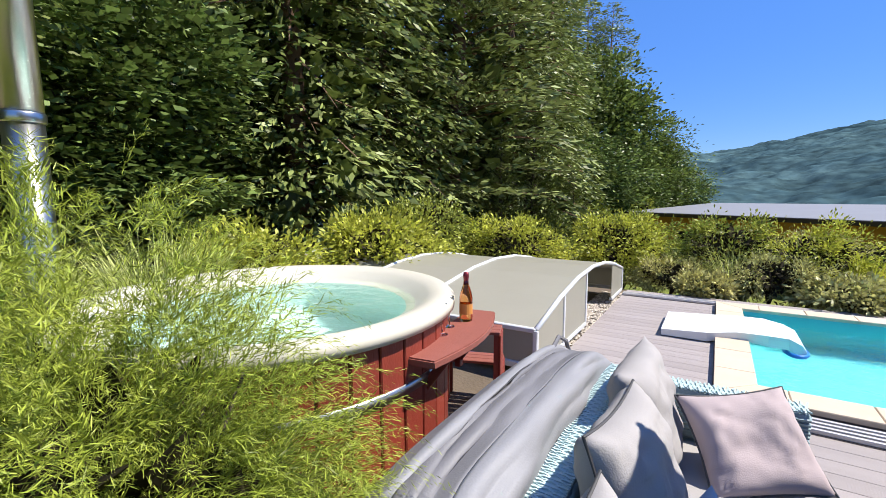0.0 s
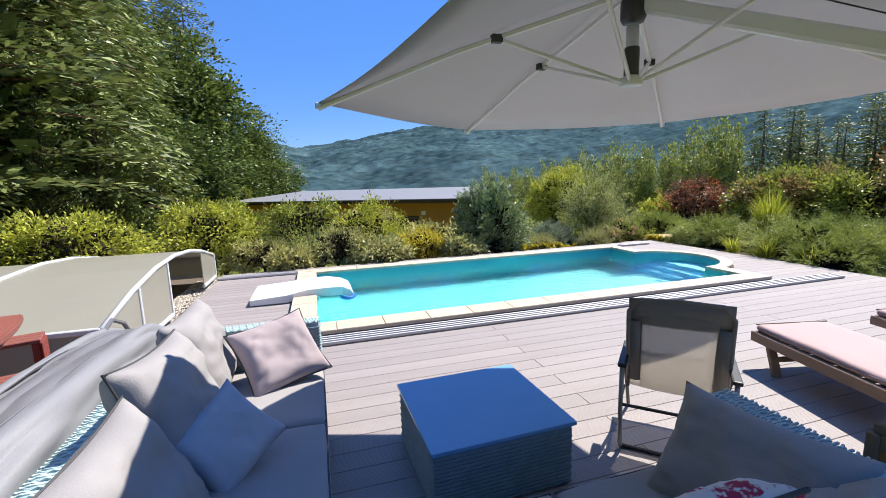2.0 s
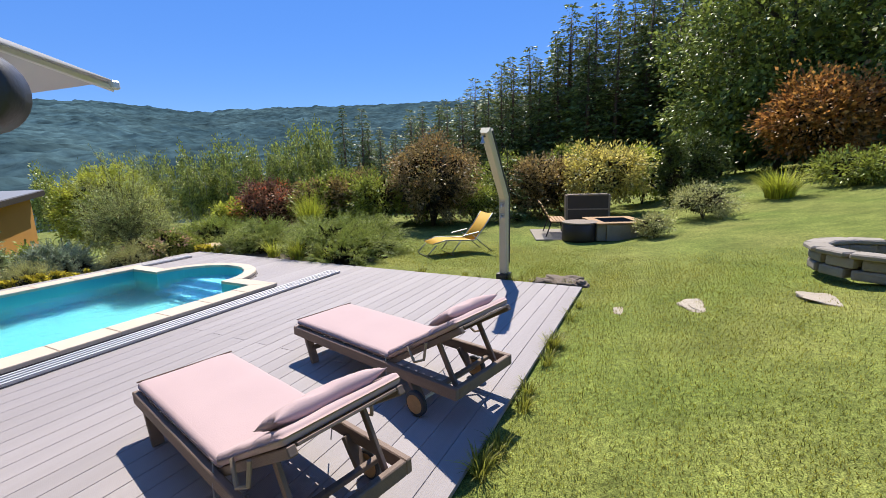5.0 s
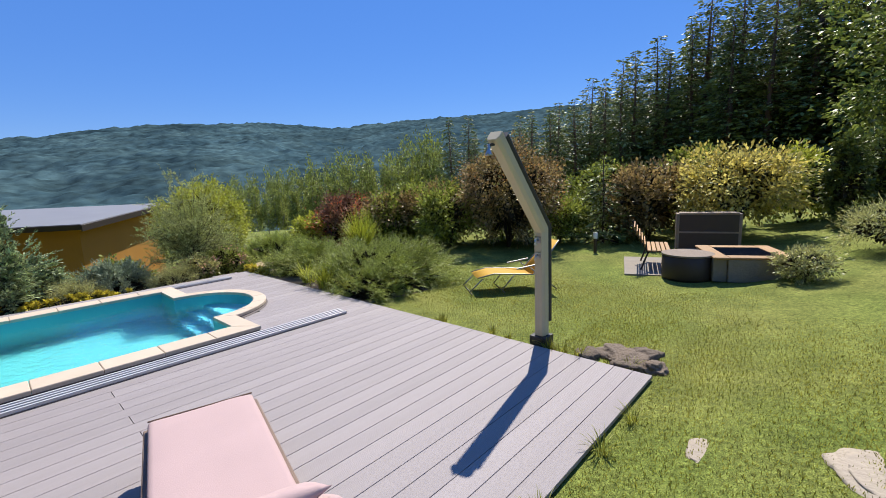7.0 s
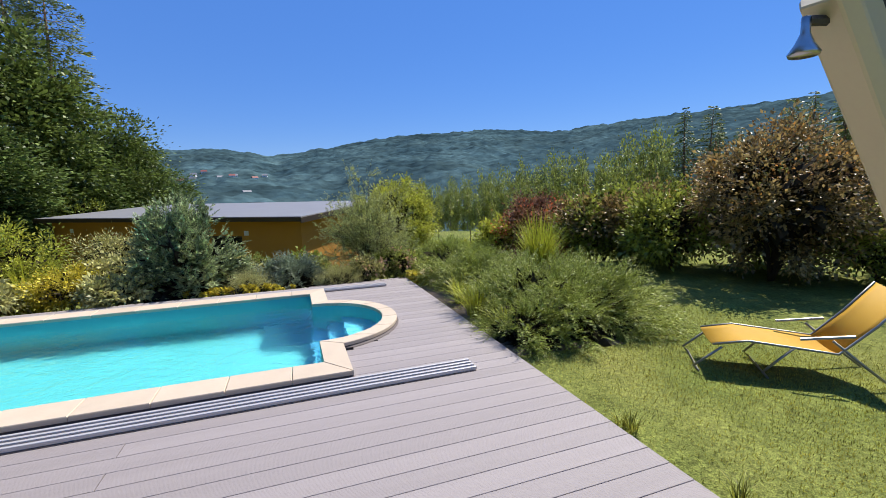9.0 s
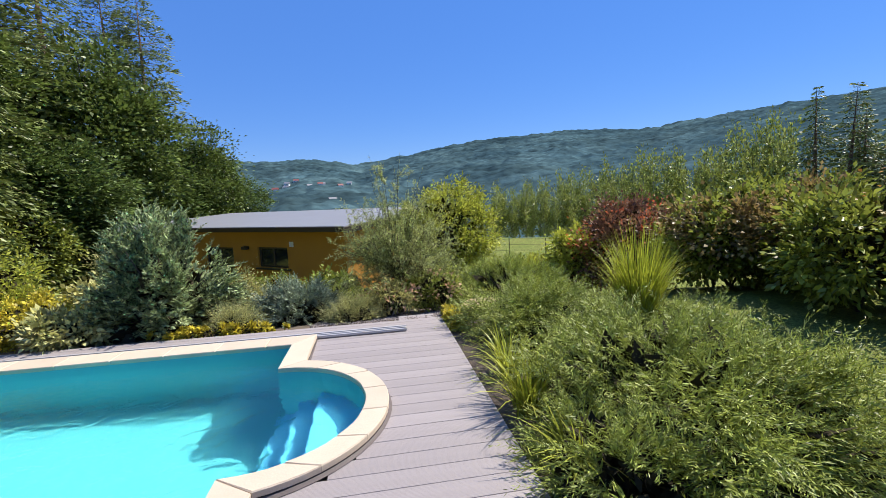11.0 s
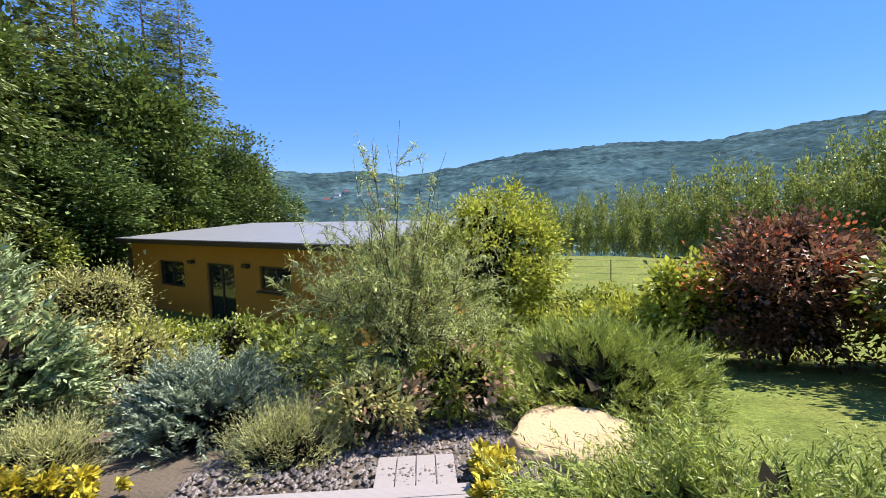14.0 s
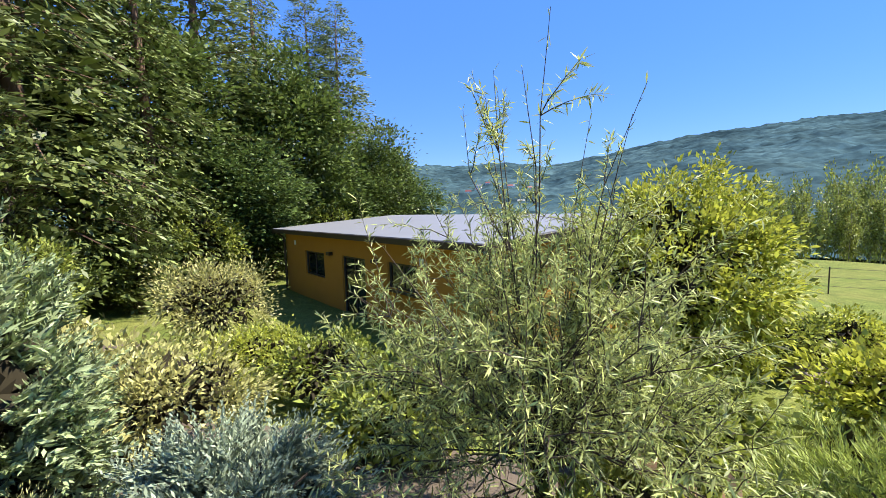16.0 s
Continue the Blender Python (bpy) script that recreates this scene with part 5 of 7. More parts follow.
# ---- sun loungers ----
def lounger(m, label):
    """A wheeled teak lounger. Local: origin at the foot end's middle on the deck, y- towards the head."""
    t = thing("sun_lounger", m, label, "lounger", "teak loungers on the deck")
    w, hz = 0.33, 0.31
    for x in (-w, w):
        part("side_rail", box((x - 0.02, -1.98, hz - 0.085), (x + 0.02, 0.0, hz), 0.006), M_TEAK, t)
        part("leg", beam((x * 0.93, -0.26, 0.0), (x * 0.93, -0.16, hz - 0.05), 0.035, 0.07, 0.004, None, (1, 0, 0)), M_TEAK, t)
        part("leg", beam((x * 0.93, -1.62, 0.09), (x * 0.93, -1.50, hz - 0.05), 0.035, 0.07, 0.004, None, (1, 0, 0)), M_TEAK, t)
        wh = part("wheel", lathe([(0.085, -0.02), (0.095, -0.012), (0.095, 0.012), (0.085, 0.02)], 28), M_BLACK, t, "dark wheel with wooden hub")
        wh.matrix_basis = Matrix.Translation((x * 1.10, -1.62, 0.097)) @ Euler((0, radians(90), 0)).to_matrix().to_4x4()
        part("hub", lathe([(0.07, -0.024), (0.07, 0.024)], 20), M_YWOOD, wh)
    part("end_rail", box((-w + 0.02, -0.04, hz - 0.085), (w - 0.02, 0.0, hz), 0.006), M_TEAK, t)
    part("end_rail", box((-w + 0.02, -1.98, hz - 0.085), (w - 0.02, -1.94, hz), 0.006), M_TEAK, t)
    part("foot_brace", box((-w + 0.02, -0.23, 0.11), (w - 0.02, -0.20, 0.15), 0.004), M_TEAK, t)
    part("axle", tube([(-w * 1.1, -1.62, 0.097), (w * 1.1, -1.62, 0.097)], 0.012, 8), M_STEEL, t)
    for k in range(13):
        part("slat", box((-w + 0.02, -0.06 - 0.095 * k - 0.06, hz - 0.018), (w - 0.02, -0.06 - 0.095 * k, hz - 0.002), 0.003), M_TEAK, t)
    ang = 31.0
    br = Matrix.Translation((0, -1.28, hz)) @ Euler((radians(-ang), 0, 0)).to_matrix().to_4x4()
    for x in (-w + 0.045, w - 0.045):
        part("back_rail", box((x - 0.02, -0.82, -0.045), (x + 0.02, 0.0, 0.0), 0.005, 1, br), M_TEAK, t)
    for k in range(9):
        part("back_slat", box((-w + 0.07, -0.05 - 0.09 * k - 0.05, -0.018), (w - 0.07, -0.05 - 0.09 * k, -0.002), 0.003, 1, br), M_TEAK, t)
    p_up = br @ Vector((0, -0.52, -0.04))
    for x in (-w + 0.09, w - 0.09):
        part("prop", beam((x, p_up.y, p_up.z), (x, -1.90, hz - 0.06), 0.022, 0.04, 0.003), M_TEAK, t)
    part("prop_bar", box((-w + 0.02, -1.80, hz - 0.075), (w - 0.02, -1.765, hz - 0.045), 0.004), M_TEAK, t)
    pad = part("seat_pad", soft_slab(2 * w - 0.02, 1.30, 0.06, 4, 16, 0.012), M_PINKPAD, t, "pale pink seat pad", True)
    pad.matrix_basis = pose(0, -0.66, hz + 0.002)
    bp = part("back_pad", soft_slab(2 * w - 0.02, 0.80, 0.06, 7, 16, 0.012), M_PINKPAD, t, "pale pink back pad", True)
    bp.matrix_basis = br @ pose(0, -0.42, 0.004)
    hp = part("head_pad", pillow_bm(2 * w - 0.06, 0.22, 0.09, 3), M_PINKPAD, t, "pink head roll", True)
    hp.matrix_basis = br @ pose(0, -0.66, 0.10, 90, 0, 0)
    part("pad_piping", tube([(-w + 0.012, -0.02, hz + 0.06), (w - 0.012, -0.02, hz + 0.06)], 0.006, 6), mat("pad_piping_brown", (0.16, 0.10, 0.07), None, 0.8, 20, 80, 0.1), t)
    for x in (-w - 0.0, w + 0.0):
        s = -1 if x < 0 else 1
        part("tie", tube([(x, -1.28, hz + 0.05), (x + s * 0.02, -1.30, hz - 0.06), (x + s * 0.015, -1.27, hz - 0.20)], 0.004, 4), M_CUSH, t)
        part("strap", tube([br @ Vector((x, -0.30, 0.03)), br @ Vector((x + s * 0.03, -0.34, -0.09)), br @ Vector((x + s * 0.01, -0.42, -0.10)), br @ Vector((x, -0.50, 0.0))], 0.011, 5), mat("strap_tan", (0.40, 0.30, 0.20), None, 0.85, 20, 80, 0.1), t)
    return t


lounger(pose(-2.80, -2.17, 0, 0, 0, -13.6), "wheeled teak sun lounger, pink pad, back raised, beside the umbrella")
lounger(pose(-1.43, -2.26, 0, 0, 0, -13.6), "wheeled teak sun lounger, pink pad, back raised, near the lawn")


# ---- folding chair ----
def folding_chair():
    t = thing("folding_chair", pose(-4.75, -2.88, 0, 0, 0, -44.5), "brown folding garden chair with mesh back", "chair")
    w = 0.265
    mesh_m = mat("sling_mesh", (0.52, 0.47, 0.40), (0.45, 0.40, 0.34), 0.8, 6, 260, 0.3, translucent=0.5)
    mn, ml = mesh_m.node_tree.nodes, mesh_m.node_tree.links
    holes_, mixer = mn.new("ShaderNodeBsdfTransparent"), mn.new("ShaderNodeMixShader")
    last = mn["Material Output"].inputs[0].links[0].from_socket
    mixer.inputs[0].default_value = 0.30
    ml.new(last, mixer.inputs[1])
    ml.new(holes_.outputs[0], mixer.inputs[2])
    ml.new(mixer.outputs[0], mn["Material Output"].inputs[0])
    bk = [(0.0, 0.10, 0.36), (0.0, 0.03, 0.60), (0.0, -0.02, 0.82), (0.0, -0.03, 0.96)]
    fr = [(-w, 0.12, 0.36), (-w, 0.03, 0.62), (-w, -0.02, 0.88), (-w + 0.05, -0.035, 0.955), (0, -0.037, 0.965), (w - 0.05, -0.035, 0.955), (w, -0.02, 0.88), (w, 0.03, 0.62), (w, 0.12, 0.36)]
    part("back_frame", tube(fr, 0.013, 8), M_CHAIRF, t, "", True)

    def sheet(pts, x0, x1, material, name):
        bm = bmesh.new()
        rows = [[bm.verts.new((x0 + (x1 - x0) * q / 6, p[1] - 0.012 * math.sin(math.pi * q / 6), p[2])) for q in range(7)] for p in pts]
        for a, b in zip(rows, rows[1:]):
            for q in range(6):
                bm.faces.new((a[q], a[q + 1], b[q + 1], b[q]))
        o = part(name, bm, material, t, "", True)
        o.modifiers.new("thick", "SOLIDIFY").thickness = 0.006
        return o

    sheet(bk, -w + 0.07, w - 0.07, mesh_m, "back_sling")
    sheet([(0, -0.005, 0.80), (0, -0.028, 0.90), (0, -0.036, 0.965)], -w, w, M_CHAIRF, "head_band")
    for s in (-1, 1):
        sheet([(0, 0.10, 0.40), (0, 0.03, 0.62), (0, -0.01, 0.82)], s * w, s * (w - 0.075), M_CHAIRF, "side_band")
    seat = bmesh.new()
    rows = [[seat.verts.new((-w + 2 * w * q / 6, 0.12 + 0.44 * k / 5, 0.36 + 0.05 * k / 5 - 0.02 * math.sin(math.pi * q / 6))) for q in range(7)] for k in range(6)]
    for a, b in zip(rows, rows[1:]):
        for q in range(6):
            seat.faces.new((a[q], a[q + 1], b[q + 1], b[q]))
    so = part("seat_sling", seat, mesh_m, t, "", True)
    so.modifiers.new("thick", "SOLIDIFY").thickness = 0.006
    part("seat_frame", tube([(-w, 0.10, 0.355), (-w, 0.56, 0.41), (w, 0.56, 0.41), (w, 0.10, 0.355)], 0.012, 8), M_CHAIRF, t)
    for s in (-1, 1):
        x = s * (w + 0.02)
        part("leg", tube([(x, -0.10, 0.56), (x, -0.13, 0.30), (x, -0.10, 0.06), (x, -0.04, 0.013)], 0.013, 8), M_GREYTUBE, t, "", True)
        part("leg", tube([(x, 0.05, 0.55), (x, 0.30, 0.28), (x, 0.52, 0.013)], 0.012, 8), M_BLACK, t, "", True)
        part("armrest", box((x - 0.025, -0.12, 0.555), (x + 0.025, 0.30, 0.58), 0.01, 2), M_BLACK, t)
        part("link", tube([(x, -0.12, 0.36), (x, 0.12, 0.34)], 0.008, 6), M_BLACK, t)
    part("foot_bar", tube([(-w - 0.02, -0.04, 0.013), (w + 0.02, -0.04, 0.013)], 0.013, 8), M_BLACK, t)
    part("cross_bar", tube([(-w - 0.02, -0.125, 0.33), (w + 0.02, -0.125, 0.33)], 0.010, 8), M_BLACK, t)
    return t


folding_chair()


# ---- skimmer bridge at the pool's end ----
def skimmer():
    t = thing("pool_filter_unit", pose(0, 0, 0), "white hanging pool filter unit across the coping", "pool filter")
    bm = bmesh.new()
    pts = [(-7.70, 0.10), (-7.2, 0.13), (-6.9, 0.17), (-6.6, 0.175), (-6.40, 0.15), (-6.28, 0.09), (-6.24, 0.02)]
    rows = []
    for x, z in pts:
        wv = 0.48 if x < -7 else (0.42 if x < -6.5 else 0.34)
        rows.append([bm.verts.new((x, 2.15 - wv, z - 0.14)), bm.verts.new((x, 2.15 - wv, z - 0.01)), bm.verts.new((x, 2.15 - wv + 0.03, z)), bm.verts.new((x, 2.15 + wv - 0.03, z)), bm.verts.new((x, 2.15 + wv, z - 0.01)), bm.verts.new((x, 2.15 + wv, z - 0.14))])
    for r in rows:
        for v in r:
            if v.co.x < -7.0:
                v.co.z = max(v.co.z, 0.012)
            elif v.co.x < -6.75:
                v.co.z = max(v.co.z, COPE_Z + 0.003)
    for a, b in zip(rows, rows[1:]):
        for k in range(6):
            bm.faces.new((a[k], a[(k + 1) % 6], b[(k + 1) % 6], b[k]))
    bm.faces.new(rows[0])
    bm.faces.new(rows[-1][::-1])
    bmesh.ops.recalc_face_normals(bm, faces=bm.faces[:])
    part("housing", bm, M_WHITE, t, "white plastic housing")
    part("nozzle_ring", tube([(-6.32 + 0.10 * math.cos(k * math.tau / 20), 1.95 + 0.20 * math.sin(k * math.tau / 20), -0.035) for k in range(20)], 0.025, 8, None, True), M_BLUEP, t, "blue nozzle ring", True)
    return t


skimmer()


# ---- solar shower ----
def shower():
    t = thing("solar_shower", pose(1.86, -3.05, 0.0), "cream bent solar shower post with black back tank", "shower")
    part("base", box((-0.10, -0.10, -0.06), (0.10, 0.10, 0.07), 0.012, 2), M_BLACK, t)
    d = Vector((-0.91, -0.05, 0.97)).normalized()
    bend = Vector((0, 0, 1.28))
    top = Vector((-0.91, -0.05, 2.24))
    sec = [(-0.066, -0.025), (-0.044, -0.066), (0.044, -0.066), (0.066, -0.025), (0.066, 0.05), (-0.066, 0.05)]
    yaw = Matrix.Rotation(radians(-90), 4, "Z")
    secs = [(yaw @ Vector((x, y, 0))) for x, y in sec]
    bm = bmesh.new()
    fwd = Vector((-1, -0.06, 0)).normalized()
    rows = []
    for base, n_ in ((Vector((0, 0, 0.07)), Vector((0, 0, 1))), (bend, (Vector((0, 0, 1)) + d).normalized()), (top, d)):
        dirn = Vector((0, 0, 1)) if base.z < 1.3 else d
        row = []
        for s in secs:
            if base is top:
                q = Vector((0, 0, 1)).rotation_difference(d)
                row.append(bm.verts.new(base + q @ s))
            else:
                p = base + s
                k = -(s.dot(n_)) / n_.z if n_.z else 0
                row.append(bm.verts.new(p + Vector((0, 0, k))))
        rows.append(row)
    for a, b in zip(rows, rows[1:]):
        for i in range(6):
            bm.faces.new((a[i], a[(i + 1) % 6], b[(i + 1) % 6], b[i]))
    bm.faces.new(rows[0][::-1])
    bm.faces.new(rows[-1])
    bmesh.ops.recalc_face_normals(bm, faces=bm.faces[:])
    bmesh.ops.bevel(bm, geom=bm.edges[:], offset=0.005, segments=1, affect="EDGES")
    part("body", bm, M_CREAM, t, "cream painted body")
    bk = yaw @ Vector((0.028, 0.092, 0))
    part("tank", tube([Vector((bk.x, bk.y, 0.22)), Vector((bk.x, bk.y, 1.30)), top + bk * 0.95 + Vector((0.02, 0, 0.0))], 0.046, 12), M_BLACK, t, "black water tank")
    front = yaw @ Vector((0.0, -0.067, 0))
    side = yaw @ Vector((1, 0, 0))
    out = (yaw @ Vector((0, -1, 0)))
    for z in (1.17, 1.00):
        c = Vector((front.x, front.y, z))
        part("valve_plate", box((-0.036, -0.01, -0.036), (0.036, 0.0, 0.036), 0.008, 2, Matrix.Translation(c) @ yaw), M_STEEL, t, "chrome valve plate")
        part("tap", tube([c, c + out * 0.05, c + out * 0.06 - Vector((0, 0, 0.05))], 0.012, 8), M_STEEL, t, "chrome tap", True)
    hpos = top - d * 0.10 + Vector((-0.15, 0.0, -0.06))
    sh = part("shower_head", lathe([(0.034, -0.05), (0.037, -0.042), (0.022, -0.018), (0.011, 0.01), (0.011, 0.05)], 20), M_STEEL, t, "chrome shower head", True)
    sh.matrix_basis = Matrix.Translation(hpos)
    part("head_arm", tube([hpos + Vector((0, 0, 0.04)), hpos + Vector((0.09, 0.0, 0.05))], 0.014, 8), M_BLACK, t)
    return t


shower()


# ---- yellow lounger on the lawn ----
def yellow_lounger():
    t = thing("garden_recliner", pose(3.50, -0.72, -0.135, 0, 0, -129.5), "yellow sling garden recliner with grey tube frame on the lawn", "recliner")
    w = 0.28
    seat = [(0.0, 0.06, 0.30), (0.0, 0.35, 0.36), (0.0, 0.70, 0.33), (0.0, 1.05, 0.30)]
    back = [(0.0, 1.05, 0.30), (0.0, 1.30, 0.58), (0.0, 1.52, 0.88)]
    for nm, pts in (("seat_sling", seat), ("back_sling", back)):
        bm = bmesh.new()
        rows = [[bm.verts.new((-w + 2 * w * q / 6, p[1], p[2] - 0.02 * math.sin(math.pi * q / 6))) for q in range(7)] for p in pts]
        for a, b in zip(rows, rows[1:]):
            for q in range(6):
                bm.faces.new((a[q], a[q + 1], b[q + 1], b[q]))
        o = part(nm, bm, M_YELLOW, t, "", True)
        o.modifiers.new("thick", "SOLIDIFY").thickness = 0.006
    for s in (-1, 1):
        x = s * w
        part("frame_tube", tube([(x, p[1], p[2]) for p in seat + back[1:]], 0.012, 8), M_GREYTUBE, t, "", True)
        part("armrest", tube([(x * 1.05, 0.75, 0.42), (x * 1.05, 1.15, 0.48)], 0.014, 6), M_GREYTUBE, t)
        part("rear_leg", tube([(x, 1.00, 0.42), (x, 1.25, 0.20), (x, 1.48, 0.012)], 0.012, 8), M_GREYTUBE, t, "", True)
    for y0, y1, z in ((0.04, -0.10, 0.28), (0.62, 0.48, 0.33)):
        part("leg_loop", tube([(-w, y0 + 0.1, z), (-w, y1, 0.06), (-w, y1 + 0.05, 0.012), (w, y1 + 0.05, 0.012), (w, y1, 0.06), (w, y0 + 0.1, z)], 0.012, 8), M_GREYTUBE, t, "", True)
    return t


yellow_lounger()


# ---- fire corner on the lawn ----
def bench():
    t = thing("garden_bench", pose(7.1, -2.55, ground_z(7.1, -2.5), 0, 0, 198), "slatted wooden garden bench with iron frame", "bench")
    for k in range(5):
        part("seat_slat", box((-0.6, 0.02 + 0.085 * k, 0.42), (0.6, 0.09 + 0.085 * k, 0.445), 0.005), M_YWOOD, t)
    for k in range(5):
        part("back_slat", box((-0.6, -0.04 - 0.05 * k, 0.50 + 0.085 * k), (0.6, -0.015 - 0.05 * k, 0.57 + 0.085 * k), 0.005), M_YWOOD, t)
    for x in (-0.5, 0.5):
        part("leg", tube([(x, 0.42, 0.0), (x, 0.38, 0.41), (x, 0.02, 0.41), (x, -0.28, 0.92)], 0.018, 6), M_GRILL, t)
        part("leg", tube([(x, -0.10, 0.0), (x, 0.04, 0.41)], 0.018, 6), M_GRILL, t)
    return t


bench()


def fire_pit():
    gz = ground_z(6.9, -4.3)
    t = thing("fire_pit", pose(6.95, -4.25, gz, 0, 0, 24), "square stone-rimmed fire pit with iron grate", "fire pit")
    for s in (-1, 1):
        part("wall", box((-0.62, s * 0.5 - 0.11, 0.0), (0.62, s * 0.5 + 0.11, 0.40), 0.02, 2), M_GREYROCK, t)
        part("wall", box((s * 0.55 - 0.11, -0.39, 0.0), (s * 0.55 + 0.11, 0.39, 0.40), 0.02, 2), M_GREYROCK, t)
        part("rim_board", box((-0.70, s * 0.50 - 0.12, 0.402), (0.70, s * 0.50 + 0.12, 0.44), 0.01), M_YWOOD, t)
        part("rim_board", box((s * 0.56 - 0.12, -0.378, 0.402), (s * 0.56 + 0.12, 0.378, 0.44), 0.01), M_YWOOD, t)
    for k in range(16):
        part("grate_bar", tube([(-0.42 + 0.056 * k, -0.40, 0.43), (-0.42 + 0.056 * k, 0.40, 0.43)], 0.010, 5), M_GRILL, t)
    return t


fire_pit()
tp = thing("stump_table", pose(6.35, -3.5, ground_z(6.35, -3.5)), "low round dark wooden tub by the fire pit", "tub")
part("body", lathe([(0.40, 0.0), (0.42, 0.05), (0.42, 0.42), (0.40, 0.44)], 28), M_FRAMEBR, tp, "", True)
part("lid", lathe([(0.43, 0.441), (0.43, 0.47), (0.41, 0.475)], 28), M_OLDWOOD, tp)
cb = thing("log_store", pose(9.2, -3.25, ground_z(9.2, -3.2), 0, 0, 108), "dark open wooden log store with shelf", "log store")
for x in (-0.62, 0.62):
    part("side_panel", box((x - 0.03, -0.2, 0), (x + 0.03, 0.2, 0.95), 0.006), M_OLDWOOD, cb)
for z in (0.10, 0.50, 0.93):
    part("shelf", box((-0.59, -0.2, z), (0.59, 0.2, z + 0.04), 0.005), M_OLDWOOD, cb)
part("back_panel", box((-0.59, 0.17, 0.14), (0.59, 0.195, 0.93), 0.003), M_FRAMEBR, cb)
for k in range(3):
    part("log", tube([(-0.3 + 0.16 * k, -0.16, 0.60), (-0.28 + 0.16 * k, 0.14, 0.60)], 0.06, 8), M_OLDWOOD, cb)
lp = thing("path_light", pose(8.3, -0.95, ground_z(8.3, -0.95)), "short dark garden path light with white head", "lamp")
part("post", tube([(0, 0, 0), (0, 0, 0.36)], 0.04, 10), M_FRAMEBR, lp)
part("head", lathe([(0.05, 0.36), (0.055, 0.37), (0.055, 0.50), (0.05, 0.51)], 16), M_WHITE, lp)
patio = tagged(finish("patio_paving", box((-0.95, -1.1, -0.03), (0.95, 1.0, 0.006), 0.004), M_GREYROCK), "pale stone paving under the bench and fire pit", "paving", "", "structure")
patio.matrix_world = pose(7.3, -3.1, ground_z(7.3, -3.1) + 0.012, 0, 0, 20)

# stepping stones and rocks
for i, (x, y, r) in enumerate(((0.66, -4.94, 0.17), (0.80, -5.75, 0.30), (0.9, -6.9, 0.3), (-1.0, -7.4, 0.26))):
    boulder("stepping_stone", "flat irregular stepping stone sunk in the lawn", (x, y, ground_z(x, y) - 0.022), (r, r * 0.72, 0.045), 20 + i, M_PATHSTONE, 30 * i, 0.4, 0.32, 4)
for i, (x, y, r) in enumerate(((1.86, -3.60, 0.15), (2.06, -3.84, 0.26), (1.84, -4.02, 0.17), (2.22, -4.08, 0.15), (1.92, -4.26, 0.13))):
    boulder("edge_rock", "low weathered rock beside the deck edge", (x, y, ground_z(x, y) + 0.0), (r * 1.0, r * 0.75, 0.085), 30 + i, M_BROWNROCK, 50 * i, 0.0, 0.42, 4)
boulder("sandstone_boulder", "big flat-topped sandstone boulder beside the deck end", (2.53, 4.92, -0.15), (0.45, 0.42, 0.24), 3, M_ROCK, -25, 0.62, 0.22, 5)
rg = thing("stone_ring", pose(1.95, -7.6, ground_z(1.95, -7.6)), "round raised bed of field stones with slab rim", "planter")
for k in range(12):
    a = k * math.tau / 12
    s = part("rim_slab", box((-0.12, -0.17, 0.24), (0.12, 0.17, 0.30), 0.015), M_GREYROCK, rg)
    s.matrix_basis = pose(0.62 * math.cos(a), 0.62 * math.sin(a), 0, 0, 0, math.degrees(a))
    for z in (0.0, 0.12):
        s2 = part("stone", box((-0.09, -0.15, z), (0.09, 0.15, z + 0.115), 0.03, 2), M_GREYROCK, rg)
        s2.matrix_basis = pose(0.60 * math.cos(a + z), 0.60 * math.sin(a + z), 0, 0, 0, math.degrees(a + z))


# ---- plants near the deck ----
def gz(x, y, d=0.0):
    return (x, y, ground_z(x, y) + d)


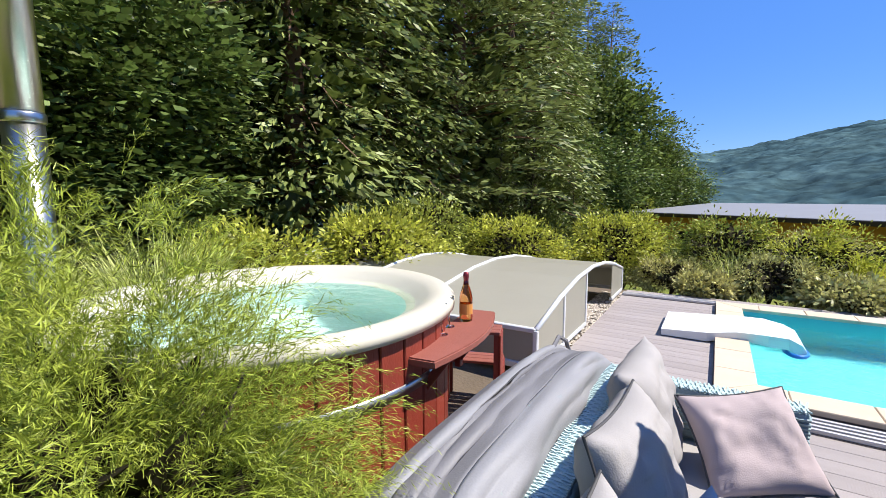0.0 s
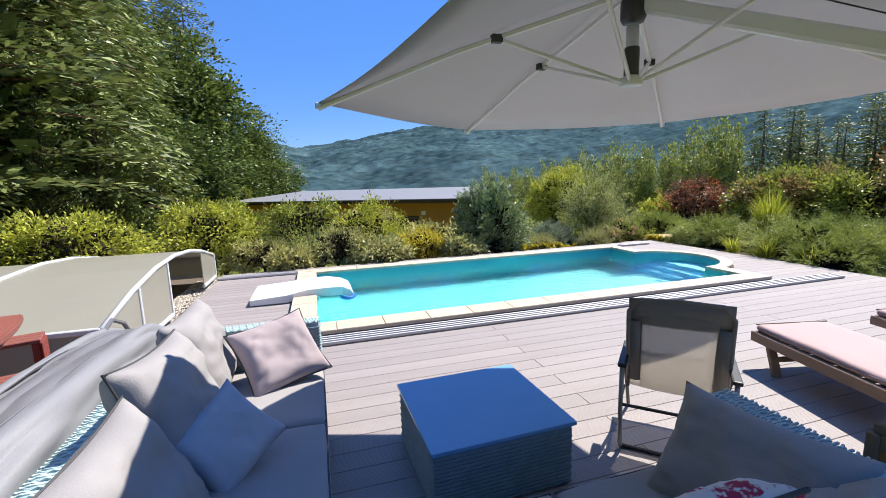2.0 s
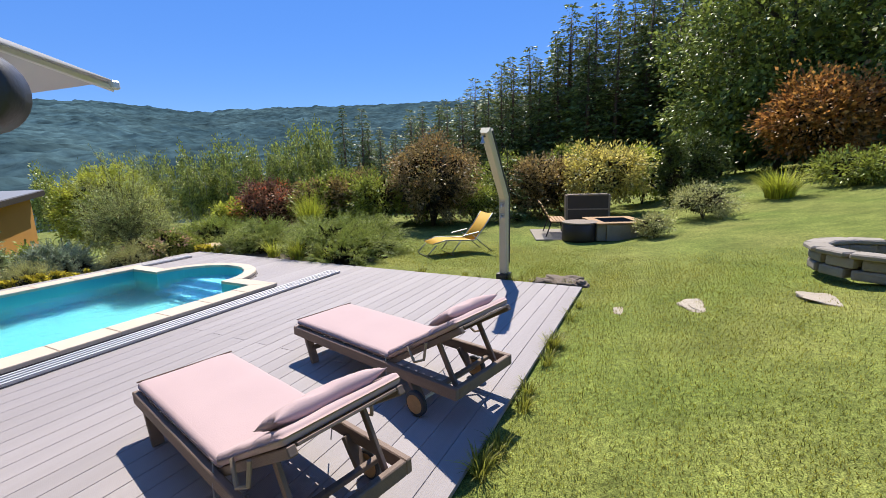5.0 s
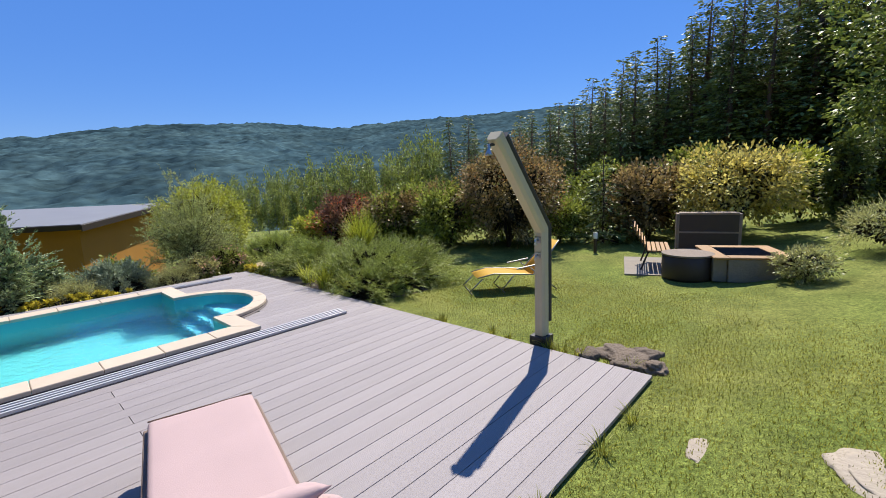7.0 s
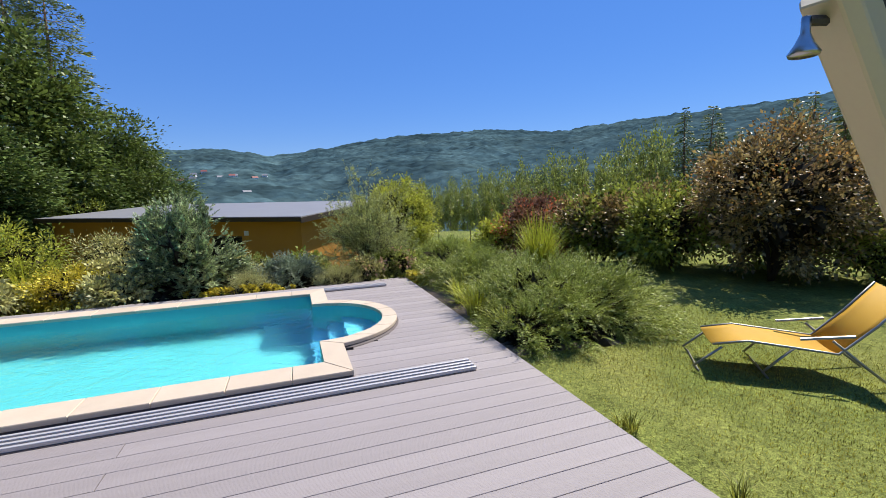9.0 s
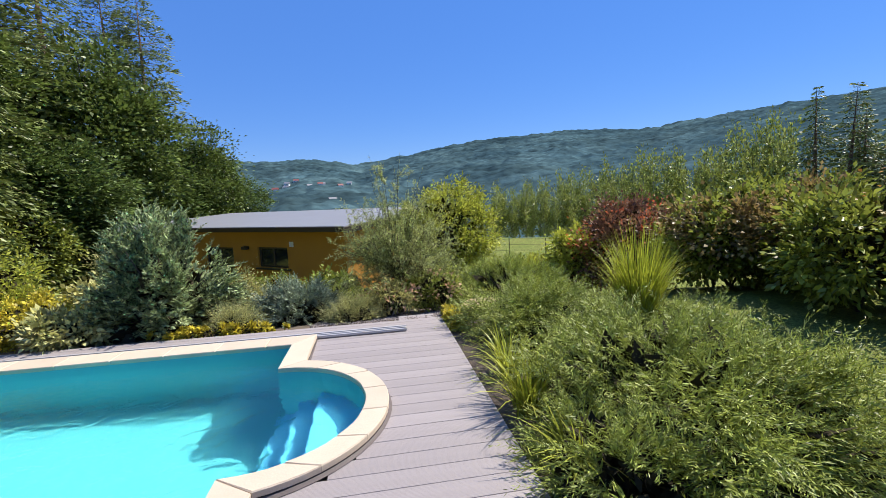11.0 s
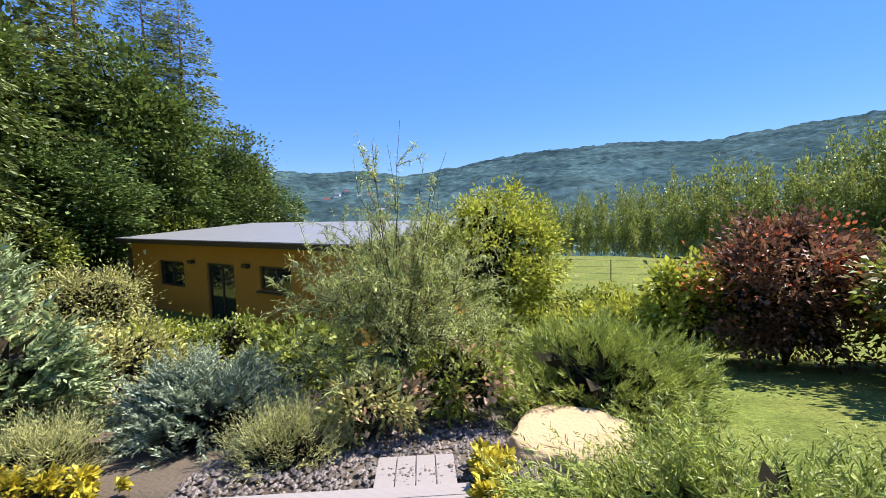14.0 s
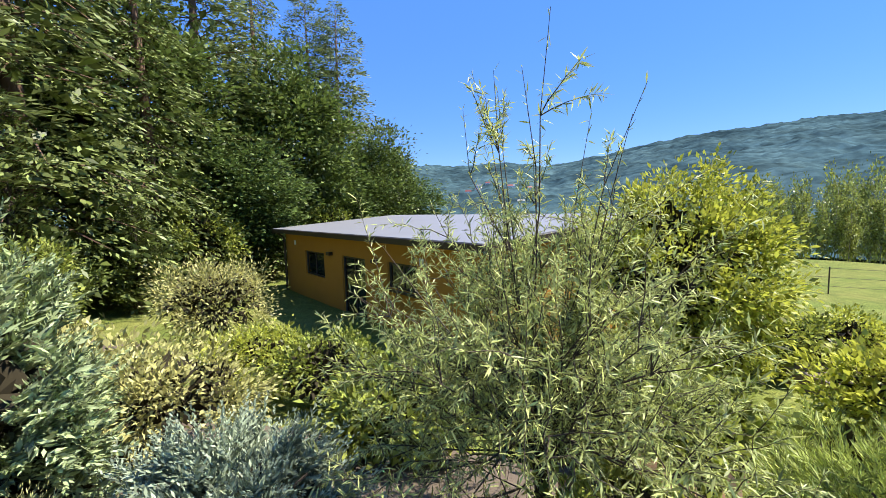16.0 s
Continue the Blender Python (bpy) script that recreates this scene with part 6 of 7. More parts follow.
def spray_bush(name, label, category, pos, rx, ry, h, n_sprays, per, length, leaf_l, material, seed, droop=0.8, inner=0.35, lw=0.22, boughs=70, splay=0.9):
    """An evergreen of many arching, feathery sprays, gathered on main boughs with gaps between."""
    rng = np.random.default_rng(seed)
    t = thing(name, pose(*pos), label, category)
    part("stem", stems(rng, 9, h * 0.7, min(rx, ry) * 0.7, 0.03), M_BARK, t, "", True)
    B, A, S = [], [], []
    main = [(rng.random() * math.tau, math.asin(min(1, 0.02 + 0.98 * rng.random() ** 0.8))) for _ in range(boughs)]
    for i in range(n_sprays):
        a, el = main[i % boughs]
        a, el = a + rng.normal() * 0.10 / max(0.3, math.cos(el)), min(1.55, max(0.02, el + rng.normal() * 0.085))
        d = np.array((math.cos(a) * math.cos(el), math.sin(a) * math.cos(el), math.sin(el)))
        r = inner + (1 - inner) * rng.random() ** 0.5
        root = d * np.array((rx, ry, h * 0.92)) * r * (0.8 + 0.2 * math.sin(a * 5 + seed))
        root[2] += 0.04 * h
        way = d + rng.normal(size=3) * 0.35 + np.array((0, 0, 0.15))
        way /= np.linalg.norm(way)
        L = length * (0.6 + 0.7 * rng.random())
        f = np.linspace(0.05, 1, per)
        pts = root + way * (L * f)[:, None] + np.array((0, 0, -1)) * (droop * L * f ** 2 * 0.6)[:, None]
        pts[:, 2] = np.maximum(pts[:, 2], 0.02)
        tang = way + np.array((0, 0, -1)) * (droop * f * 1.2)[:, None]
        sv = np.cross(way, np.array((0, 0, 1.0)) + rng.normal(size=3) * 0.4)
        sv /= np.linalg.norm(sv) + 1e-6
        for s in (-1, 1):
            B.append(pts + rng.normal(size=pts.shape) * 0.006)
            A.append(tang * 0.9 + s * sv * (splay * (1.0 - 0.55 * f))[:, None] + rng.normal(size=pts.shape) * 0.2)
            S.append(leaf_l * (0.7 + 0.5 * rng.random(per)) * (1.25 - 0.75 * f))
    B, A, S = np.concatenate(B), np.concatenate(A), np.concatenate(S)
    ob = new("foliage", leaf_cards("foliage", B, A, S, S * lw, material, seed, 0.12))
    ob.parent = t
    shade_twigs(t, rx, ry, h, 0.0, 900, seed)
    return t


spray_bush("golden_cypress", "big drooping thread-leaf golden cypress bush beside the tub", "shrub", (-8.76, -3.84, -0.06), 0.92, 0.92, 2.0, 6600, 18, 0.36, 0.046, L_THUJA, 11, 1.0, 0.5, 0.085, 1200, 0.55)
spray_bush("spreading_juniper", "wide low spreading juniper with feathery green sprays", "shrub", gz(3.05, 1.30), 1.42, 1.75, 0.80, 2400, 16, 0.46, 0.062, L_JUNI, 12, 0.5, 0.5, 0.18, 95)
spray_bush("spreading_juniper", "spreading juniper arching beside the deck end", "shrub", gz(2.75, 3.45), 0.95, 1.00, 0.68, 1600, 16, 0.44, 0.062, L_JUNI, 13, 0.5, 0.5, 0.18, 60)
spray_bush("spreading_juniper", "small juniper creeping up to the deck edge", "shrub", gz(2.12, 0.55), 0.45, 0.8, 0.5, 520, 14, 0.34, 0.06, L_JUNI, 19, 0.5, 0.5, 0.18, 30)
spray_bush("spreading_juniper", "low juniper beside the lawn under the tall grass", "shrub", gz(4.05, 3.0), 0.8, 1.3, 0.55, 1000, 14, 0.36, 0.055, L_JUNI, 14, 0.55, 0.35, 0.16, 50)
tuft("zebra_grass", "tall bright green ornamental grass clump", gz(3.85, 2.92), 760, 0.15, 1.66, 0.015, 0.30, L_BLADE, 15, 1.9)
tuft("day_lily", "bright strappy daylily leaves at the juniper edge", gz(1.95, 1.55), 120, 0.14, 0.62, 0.018, 0.75, L_BLADE, 16)
tuft("day_lily", "bright strappy daylily leaves by the deck", gz(2.05, 2.35), 90, 0.12, 0.60, 0.018, 0.75, L_BLADE, 17)
tuft("day_lily", "strappy green leaves beside the juniper", gz(2.0, 0.75), 80, 0.12, 0.55, 0.016, 0.8, L_BLADE, 18)

spray_bush("mugo_pine", "broad dense mugo pine mound behind the boulder", "shrub", gz(3.15, 5.8), 1.22, 1.0, 1.0, 3000, 11, 0.15, 0.075, L_MUGO, 21, -0.4, 0.45, 0.11, 160)
spray_bush("mugo_pine", "low mugo pine beside the willow", "shrub", gz(3.4, 6.9), 1.0, 0.8, 0.9, 900, 9, 0.16, 0.10, L_MUGO, 22, -0.5, 0.55, 0.10)
spray_bush("blue_spruce", "dwarf silver-blue spruce mound by the deck", "shrub", gz(-0.50, 5.62), 0.72, 0.64, 0.66, 900, 14, 0.30, 0.060, L_BLUE, 23, 0.15, 0.5, 0.32, 50)
spray_bush("lavender_mound", "grey-green lavender mound beside the deck", "shrub", gz(0.38, 4.95), 0.46, 0.36, 0.36, 700, 8, 0.20, 0.05, L_LAV, 24, -0.6, 0.4, 0.14)
spray_bush("lavender_mound", "grey-green lavender mound further along the deck", "shrub", gz(-1.25, 4.85), 0.42, 0.34, 0.34, 500, 8, 0.20, 0.05, L_LAV, 25, -0.6, 0.4, 0.14)
spray_bush("dark_dwarf_pine", "bushy blue-green dwarf pine beside the pool", "shrub", gz(-2.45, 5.35), 1.10, 0.9, 2.0, 2300, 12, 0.24, 0.085, leaf("dwarf_pine", (0.09, 0.155, 0.095), (0.155, 0.235, 0.155), 0.5, 0.2), 26, 0.0, 0.45, 0.32, 80)


def willow():
    """Many thin wands with side twigs, set with narrow drooping leaves; some wands stand clear of the crown."""
    t = thing("willow_shrub", pose(*gz(1.18, 6.15)), "airy narrow-leaved willow shrub with silvery green twigs", "shrub")
    rng = np.random.default_rng(31)
    bm = tube([(0, 0, 0), (0.03, 0.02, 0.4), (0.0, 0.03, 0.8)], [0.06, 0.05, 0.045], 8)
    B, A, S = [], [], []

    def wand(root, d, L, sag, r0, m):
        f = np.linspace(0.0, 1, 6)
        pts = root + d * (L * f)[:, None] + np.array((0, 0, 1)) * (L * (0.12 * f - sag * f ** 2.2))[:, None]
        pts[1:5] += rng.normal(size=(4, 3)) * 0.018 * L
        pts[:, 2] = np.maximum(pts[:, 2], 0.05)
        tube([tuple(p) for p in pts], [r0, r0 * 0.8, r0 * 0.65, r0 * 0.5, r0 * 0.35, r0 * 0.15], 3, bm, False, False)
        g = 0.12 + 0.88 * rng.random(m)
        idx = np.minimum((g * 5).astype(int), 4)
        fr = (g * 5 - idx)[:, None]
        p = pts[idx] * (1 - fr) + pts[idx + 1] * fr
        tg = pts[idx + 1] - pts[idx]
        tg /= np.linalg.norm(tg, axis=1, keepdims=True)
        B.append(p)
        A.append(tg * 0.55 + rng.normal(size=p.shape) * 0.6 + np.array((0, 0, -0.12)))
        S.append(0.058 * (0.55 + 0.75 * rng.random(m)))
        return pts

    for i in range(96):
        a = rng.random() * math.tau
        el = math.asin(min(1.0, rng.random() ** 0.75))
        d = np.array((math.cos(a) * math.cos(el), math.sin(a) * math.cos(el), math.sin(el)))
        tall = i % 9 == 0
        if tall:
            d = np.array((d[0] * 0.35, d[1] * 0.35, 1.0))
        L = (1.62 + 0.35 * rng.random()) if tall else (0.86 + 0.52 * rng.random()) * (1.0 + 0.12 * d[2])
        root = np.array((0.03 * rng.normal(), 0.03 * rng.normal(), 0.5 + 0.35 * rng.random()))
        pts = wand(root, d, L, 0.0 if tall else (1.0 - d[2]) * 0.5, 0.0085, 60)
        for k in range(8):
            q = 0.3 + 0.6 * rng.random()
            p0 = pts[min(4, int(q * 5))]
            d2 = d * 0.6 + rng.normal(size=3) * 0.5 + np.array((0, 0, 0.25))
            d2 /= np.linalg.norm(d2)
            wand(p0, d2, (0.30 + 0.35 * rng.random()) * (0.6 if tall else 1.0), (1.0 - d2[2]) * 0.45, 0.004, 54)
    part("trunk", bm, M_BARK, t, "", True)
    B, A, S = np.concatenate(B), np.concatenate(A), np.concatenate(S)
    ob = new("foliage", leaf_cards("foliage", B, A, S, S * 0.14, L_WILLOW, 32, 0.3))
    ob.parent = t
    return t


willow()
shrub("rose_bush", "low rose bush with pink blooms beside the willow", "shrub", gz(1.75, 5.75), 0.5, 0.45, 0.7, 2600, 0.06, L_MID, 33, extra=(L_PINKFL, 110, 0.075))
shrub("rose_bush", "low rose bush with dull pink blooms below the boulder", "shrub", gz(0.95, 5.35), 0.42, 0.40, 0.55, 2000, 0.06, L_SILVER, 34, extra=(L_PINKFL, 70, 0.07))
shrub("golden_creeper", "yellow stonecrop carpet along the deck", "groundcover", gz(-1.4, 4.55), 0.9, 0.14, 0.13, 2600, 0.05, L_YELLOW, 35, 1.6, 40, 3, 0.0)
shrub("golden_creeper", "yellow stonecrop tuft along the deck end", "groundcover", gz(1.85, 4.2), 0.14, 0.55, 0.16, 1500, 0.06, L_YELLOW, 36, 1.6, 30, 3, 0.0)
shrub("golden_shrub", "clipped round golden-leaved shrub beside the pool", "shrub", gz(-4.20, 5.25), 0.62, 0.55, 0.72, 5200, 0.05, L_YELLOW, 37, 1.6, 70)
shrub("barberry_bush", "yellow-green bush with loose twigs by the pool", "shrub", gz(-5.6, 6.2), 1.0, 0.8, 1.55, 7000, 0.07, L_ACACIA, 38, 2.4, 60)
shrub("leafy_bush", "fresh green leafy bush behind the pool", "shrub", gz(-7.0, 6.8), 1.1, 0.9, 1.85, 7000, 0.08, L_MID, 39, 2.2, 60)
shrub("grassy_shrub", "pale grey-green bush behind the enclosure", "shrub", gz(-6.3, 5.4), 0.9, 0.55, 0.9, 4500, 0.08, L_LAV, 40, 4.0, 50)
shrub("grassy_shrub", "grey-green low bush by the deck corner", "shrub", gz(-7.9, 5.4), 0.8, 0.5, 0.70, 4000, 0.08, L_SILVER, 41, 4.0, 50)
tuft("tall_grass", "arching tall grass behind the pool", gz(-5.0, 5.7), 420, 0.3, 1.35, 0.012, 0.7, L_BLADE, 42)
tuft("tall_grass", "arching tall grass behind the pool corner", gz(-6.9, 5.9), 420, 0.3, 1.4, 0.012, 0.7, L_WILLOW, 43)
shrub("golden_bush", "yellow-green bush behind the pool enclosure", "shrub", gz(-9.2, 6.4), 1.1, 0.9, 1.75, 7500, 0.08, L_ACACIA, 44, 2.0, 70)
shrub("golden_bush", "golden-green bush beyond the enclosure", "shrub", gz(-11.2, 4.9), 1.4, 0.9, 1.25, 7000, 0.08, L_ACACIA, 45, 2.0, 80)
shrub("leafy_bush", "bright green leafy bush beyond the hot tub", "shrub", gz(-12.6, 1.8), 1.1, 1.2, 1.35, 7000, 0.10, L_ACACIA, 46, 2.0, 70)
shrub("leafy_bush", "green leafy bush near the forest edge", "shrub", gz(-13.2, 4.2), 1.3, 1.2, 1.6, 7000, 0.10, L_MID, 47, 2.0, 70)
shrub("leafy_bush", "green leafy bush below the trees", "shrub", gz(-9.5, 9.5), 1.6, 1.2, 2.3, 7000, 0.10, L_MID, 48, 2.0, 70)
shrub("leafy_bush", "light green bush between the tub and the trees", "shrub", gz(-13.0, -0.6), 1.0, 1.1, 1.2, 6000, 0.09, L_ACACIA, 49, 2.0, 70)
tuft("pampas_grass", "tall arching green grass behind the tub", gz(-12.2, -2.1), 900, 0.4, 1.75, 0.016, 0.75, L_WILLOW, 50)
tuft("pampas_grass", "tall arching green grass beside the tub", gz(-11.9, -3.6), 900, 0.4, 1.7, 0.016, 0.75, L_WILLOW, 51)
spray_bush("golden_cypress", "golden thread-leaf cypress behind the tub stove", "shrub", (-10.9, -4.6, -0.06), 1.0, 0.9, 1.75, 1000, 12, 0.34, 0.08, L_THUJA, 52, 1.0, 0.45, 0.18)
shrub("boxwood_bush", "round dense green bush below the deck", "shrub", gz(-1.6, 8.4), 0.75, 0.7, 0.95, 5200, 0.055, L_MID, 53, 1.6, 60)
shrub("boxwood_bush", "golden-green round bush below the deck", "shrub", gz(-2.9, 8.8), 0.75, 0.7, 0.9, 5200, 0.055, L_ACACIA, 54, 1.6, 60)
shrub("silver_shrub", "silvery grey-leaved shrub in the bed", "shrub", gz(-2.2, 6.6), 1.0, 0.8, 0.95, 6500, 0.06, L_SILVER, 55, 2.4, 60)
shrub("sea_buckthorn", "small silvery tree on the lower lawn", "tree", gz(-5.0, 10.2), 1.2, 1.1, 1.9, 8000, 0.07, L_SILVER, 56, 2.8, 60, 5, 0.3)
shrub("golden_robinia", "bright yellow-green rounded robinia tree", "tree", gz(2.9, 10.6), 1.35, 1.3, 3.4, 24000, 0.08, L_ACACIA, 57, 2.0, 110, 6, 0.2, 0.1, None, 0.10, 0.05)
shrub("cotinus_bush", "dense green bush with wine-red tips at the lawn edge", "shrub", gz(7.6, 5.6), 1.2, 1.1, 1.9, 9000, 0.10, L_MID, 58, 1.7, 80, extra=(L_PURPLE, 2600, 0.11))
shrub("smoke_bush", "green smoke bush with purple tips behind the lawn", "shrub", gz(8.2, 4.6), 1.2, 1.1, 1.75, 8000, 0.08, L_MID, 59, 1.7, 80, extra=(L_PURPLE, 2600, 0.08))
shrub("plum_tree", "dark red-brown leaved plum tree with low stems", "tree", gz(8.1, 1.55), 1.6, 1.45, 2.85, 17000, 0.078, L_PURPLE, 60, 1.7, 110, 9, 0.06, 0.1, None, 0.10, 0.04, extra=(L_COPPER, 800, 0.06))
shrub("red_leaf_bush", "wine-red leaved bush with bright red tips in the lower border", "shrub", gz(7.0, 8.0), 1.25, 1.15, 2.3, 11000, 0.085, leaf("wine_leaf", (0.07, 0.045, 0.045), (0.11, 0.075, 0.05), 0.5, 0.35), 75, 1.7, 90, base=0.0, extra=(leaf("red_tip", (0.24, 0.06, 0.04), (0.20, 0.09, 0.045), 0.4, 0.4), 1000, 0.08))
shrub("purple_bush", "dark purple-leaved bush behind the bench", "shrub", gz(11.0, -1.4), 1.2, 1.1, 2.2, 8000, 0.11, L_PURPLE, 61, 1.7, 80)
shrub("forsythia_bush", "yellow-green airy bush behind the log store", "shrub", gz(11.6, -3.4), 1.8, 1.4, 2.35, 12000, 0.11, leaf("pale_yellow_leaf", (0.21, 0.245, 0.085), (0.28, 0.30, 0.12), 0.4, 0.4), 62, 1.8, 100, 9, 0.25)
shrub("green_bush", "green bush beside the lawn", "shrub", gz(8.9, 5.7), 0.9, 0.8, 1.2, 5200, 0.09, L_MID, 63, 1.8, 60)
shrub("small_shrub", "small grey-green shrub beside the fire pit", "shrub", gz(6.3, -5.15), 0.42, 0.4, 0.5, 3000, 0.05, L_LAV, 64, 2.4, 40)
shrub("lavender_bush", "grey lavender bush at the lawn edge", "shrub", gz(8.7, -6.3), 1.0, 0.8, 0.85, 6000, 0.07, L_LAV, 65, 4.0, 60)
tuft("tall_grass", "pale arching grass at the upper lawn", gz(11.2, -8.4), 600, 0.35, 1.2, 0.016, 0.8, L_BLADE, 66)
shrub("green_bush", "bush at the upper lawn edge", "shrub", gz(12.5, -10.5), 1.6, 1.0, 0.9, 6000, 0.1, L_MID, 67, 2.0, 70)
shrub("maple_tree", "orange-copper leaved maple on the upper lawn", "tree", gz(17.5, -11.0), 2.3, 2.2, 3.6, 12000, 0.16, L_COPPER, 68, 1.6, 100, 6, 0.2)
shrub("globe_thuja", "dark round thuja at the lawn edge", "tree", gz(16.5, -6.6), 1.0, 1.0, 2.4, 9000, 0.10, L_DARK, 69, 2.0, 90, 4, 0.03)
shrub("climber_post", "dark climbing plant on a post", "shrub", gz(13.2, -5.6), 0.5, 0.5, 2.3, 5000, 0.10, L_DARK, 70, 2.0, 60, 3, 0.1)
sp_ = thing("dark_spruce", pose(*gz(9.9, -0.5)), "dark low blue-green spruce behind the lawn", "tree")
conifer_parts(sp_, 2.5, 1.1, 71, L_SPRUCE, M_BARK, 16, 9, 12, 0.22, 0.25, 0.03)
shrub("orchard_shrub", "green shrub at the lower garden", "shrub", gz(5.2, 9.6), 1.0, 0.9, 1.0, 4500, 0.10, L_ACACIA, 72, 2.0, 60)
shrub("orchard_shrub", "green shrub beside the raised beds", "shrub", gz(7.6, 10.4), 1.1, 1.0, 1.2, 4500, 0.10, L_MID, 73, 2.0, 60)

for i, (x, y, rx, h, m_, lb) in enumerate(((7.4, 3.2, 1.1, 1.7, L_MID, "green leafy bush in the lawn border"), (9.6, 2.6, 1.2, 1.9, L_MID, "green bush behind the plum"), (9.4, 0.6, 0.9, 1.3, L_MID, "green bush under the plum tree"),
                                           (6.1, 8.9, 0.9, 1.75, L_ACACIA, "fresh green bush in the lower border"), (9.5, 6.0, 1.4, 2.2, L_MID, "tall green bush in the border"), (8.4, 6.9, 1.2, 1.9, L_MID, "green bush in the border"),
                                           (12.5, 0.4, 1.4, 2.4, L_MID, "green bush behind the spruce"), (14.5, -1.8, 1.5, 2.6, L_MID, "green bush behind the yellow bush"), (15.2, -4.6, 1.3, 2.2, L_ACACIA, "light green bush beyond the fire corner"),
                                           (-3.7, 6.6, 0.8, 1.0, L_SILVER, "grey-green bush behind the golden shrub"), (-0.2, 7.4, 0.7, 0.8, L_MID, "low green bush below the deck"), (2.2, 7.6, 0.8, 0.9, L_MID, "low green bush behind the willow"),
                                           (-3.4, 4.85, 0.5, 0.45, L_LAV, "low grey-green herb by the pool"), (-5.3, 4.85, 0.6, 0.5, L_LAV, "low grey-green herbs behind the coping"), (-7.3, 4.75, 0.5, 0.4, L_SILVER, "low silvery herbs beside the deck corner"))):
    shrub("border_shrub", lb, "shrub", gz(x, y), rx, rx * 0.9, h, int(5200 * max(0.5, rx)), 0.075 + 0.02 * h, m_, 300 + i, 1.9, 70)

# ---- village on the far slope ----
rv = random.Random(3)
for i in range(11):
    az_, rr = -11.5 + 0.85 * i + rv.uniform(-0.6, 0.6), 400 + rv.uniform(-60, 160)
    f_ = (rr - 150) / 900
    el_ = float(np.interp(az_, [a for a, _ in RIDGE], [e for _, e in RIDGE]))
    zz = -14 + (1050 * math.tan(radians(el_)) + 14) * f_ ** 1.25 - 1.5
    v_ = thing("village_house", pose(math.sin(radians(az_)) * rr, math.cos(radians(az_)) * rr, zz, 0, 0, rv.uniform(-30, 30)), "small white house far off on the slope", "house", "village across the valley")
    v_.scale = (0.62, 0.62, 0.62)
    part("wall", box((-4.5, -3.5, 0), (4.5, 3.5, 5.0)), M_WHITE, v_)
    rf = bmesh.new()
    q = [rf.verts.new(c) for c in ((-5, -4, 4.9), (5, -4, 4.9), (5, 4, 4.9), (-5, 4, 4.9), (-5, 0, 8), (5, 0, 8))]
    for idx in ((0, 1, 5, 4), (2, 3, 4, 5), (0, 4, 3), (1, 2, 5), (3, 2, 1, 0)):
        rf.faces.new([q[k] for k in idx])
    part("roof", rf, M_REDTOP if i % 3 == 0 else M_ROOF, v_)
    for wx in (-2.5, 0.2, 2.6):
        part("window", box((wx - 0.6, -3.55, 1.8), (wx + 0.6, -3.45, 3.4)), M_PANE, v_)

rt = random.Random(12)
for i in range(26):
    ex, ey = (rt.uniform(-4.6, 1.6), -4.36 - rt.uniform(0, 0.06)) if i < 17 else (1.74 + rt.uniform(0, 0.08), rt.uniform(-4.2, -0.6))
    tuft("grass_tuft", "small unmown grass tuft along the deck edge", gz(ex, ey, 0.0), rt.randint(30, 70), 0.05, rt.uniform(0.10, 0.24), 0.006, 0.7, L_LAWN, 400 + i)

# raised bed and fence of the lower garden
rb = thing("raised_bed", pose(7.0, 12.8, ground_z(7, 12.8), 0, 0, 25), "low timber raised vegetable bed", "planter")
for y in (-0.7, 0.7):
    part("board", box((-1.5, y - 0.03, 0), (1.5, y + 0.03, 0.35), 0.01), M_OLDWOOD, rb)
for x in (-1.5, 1.5):
    part("board", box((x - 0.03, -0.67, 0), (x + 0.03, 0.67, 0.35), 0.01), M_OLDWOOD, rb)
part("soil", box((-1.46, -0.66, 0.0), (1.46, 0.66, 0.28)), M_SOIL, rb)
fence = thing("wire_fence", pose(0, 0, 0), "wire garden fence on dark posts at the field edge", "fence")
prev = None
for k in range(16):
    x, y = -2 + 2.2 * k, 26.0 - 0.45 * k
    z = ground_z(x, y)
    part("post", tube([(x, y, z), (x, y, z + 1.05)], 0.025, 6), M_FRAMEBR, fence)
    if prev:
        for dz in (0.3, 0.65, 1.0):
            part("wire", tube([(prev[0], prev[1], prev[2] + dz), (x, y, z + dz)], 0.008, 3), M_GRILL, fence)
    prev = (x, y, z)

for i, (x, y, r, h) in enumerate(((-13.4, 15.2, 1.5, 3.2), (-13.6, 18.4, 1.6, 3.8), (-13.2, 22.6, 1.6, 3.6), (-11.9, 26.6, 1.7, 3.9), (-12.9, 12.0, 1.3, 2.2))):
    shrub("forest_bush", "dense dark green bush under the forest edge", "shrub", gz(x, y), r, r, h, 6000, 0.15, L_MID if i % 2 else L_DARK, 400 + i, 1.8, 90)

for i, (x, y, r, h, m_) in enumerate(((4.2, 12.6, 0.8, 0.9, L_ACACIA), (5.5, 13.4, 0.9, 1.1, L_MID), (7.0, 14.3, 0.9, 1.0, L_ACACIA), (8.8, 13.6, 0.9, 1.2, L_MID), (10.4, 12.4, 1.0, 1.3, L_MID), (6.2, 11.2, 0.7, 0.8, L_ACACIA), (8.8, 10.6, 0.9, 1.1, L_MID), (11.8, 14.8, 1.2, 1.5, L_MID))):
    shrub("orchard_shrub", "leafy green garden bush among the raised beds", "shrub", gz(x, y), r, r * 0.9, h, 3200, 0.09, m_, 430 + i, 1.8, 50)

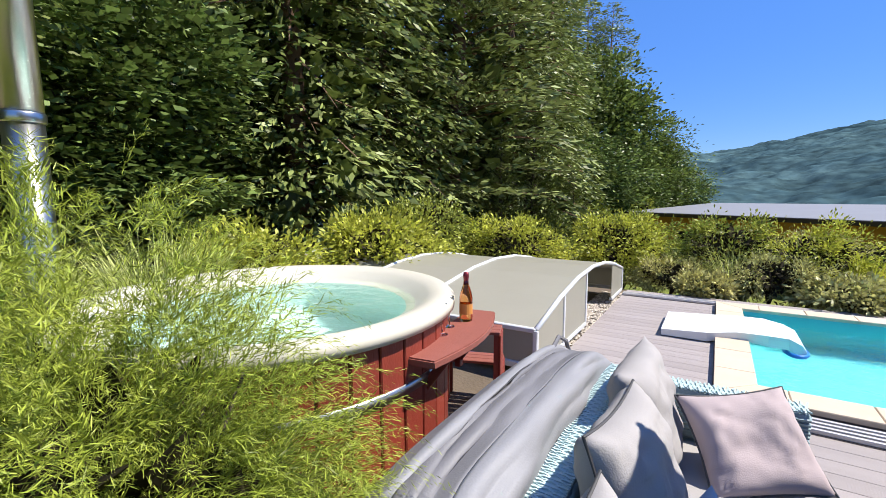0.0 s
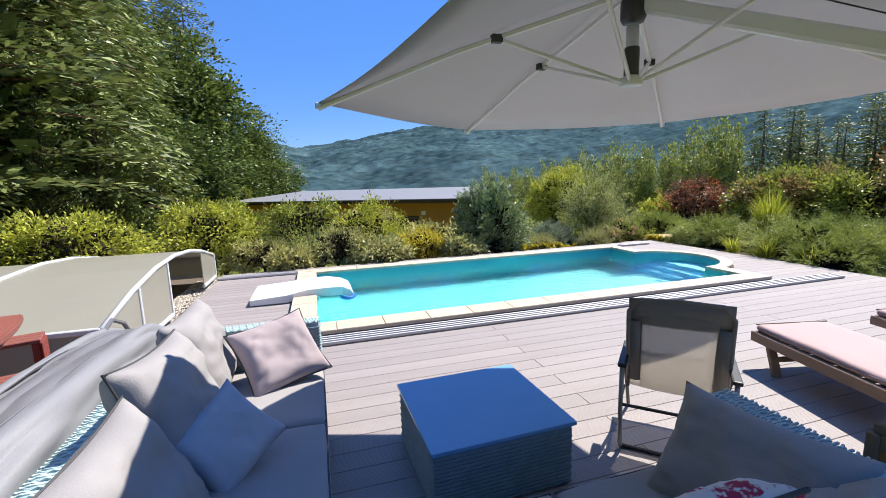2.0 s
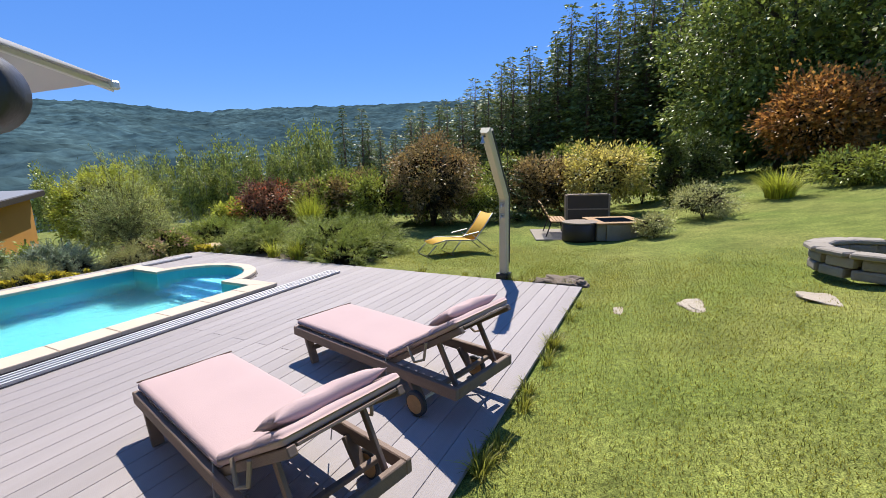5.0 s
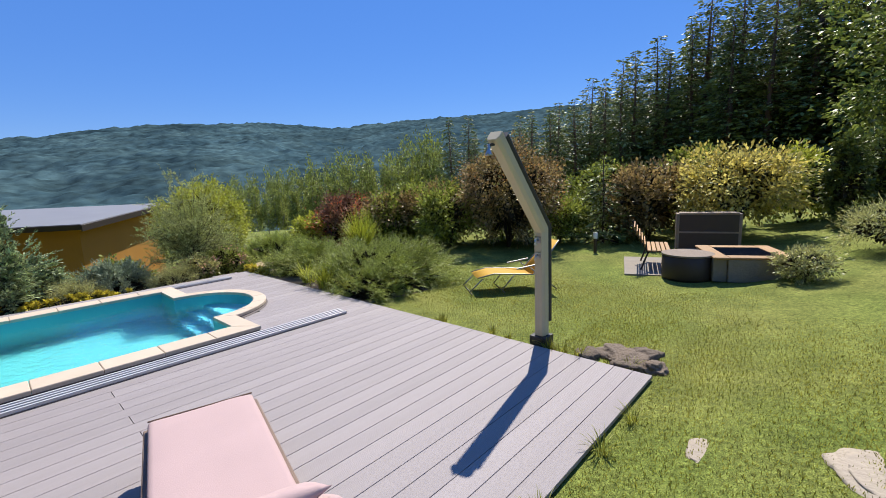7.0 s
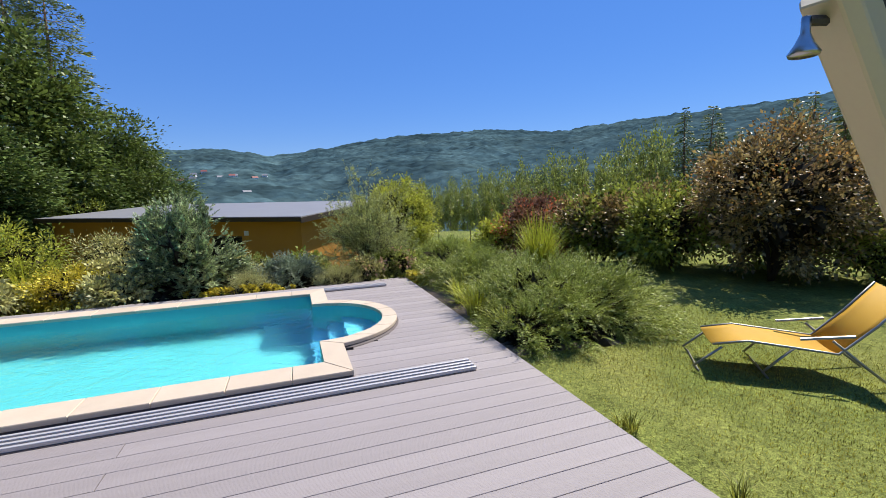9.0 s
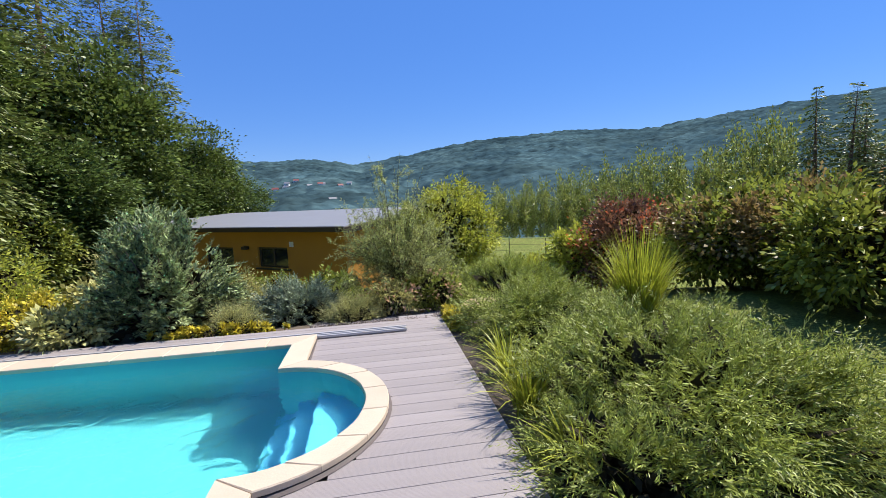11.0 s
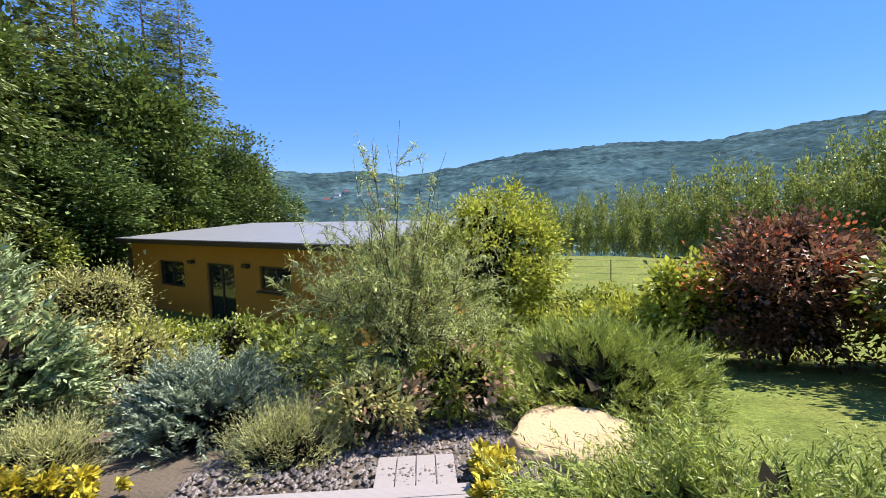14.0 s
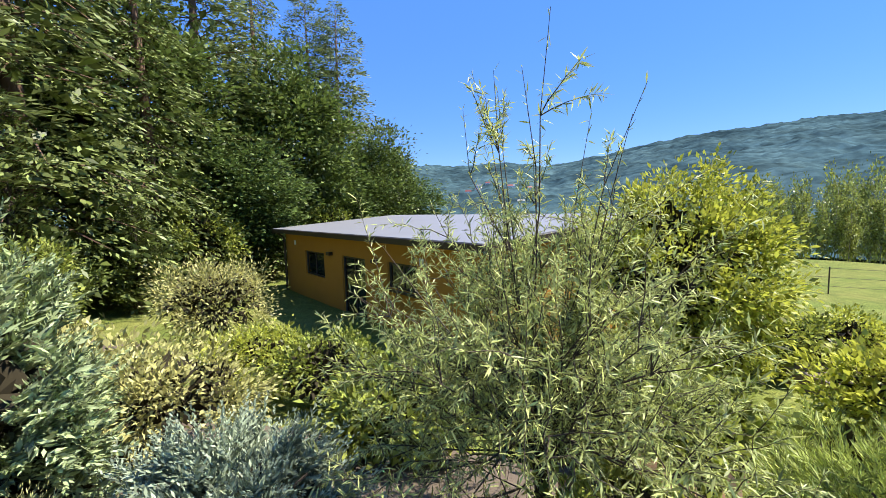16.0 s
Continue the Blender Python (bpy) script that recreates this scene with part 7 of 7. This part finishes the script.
# ---- forest ----
def proto(name, label, build):
    t = thing(name, pose(0, 0, 0), label, "tree")
    build(t)
    return t


rngf = random.Random(7)
P_SPRUCE = [proto("spruce_tree", "tall dark green spruce at the forest edge", lambda t, s=s: conifer_parts(t, 15, 3.0, 80 + s, L_SPRUCE, M_PINEBARK, 38, 9, 78, 0.085, 0.42, 0.04, 0.8, 0.34)) for s in range(2)]
P_PINE = [proto("pine_tree", "tall pine with layered dark green branches", lambda t, s=s: conifer_parts(t, 14, 3.1, 90 + s, L_PINE, M_PINEBARK, 30, 9, 110, 0.09, 0.02, 0.10, 0.6, 0.30)) for s in range(2)]
P_LEAFY = [proto("broadleaf_tree", "dense broadleaf tree at the forest edge", lambda t, s=s: leafy_parts(t, 12, 3.2, 100 + s, leaf("deep_green_leaf", (0.034, 0.072, 0.026), (0.058, 0.105, 0.036), 0.45, 0.3) if s else leaf("forest_green_leaf", (0.042, 0.082, 0.026), (0.068, 0.116, 0.038), 0.45, 0.3), M_BARK, 26000, 0.23, 190, 0.03, 0.075, None, 1.6)) for s in range(2)]
P_FAR = [proto("spruce_tree", "dark spruce in the forest across the lawn", lambda t, s=s: conifer_parts(t, 15, 3.0, 180 + s, (L_SPRUCE, L_PINE)[s], M_PINEBARK, 34, 9, 16, 0.17, (0.35, 0.05)[s], 0.05, (1.0, 0.8)[s], 0.4)) for s in range(2)]
P_FARL = [proto("broadleaf_tree", "broadleaf tree in the forest across the lawn", lambda t, s=s: leafy_parts(t, 12, 3.2, 190 + s, (L_MID, L_ASH)[s], M_BARK, 9000, 0.22, 110, 0.02, 0.085)) for s in range(2)]
P_YEW = proto("thuja_tree", "dense upright dark conifer at the forest edge", lambda t: conifer_parts(t, 7, 1.3, 110, L_DARK, M_BARK, 44, 12, 22, 0.15, -0.5, 0.02, 0.6, 0.34))
P_BIRCH = [proto("birch_tree", "slender pale birch at the field edge", lambda t, s=s: leafy_parts(t, 8, 1.25, 120 + s, L_BIRCH, mat("birch_bark", (0.55, 0.52, 0.46), (0.15, 0.13, 0.11), 0.8, 6, 30, 0.3), 1700, 0.33, 46, 0.03, 0.16, 0.07)) for s in range(2)]


def plant(p, x, y, h_scale, seed, w_scale=None, first=[]):
    w_scale = w_scale or h_scale
    m = pose(x, y, ground_z(x, y) - 0.05, 0, 0, seed * 77 % 360) @ Matrix.Diagonal((w_scale, w_scale, h_scale, 1))
    if p.name not in first:
        first.append(p.name)
        p.matrix_world = m
        return p
    return copy_thing(p, m)


# forest on the tub side, from behind the house round to behind the tub
LEFT = [(-10.6, 35.5, "L1", 0.52), (-12.0, 33.0, "L0", 0.80), (-15.6, 35.0, "P0", 1.35), (-13.6, 30.0, "L1", 1.12), (-17.0, 33.0, "P1", 1.3), (-14.6, 26.0, "L0", 1.25), (-17.5, 28.0, "S0", 1.3),
        (-14.2, 21.5, "L1", 1.10), (-17.5, 23.0, "P0", 1.20), (-14.6, 17.2, "S1", 1.10), (-17.2, 18.6, "L0", 1.20), (-14.9, 13.4, "S0", 1.12), (-18.2, 14.5, "P1", 1.25),
        (-15.8, 10.0, "P0", 1.12), (-18.4, 10.6, "S1", 1.2), (-16.6, 6.8, "S1", 1.08), (-19.2, 7.5, "S0", 1.2), (-17.0, 3.6, "S0", 1.12), (-18.8, 0.8, "S1", 1.15), (-16.8, -1.2, "L1", 0.95),
        (-20.2, 3.6, "L0", 1.25), (-17.6, -4.2, "S0", 1.1), (-15.6, -6.4, "L0", 0.95), (-20.0, -7.5, "S1", 1.2), (-21.5, -1.5, "P0", 1.25), (-13.0, -9.5, "L1", 0.9), (-16.5, -11.0, "S0", 1.1), (-22.5, -4.5, "S0", 1.1), (-23.5, -9.0, "L0", 1.2), (-19.5, -14.5, "L1", 1.1)]
KIND = {"S0": P_SPRUCE[0], "S1": P_SPRUCE[1], "P0": P_PINE[0], "P1": P_PINE[1], "L0": P_LEAFY[0], "L1": P_LEAFY[1]}
for i, (x, y, k, s) in enumerate(LEFT):
    plant(KIND[k], x, y, s, i + 1, max(s, 0.92))
for i, (x, y, s) in enumerate(((-13.4, 12.0, 0.95), (-13.8, 9.8, 0.8), (-12.6, 14.8, 0.7))):
    plant(P_YEW, x, y, s, i + 3)
# forest across the lawn
EL = [(48, 8.0), (51, 9.5), (55, 10.3), (61, 14.2), (68, 17.0), (75, 22.5), (82, 27.0), (95, 27.0), (125, 24.0)]
for i in range(42):
    az = 49 + 1.75 * i + rngf.uniform(-0.6, 0.6)
    for row in range(2):
        dist = 46 - 0.18 * (az - 49) + 7 * row + rngf.uniform(-2, 2)
        x, y = -2.3 + dist * math.sin(radians(az)), -5.4 + dist * math.cos(radians(az))
        el = float(np.interp(az, [a for a, _ in EL], [e for _, e in EL]))
        top = 1.8 + dist * math.tan(radians(el)) * rngf.uniform(0.84, 1.10)
        h = max(3.0, top - ground_z(x, y))
        k = rngf.choice((P_FAR[0], P_FAR[1]) if az < 108 else (P_FARL[0], P_FARL[1], P_FAR[0], P_FAR[1]))
        s = h / (15.0 if k in P_FAR else 12.0)
        plant(k, x, y, s, i * 2 + row, max(0.5, s * (1.08 if k in P_FAR else 0.95)))
for i, (az, dist, h, w) in enumerate(((96, 29, 9.0, 0.8), (101, 27, 9.5, 0.85), (107, 28, 10.0, 0.9))):
    x, y = -4.0 + dist * math.sin(radians(az)), -5.2 + dist * math.cos(radians(az))
    plant(P_FARL[1], x, y, h / 12.0, i + 40, w)
# birch row along the field
for i in range(60):
    f = i / 59
    az = 17 + 34 * f + rngf.uniform(-0.4, 0.4)
    dist = 50 - 4 * f + (5 if i % 2 else 0) + rngf.uniform(-1.5, 1.5)
    x, y = 0.8 + dist * math.sin(radians(az)), 1.5 + dist * math.cos(radians(az))
    el = 1.6 + 5.8 * f
    h = (1.7 + dist * math.tan(radians(el))) * rngf.uniform(0.76, 1.12) - ground_z(x, y)
    plant(P_BIRCH[i % 2], x, y, h / 8.0, i, max(0.65, h / 8.0 * 0.75))

# ---- pebbles by the enclosure, lawn blades ----
def pebbles(n, x0, x1, y0, y1, r0, r1, label, seed, material):
    rng = np.random.default_rng(seed)
    px, py = rng.uniform(x0, x1, n), rng.uniform(y0, y1, n)
    c = np.stack((px, py, [ground_z(a, b) + 0.012 for a, b in zip(px, py)]), 1)
    oct_v = np.array(((1, 0, 0), (0, 1, 0), (-1, 0, 0), (0, -1, 0), (0, 0, 0.6), (0, 0, -0.6)))
    oct_f = np.array(((0, 1, 4), (1, 2, 4), (2, 3, 4), (3, 0, 4), (1, 0, 5), (2, 1, 5), (3, 2, 5), (0, 3, 5)))
    v = (c[:, None] + oct_v[None] * rng.uniform(r0, r1, (n, 1, 1)) * rng.uniform(0.7, 1.3, (n, 6, 1))).reshape(-1, 3)
    f = (oct_f[None] + (np.arange(n) * 6)[:, None, None]).reshape(-1, 3)
    me = bpy.data.meshes.new("pebbles")
    me.from_pydata(v.tolist(), [], f.tolist())
    me.materials.append(material)
    return tagged(new("pebbles", me), label, "gravel", "", "stuff")


pebbles(1500, -8.97, -8.56, 0.2, 4.2, 0.012, 0.035, "pale pebbles beside the deck", 5, M_GRAVEL)
pebbles(4200, -0.2, 2.4, 4.38, 6.3, 0.010, 0.028, "pinkish-grey pebble mulch between the shrubs", 6, M_MULCH)


def lawn(name, n, region, length, seed):
    rng = np.random.default_rng(seed)
    x = rng.uniform(region[0], region[1], n)
    y = rng.uniform(region[2], region[3], n)
    edge = np.minimum.reduce((x - region[0], region[1] - x, y - region[2], region[3] + 9 - y)) / 1.6
    thin = rng.random(n) < np.clip(edge, 0.0, 1.0)
    x, y = x[thin], y[thin]
    keep = np.array([not (DECK[0] - 0.02 < a < DECK[1] + 0.03 and DECK[2] - 0.03 < b < DECK[3] + 0.05) and not is_bed(a, b) for a, b in zip(x, y)])
    x, y = x[keep], y[keep]
    z = np.array([ground_z(a, b) for a, b in zip(x, y)]) - 0.006
    p = np.stack((x, y, z), 1)
    m = len(p)
    ax = rng.normal(size=(m, 3)) * 0.45 + np.array((0, 0, 1.0))
    s = length * (0.5 + 0.9 * rng.random(m))
    ob = new(name, leaf_cards(name, p, ax, s, 0.006, L_LAWN, seed, 0.0))
    return tagged(ob, "short mown lawn grass", "grass", "", "stuff")


lawn("lawn_grass", 110000, (-5.0, 4.2, -7.6, -3.2), 0.030, 1)
lawn("lawn_grass", 70000, (1.5, 6.0, -5.0, 1.2), 0.030, 2)

# ---- deck boards ----
deck = tagged(finish("deck", box((DECK[0] + 0.02, DECK[2] + 0.02, -0.055), (DECK[1] - 0.02, -0.32, -0.035)), M_FASCIA), "grey-mauve composite decking round the pool", "decking", "", "structure")
part("underside", box((DECK[0] + 0.02, -0.3, -0.055), (OUT[0] - 0.02, DECK[3] - 0.02, -0.035)), M_FASCIA, deck)
part("underside", box((1.10, -0.3, -0.055), (DECK[1] - 0.02, DECK[3] - 0.02, -0.035)), M_FASCIA, deck)
BW = 0.1745
board_cache = {}


def board(xa, xb, ya, yb):
    """One composite board with eased edges and fine grooves along it."""
    L, w = round(xb - xa, 3), round(yb - ya, 3)
    if (L, w) not in board_cache:
        bm = bmesh.new()
        prof = [(-w / 2, -0.03), (-w / 2, -0.0025), (-w / 2 + 0.0025, 0.0)]
        prof += [(w / 2 - 0.0025, 0.0), (w / 2, -0.0025), (w / 2, -0.03)]
        a = [bm.verts.new((-L / 2, y, z)) for y, z in prof]
        b = [bm.verts.new((L / 2, y, z)) for y, z in prof]
        for i in range(len(prof) - 1):
            bm.faces.new((a[i], b[i], b[i + 1], a[i + 1]))
        bm.faces.new(a)
        bm.faces.new(b[::-1])
        bmesh.ops.recalc_face_normals(bm, faces=bm.faces[:])
        me = bpy.data.meshes.new("board")
        bm.to_mesh(me)
        bm.free()
        me.materials.append(M_DECK)
        board_cache[(L, w)] = me
    o = new("board", board_cache[(L, w)])
    o.parent = deck
    o.matrix_basis = pose((xa + xb) / 2, (ya + yb) / 2, 0)


GAP = 0.003
rows = int((DECK[3] - DECK[2]) / BW)
for r in range(rows + 1):
    ya, yb = DECK[2] + BW * r, min(DECK[2] + BW * (r + 1), DECK[3])
    if yb - ya < 0.03:
        continue
    mid = (ya + yb) / 2
    if mid < OUT[2] - 0.02 or mid > OUT[3] + 0.02:
        xsb = [DECK[0], -4.84, DECK[1]] if r % 2 == 0 else [DECK[0], -8.0, -1.68, DECK[1]]
    else:
        hh = RO ** 2 - (mid - CY) ** 2
        xr = max(OUT[1], CX + math.sqrt(hh)) if hh > 0 else OUT[1]
        xsb = None
        board(DECK[0], OUT[0] - 0.004, ya + GAP / 2, yb - GAP / 2)
        board(xr - 0.03 if xr > OUT[1] + 0.01 else xr + 0.004, DECK[1], ya + GAP / 2, yb - GAP / 2)
    if xsb:
        for a, b in zip(xsb, xsb[1:]):
            board(a + 0.003, b - 0.003, ya + GAP / 2, yb - GAP / 2)
for k in range(4):
    o = part("plank", box((-0.27 + 0.135 * k + 0.003, 0, -0.03), (-0.27 + 0.135 * k + 0.132, 0.42, 0.0), 0.004), M_DECK, deck)
    o.matrix_basis = pose(1.34, DECK[3] + 0.01, -0.03, -4, 0, 0)
